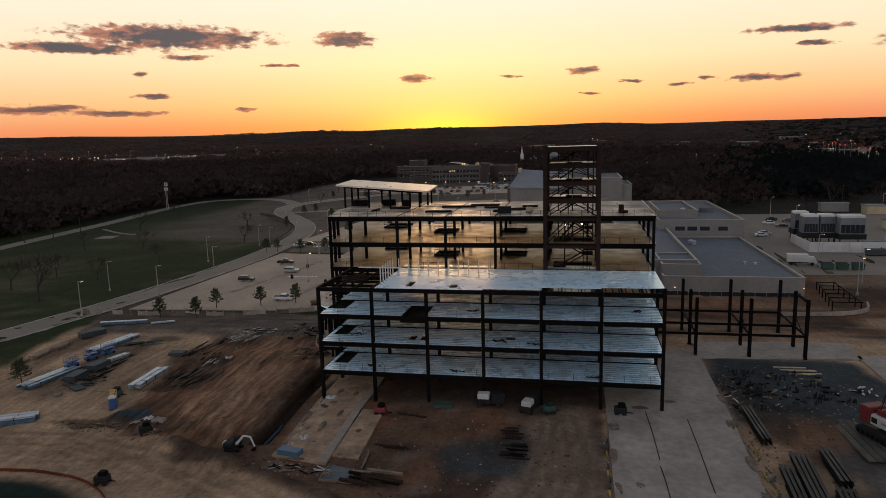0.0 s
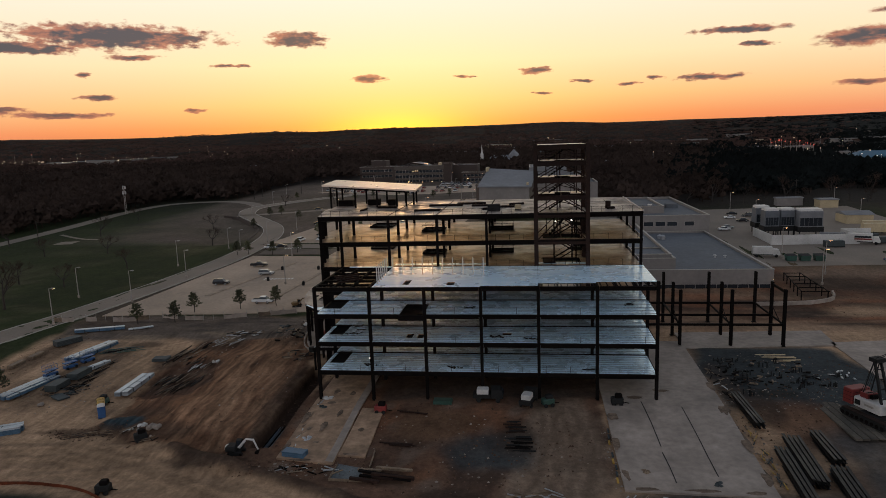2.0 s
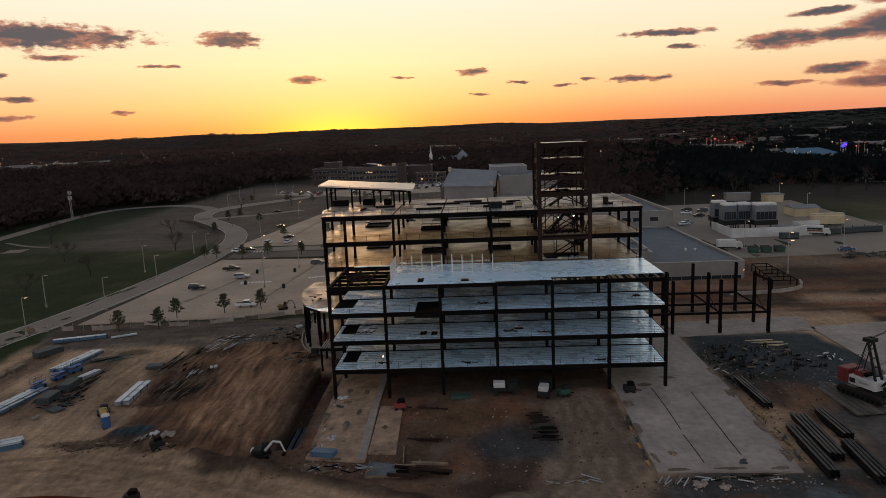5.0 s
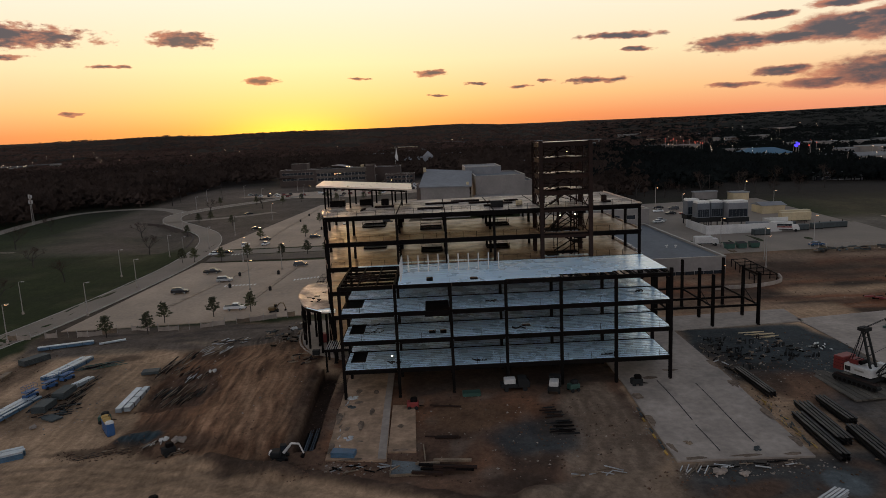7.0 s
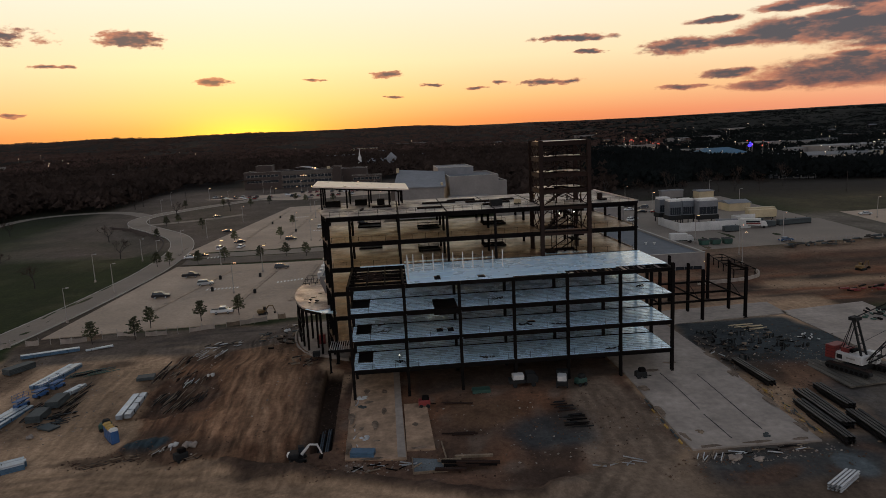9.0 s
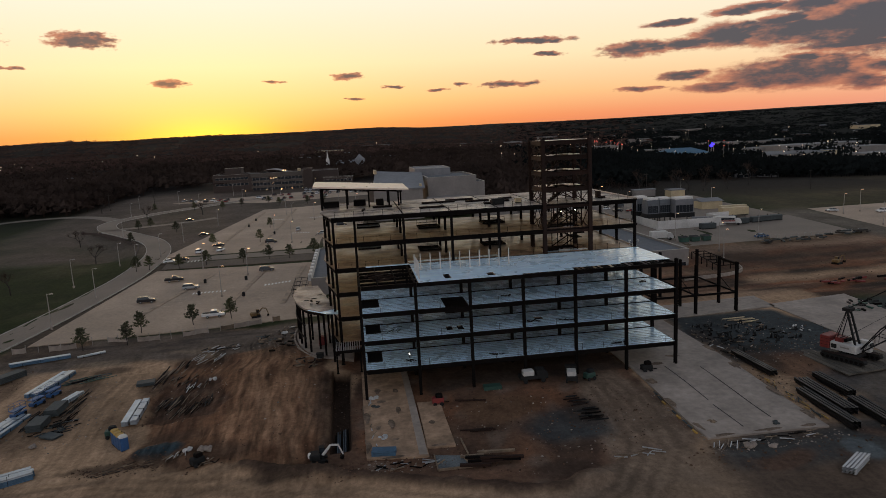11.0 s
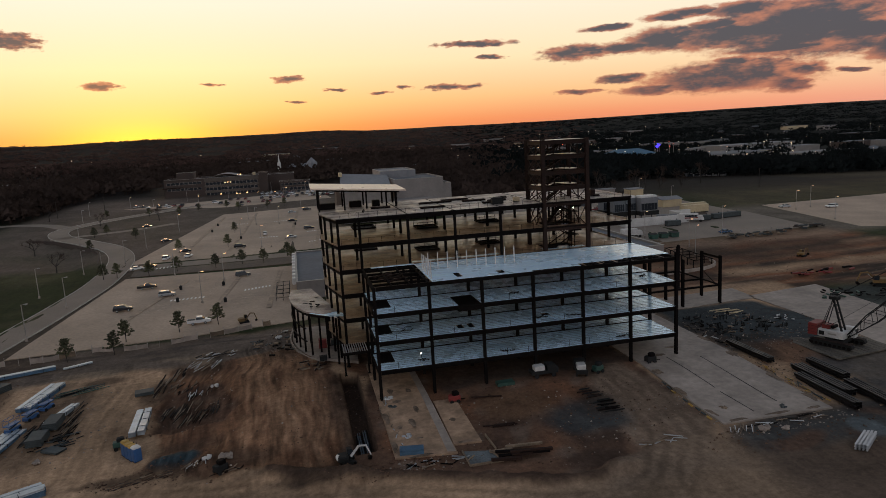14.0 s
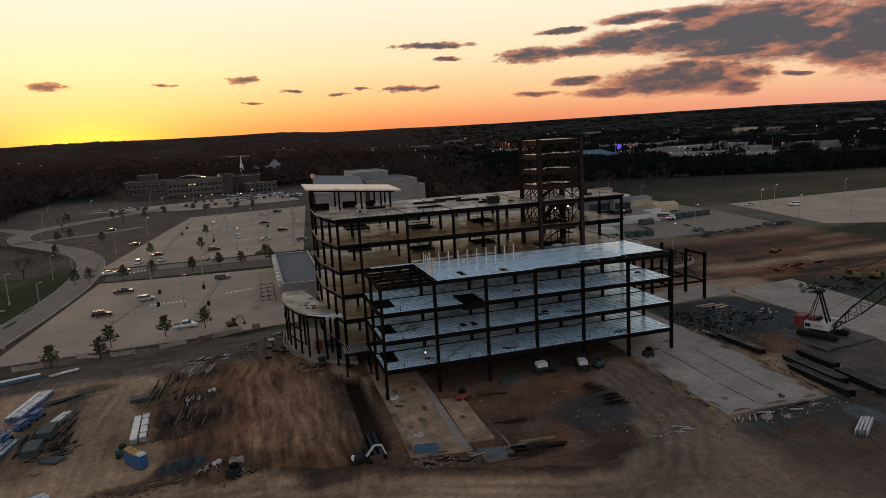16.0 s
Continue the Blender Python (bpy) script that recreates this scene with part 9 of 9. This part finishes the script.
def make_woods(name, count, r0, r1, az0, az1, mat, label, seed):
    rnd = random.Random(seed)
    v, f, nor = [], [], []
    n = 0
    while n < count:
        az = radians(rnd.uniform(az0, az1) + rnd.gauss(0, 1.5))
        r = r0 * (r1 / r0) ** rnd.random()
        x, y = -25 + r * math.sin(az), r * math.cos(az)
        if open_ground(x, y):
            n += 0.02
            continue
        n += 1
        k = 1 + r / 1500
        far = smooth(900, 3000, r)
        z, h, w = land(x, y), rnd.uniform(7, 14) * (1 - 0.4 * far), rnd.uniform(3.5, 6.5) * k
        b = len(v)
        v += [(x - 0.25 * k, y, z - 1), (x + 0.25 * k, y, z - 1), (x, y, z + h * 0.7)]
        f.append((b, b + 1, b + 2))
        nor += [(0, -0.3, 1)] * 3
        for i in range(26 if r < 900 else 13):
            a, e = rnd.uniform(0, 2 * math.pi), rnd.uniform(-0.9, 1)
            q = rnd.random() ** 0.5
            c = (x + w * q * math.cos(a) * math.sqrt(1 - e * e * 0.8), y + w * q * math.sin(a) * math.sqrt(1 - e * e * 0.8), z + h * 0.62 + h * 0.38 * e)
            s = rnd.uniform(0.7, 1.6) * k
            t = s * (1 - 0.6 * far)
            b = len(v)
            v += [(c[0] - s, c[1] + rnd.uniform(-s, s), c[2] - t * rnd.uniform(0.2, 0.9)), (c[0] + s, c[1] + rnd.uniform(-s, s), c[2] - t * rnd.uniform(0, 0.6)), (c[0] + rnd.uniform(-s, s), c[1], c[2] + t)]
            f.append((b, b + 1, b + 2))
            nor += [((c[0] - x) / w * 0.7, (c[1] - y) / w * 0.7, 0.9 + 0.5 * e)] * 3
    me = bpy.data.meshes.new(name)
    me.from_pydata(v, [], f)
    me.materials.append(mat)
    me.polygons.foreach_set("use_smooth", [True] * len(f))
    nor = np.array(nor)
    me.normals_split_custom_set_from_vertices(nor / np.linalg.norm(nor, axis=1)[:, None])
    tagged(new(name, me), label, "woods", kind="stuff")


make_woods("woods", 7500, 340, 2000, -54, 16, TWIG, "dark bare winter woods covering the valley", 21)
make_woods("roadside_woods", 1500, 300, 640, -62, -22, TWIG, "dark bare woods close behind the field road", 24)
make_woods("hill_woods", 8000, 1300, 3750, -54, 22, HAZED_WOODS, "brown winter woods on the far hills, haze put into the colour", 22)
make_woods("pine_woods", 7500, 420, 3750, 15, 60, PINES, "dark pine woods about the town and northern hills", 23)

# ---- the town: houses among the trees, and its lamps ----
rnd = random.Random(31)
houses = []
for i, (wall, roof) in enumerate(((WHITEWALL, METALROOF), (CREAM, BRICKWALL), (BRICKWALL, MEMBRANE))):
    h = thing("house", (0, 0, 0), "small pitched-roof house among bare trees", "house", "town houses")
    part("wall", Shape().box(-7, 7, -4.5, 4.5, -1, 3.2), wall, h)
    part("roof", Shape().add([(-7.6, -5.1, 3.2), (7.6, -5.1, 3.2), (7.6, 5.1, 3.2), (-7.6, 5.1, 3.2), (-7.0, 0, 5.8), (7.0, 0, 5.8)], [(0, 1, 5, 4), (2, 3, 4, 5), (1, 2, 5), (3, 0, 4), (0, 3, 2, 1)]), roof, h)
    for x in (-4.5, -1, 3.5):
        w = part("window", Shape().box(x - 0.7, x + 0.7, -4.56, -4.51, 0.8, 2.2), WHITE, h)
        part("pane", Shape().box(x - 0.6, x + 0.6, -4.6, -4.565, 0.9, 2.1), DARKGLASS, w)
    houses.append(h)
placed = 0
for i in range(400):
    az, r = radians(rnd.uniform(-48, 54)), rnd.uniform(620, 2300)
    x, y = -25 + r * math.sin(az), r * math.cos(az)
    if az < radians(5) and rnd.random() < 0.7 or (-210 < x < 0 and y < 600):
        continue
    m = pose(x, y, land(x, y), 0, 0, rnd.uniform(0, 180)) @ Matrix.Diagonal((1.3, 1.3, 1.3, 1))
    if placed < 3:
        houses[placed].matrix_basis = m
    else:
        o = copy_thing(houses[placed % 3], pose(x, y, land(x, y), 0, 0, rnd.uniform(0, 180)))
    placed += 1
    if placed > 75:
        break


def town_lamps(name, rows, mat, label, size=0.55, seed=1, tall=0.0):
    """Far street and sign lamps on posts, too small to pick apart."""
    rnd = random.Random(seed)
    s, p = Shape(), Shape()
    for az0, az1, r0, r1, n in rows:
        for _ in range(n):
            az, r = radians(rnd.uniform(az0, az1)), rnd.uniform(r0, r1)
            x, y = -25 + r * math.sin(az), r * math.cos(az)
            z, k = land(x, y), rnd.uniform(0.5, 1.2) * size * (0.5 + r / 1800)
            h = rnd.uniform(11, 17) + tall
            s.blob((x, y, z + h), k, k, k * 0.8, 6, 4, 0.0)
            p.tube((x, y, z), (x, y, z + h), 0.15, n=4, cap=False)
    t = thing(name, (0, 1200, 20), label, "street lamps", kind="stuff")
    part("lamps", s, mat, t, kind="stuff")
    part("posts", p, POLE, t, kind="stuff")


town_lamps("town_lamps", [(-48, -24, 1500, 2300, 30), (-46, -31, 1600, 1720, 46), (-20, 10, 700, 2600, 9), (10, 32, 600, 2600, 34), (22, 42, 560, 1000, 30), (30, 54, 700, 2400, 20)], TOWNLIGHT, "scattered warm street lamps of a far town", 0.5, 2)
town_lamps("shop_signs", [(19.5, 22.5, 900, 1150, 14), (28.5, 30.5, 760, 850, 5), (-42, -38, 1700, 1900, 3)], REDLIGHT, "distant glowing red shop signs", 0.7, 5, 8.0)
town_lamps("blue_sign", [(29.0, 29.3, 812, 818, 3)], BLUELIGHT, "distant deep blue lit sign", 2.0, 8, 6.0)

# pale stores and long roofs of the far town
rnd = random.Random(77)
for az0, az1, r0, r1, n in ((-45, -28, 1680, 1880, 16), (-24, -20, 900, 960, 3), (-8, 12, 1150, 2100, 12), (12, 30, 1000, 2400, 16), (30, 52, 900, 2300, 16)):
    for i in range(n):
        az, r = radians(az0 + (az1 - az0) * (i + rnd.random()) / n), rnd.uniform(r0, r1)
        x, y = -25 + r * math.sin(az), r * math.cos(az)
        w, z = rnd.uniform(14, 42) * (0.75 if r0 == 1680 else 1.0), land(x, y)
        shed(x - w, x + w, y - 14, y + 14, z - 2, z + rnd.uniform(7, 11), rnd.choice((WHITEWALL, CREAM, WHITEWALL, BRICKWALL)), rnd.choice((MEMBRANE, METALROOF, METALROOF)), "long low pale-roofed store in the far town", "store", 0.0, 0)
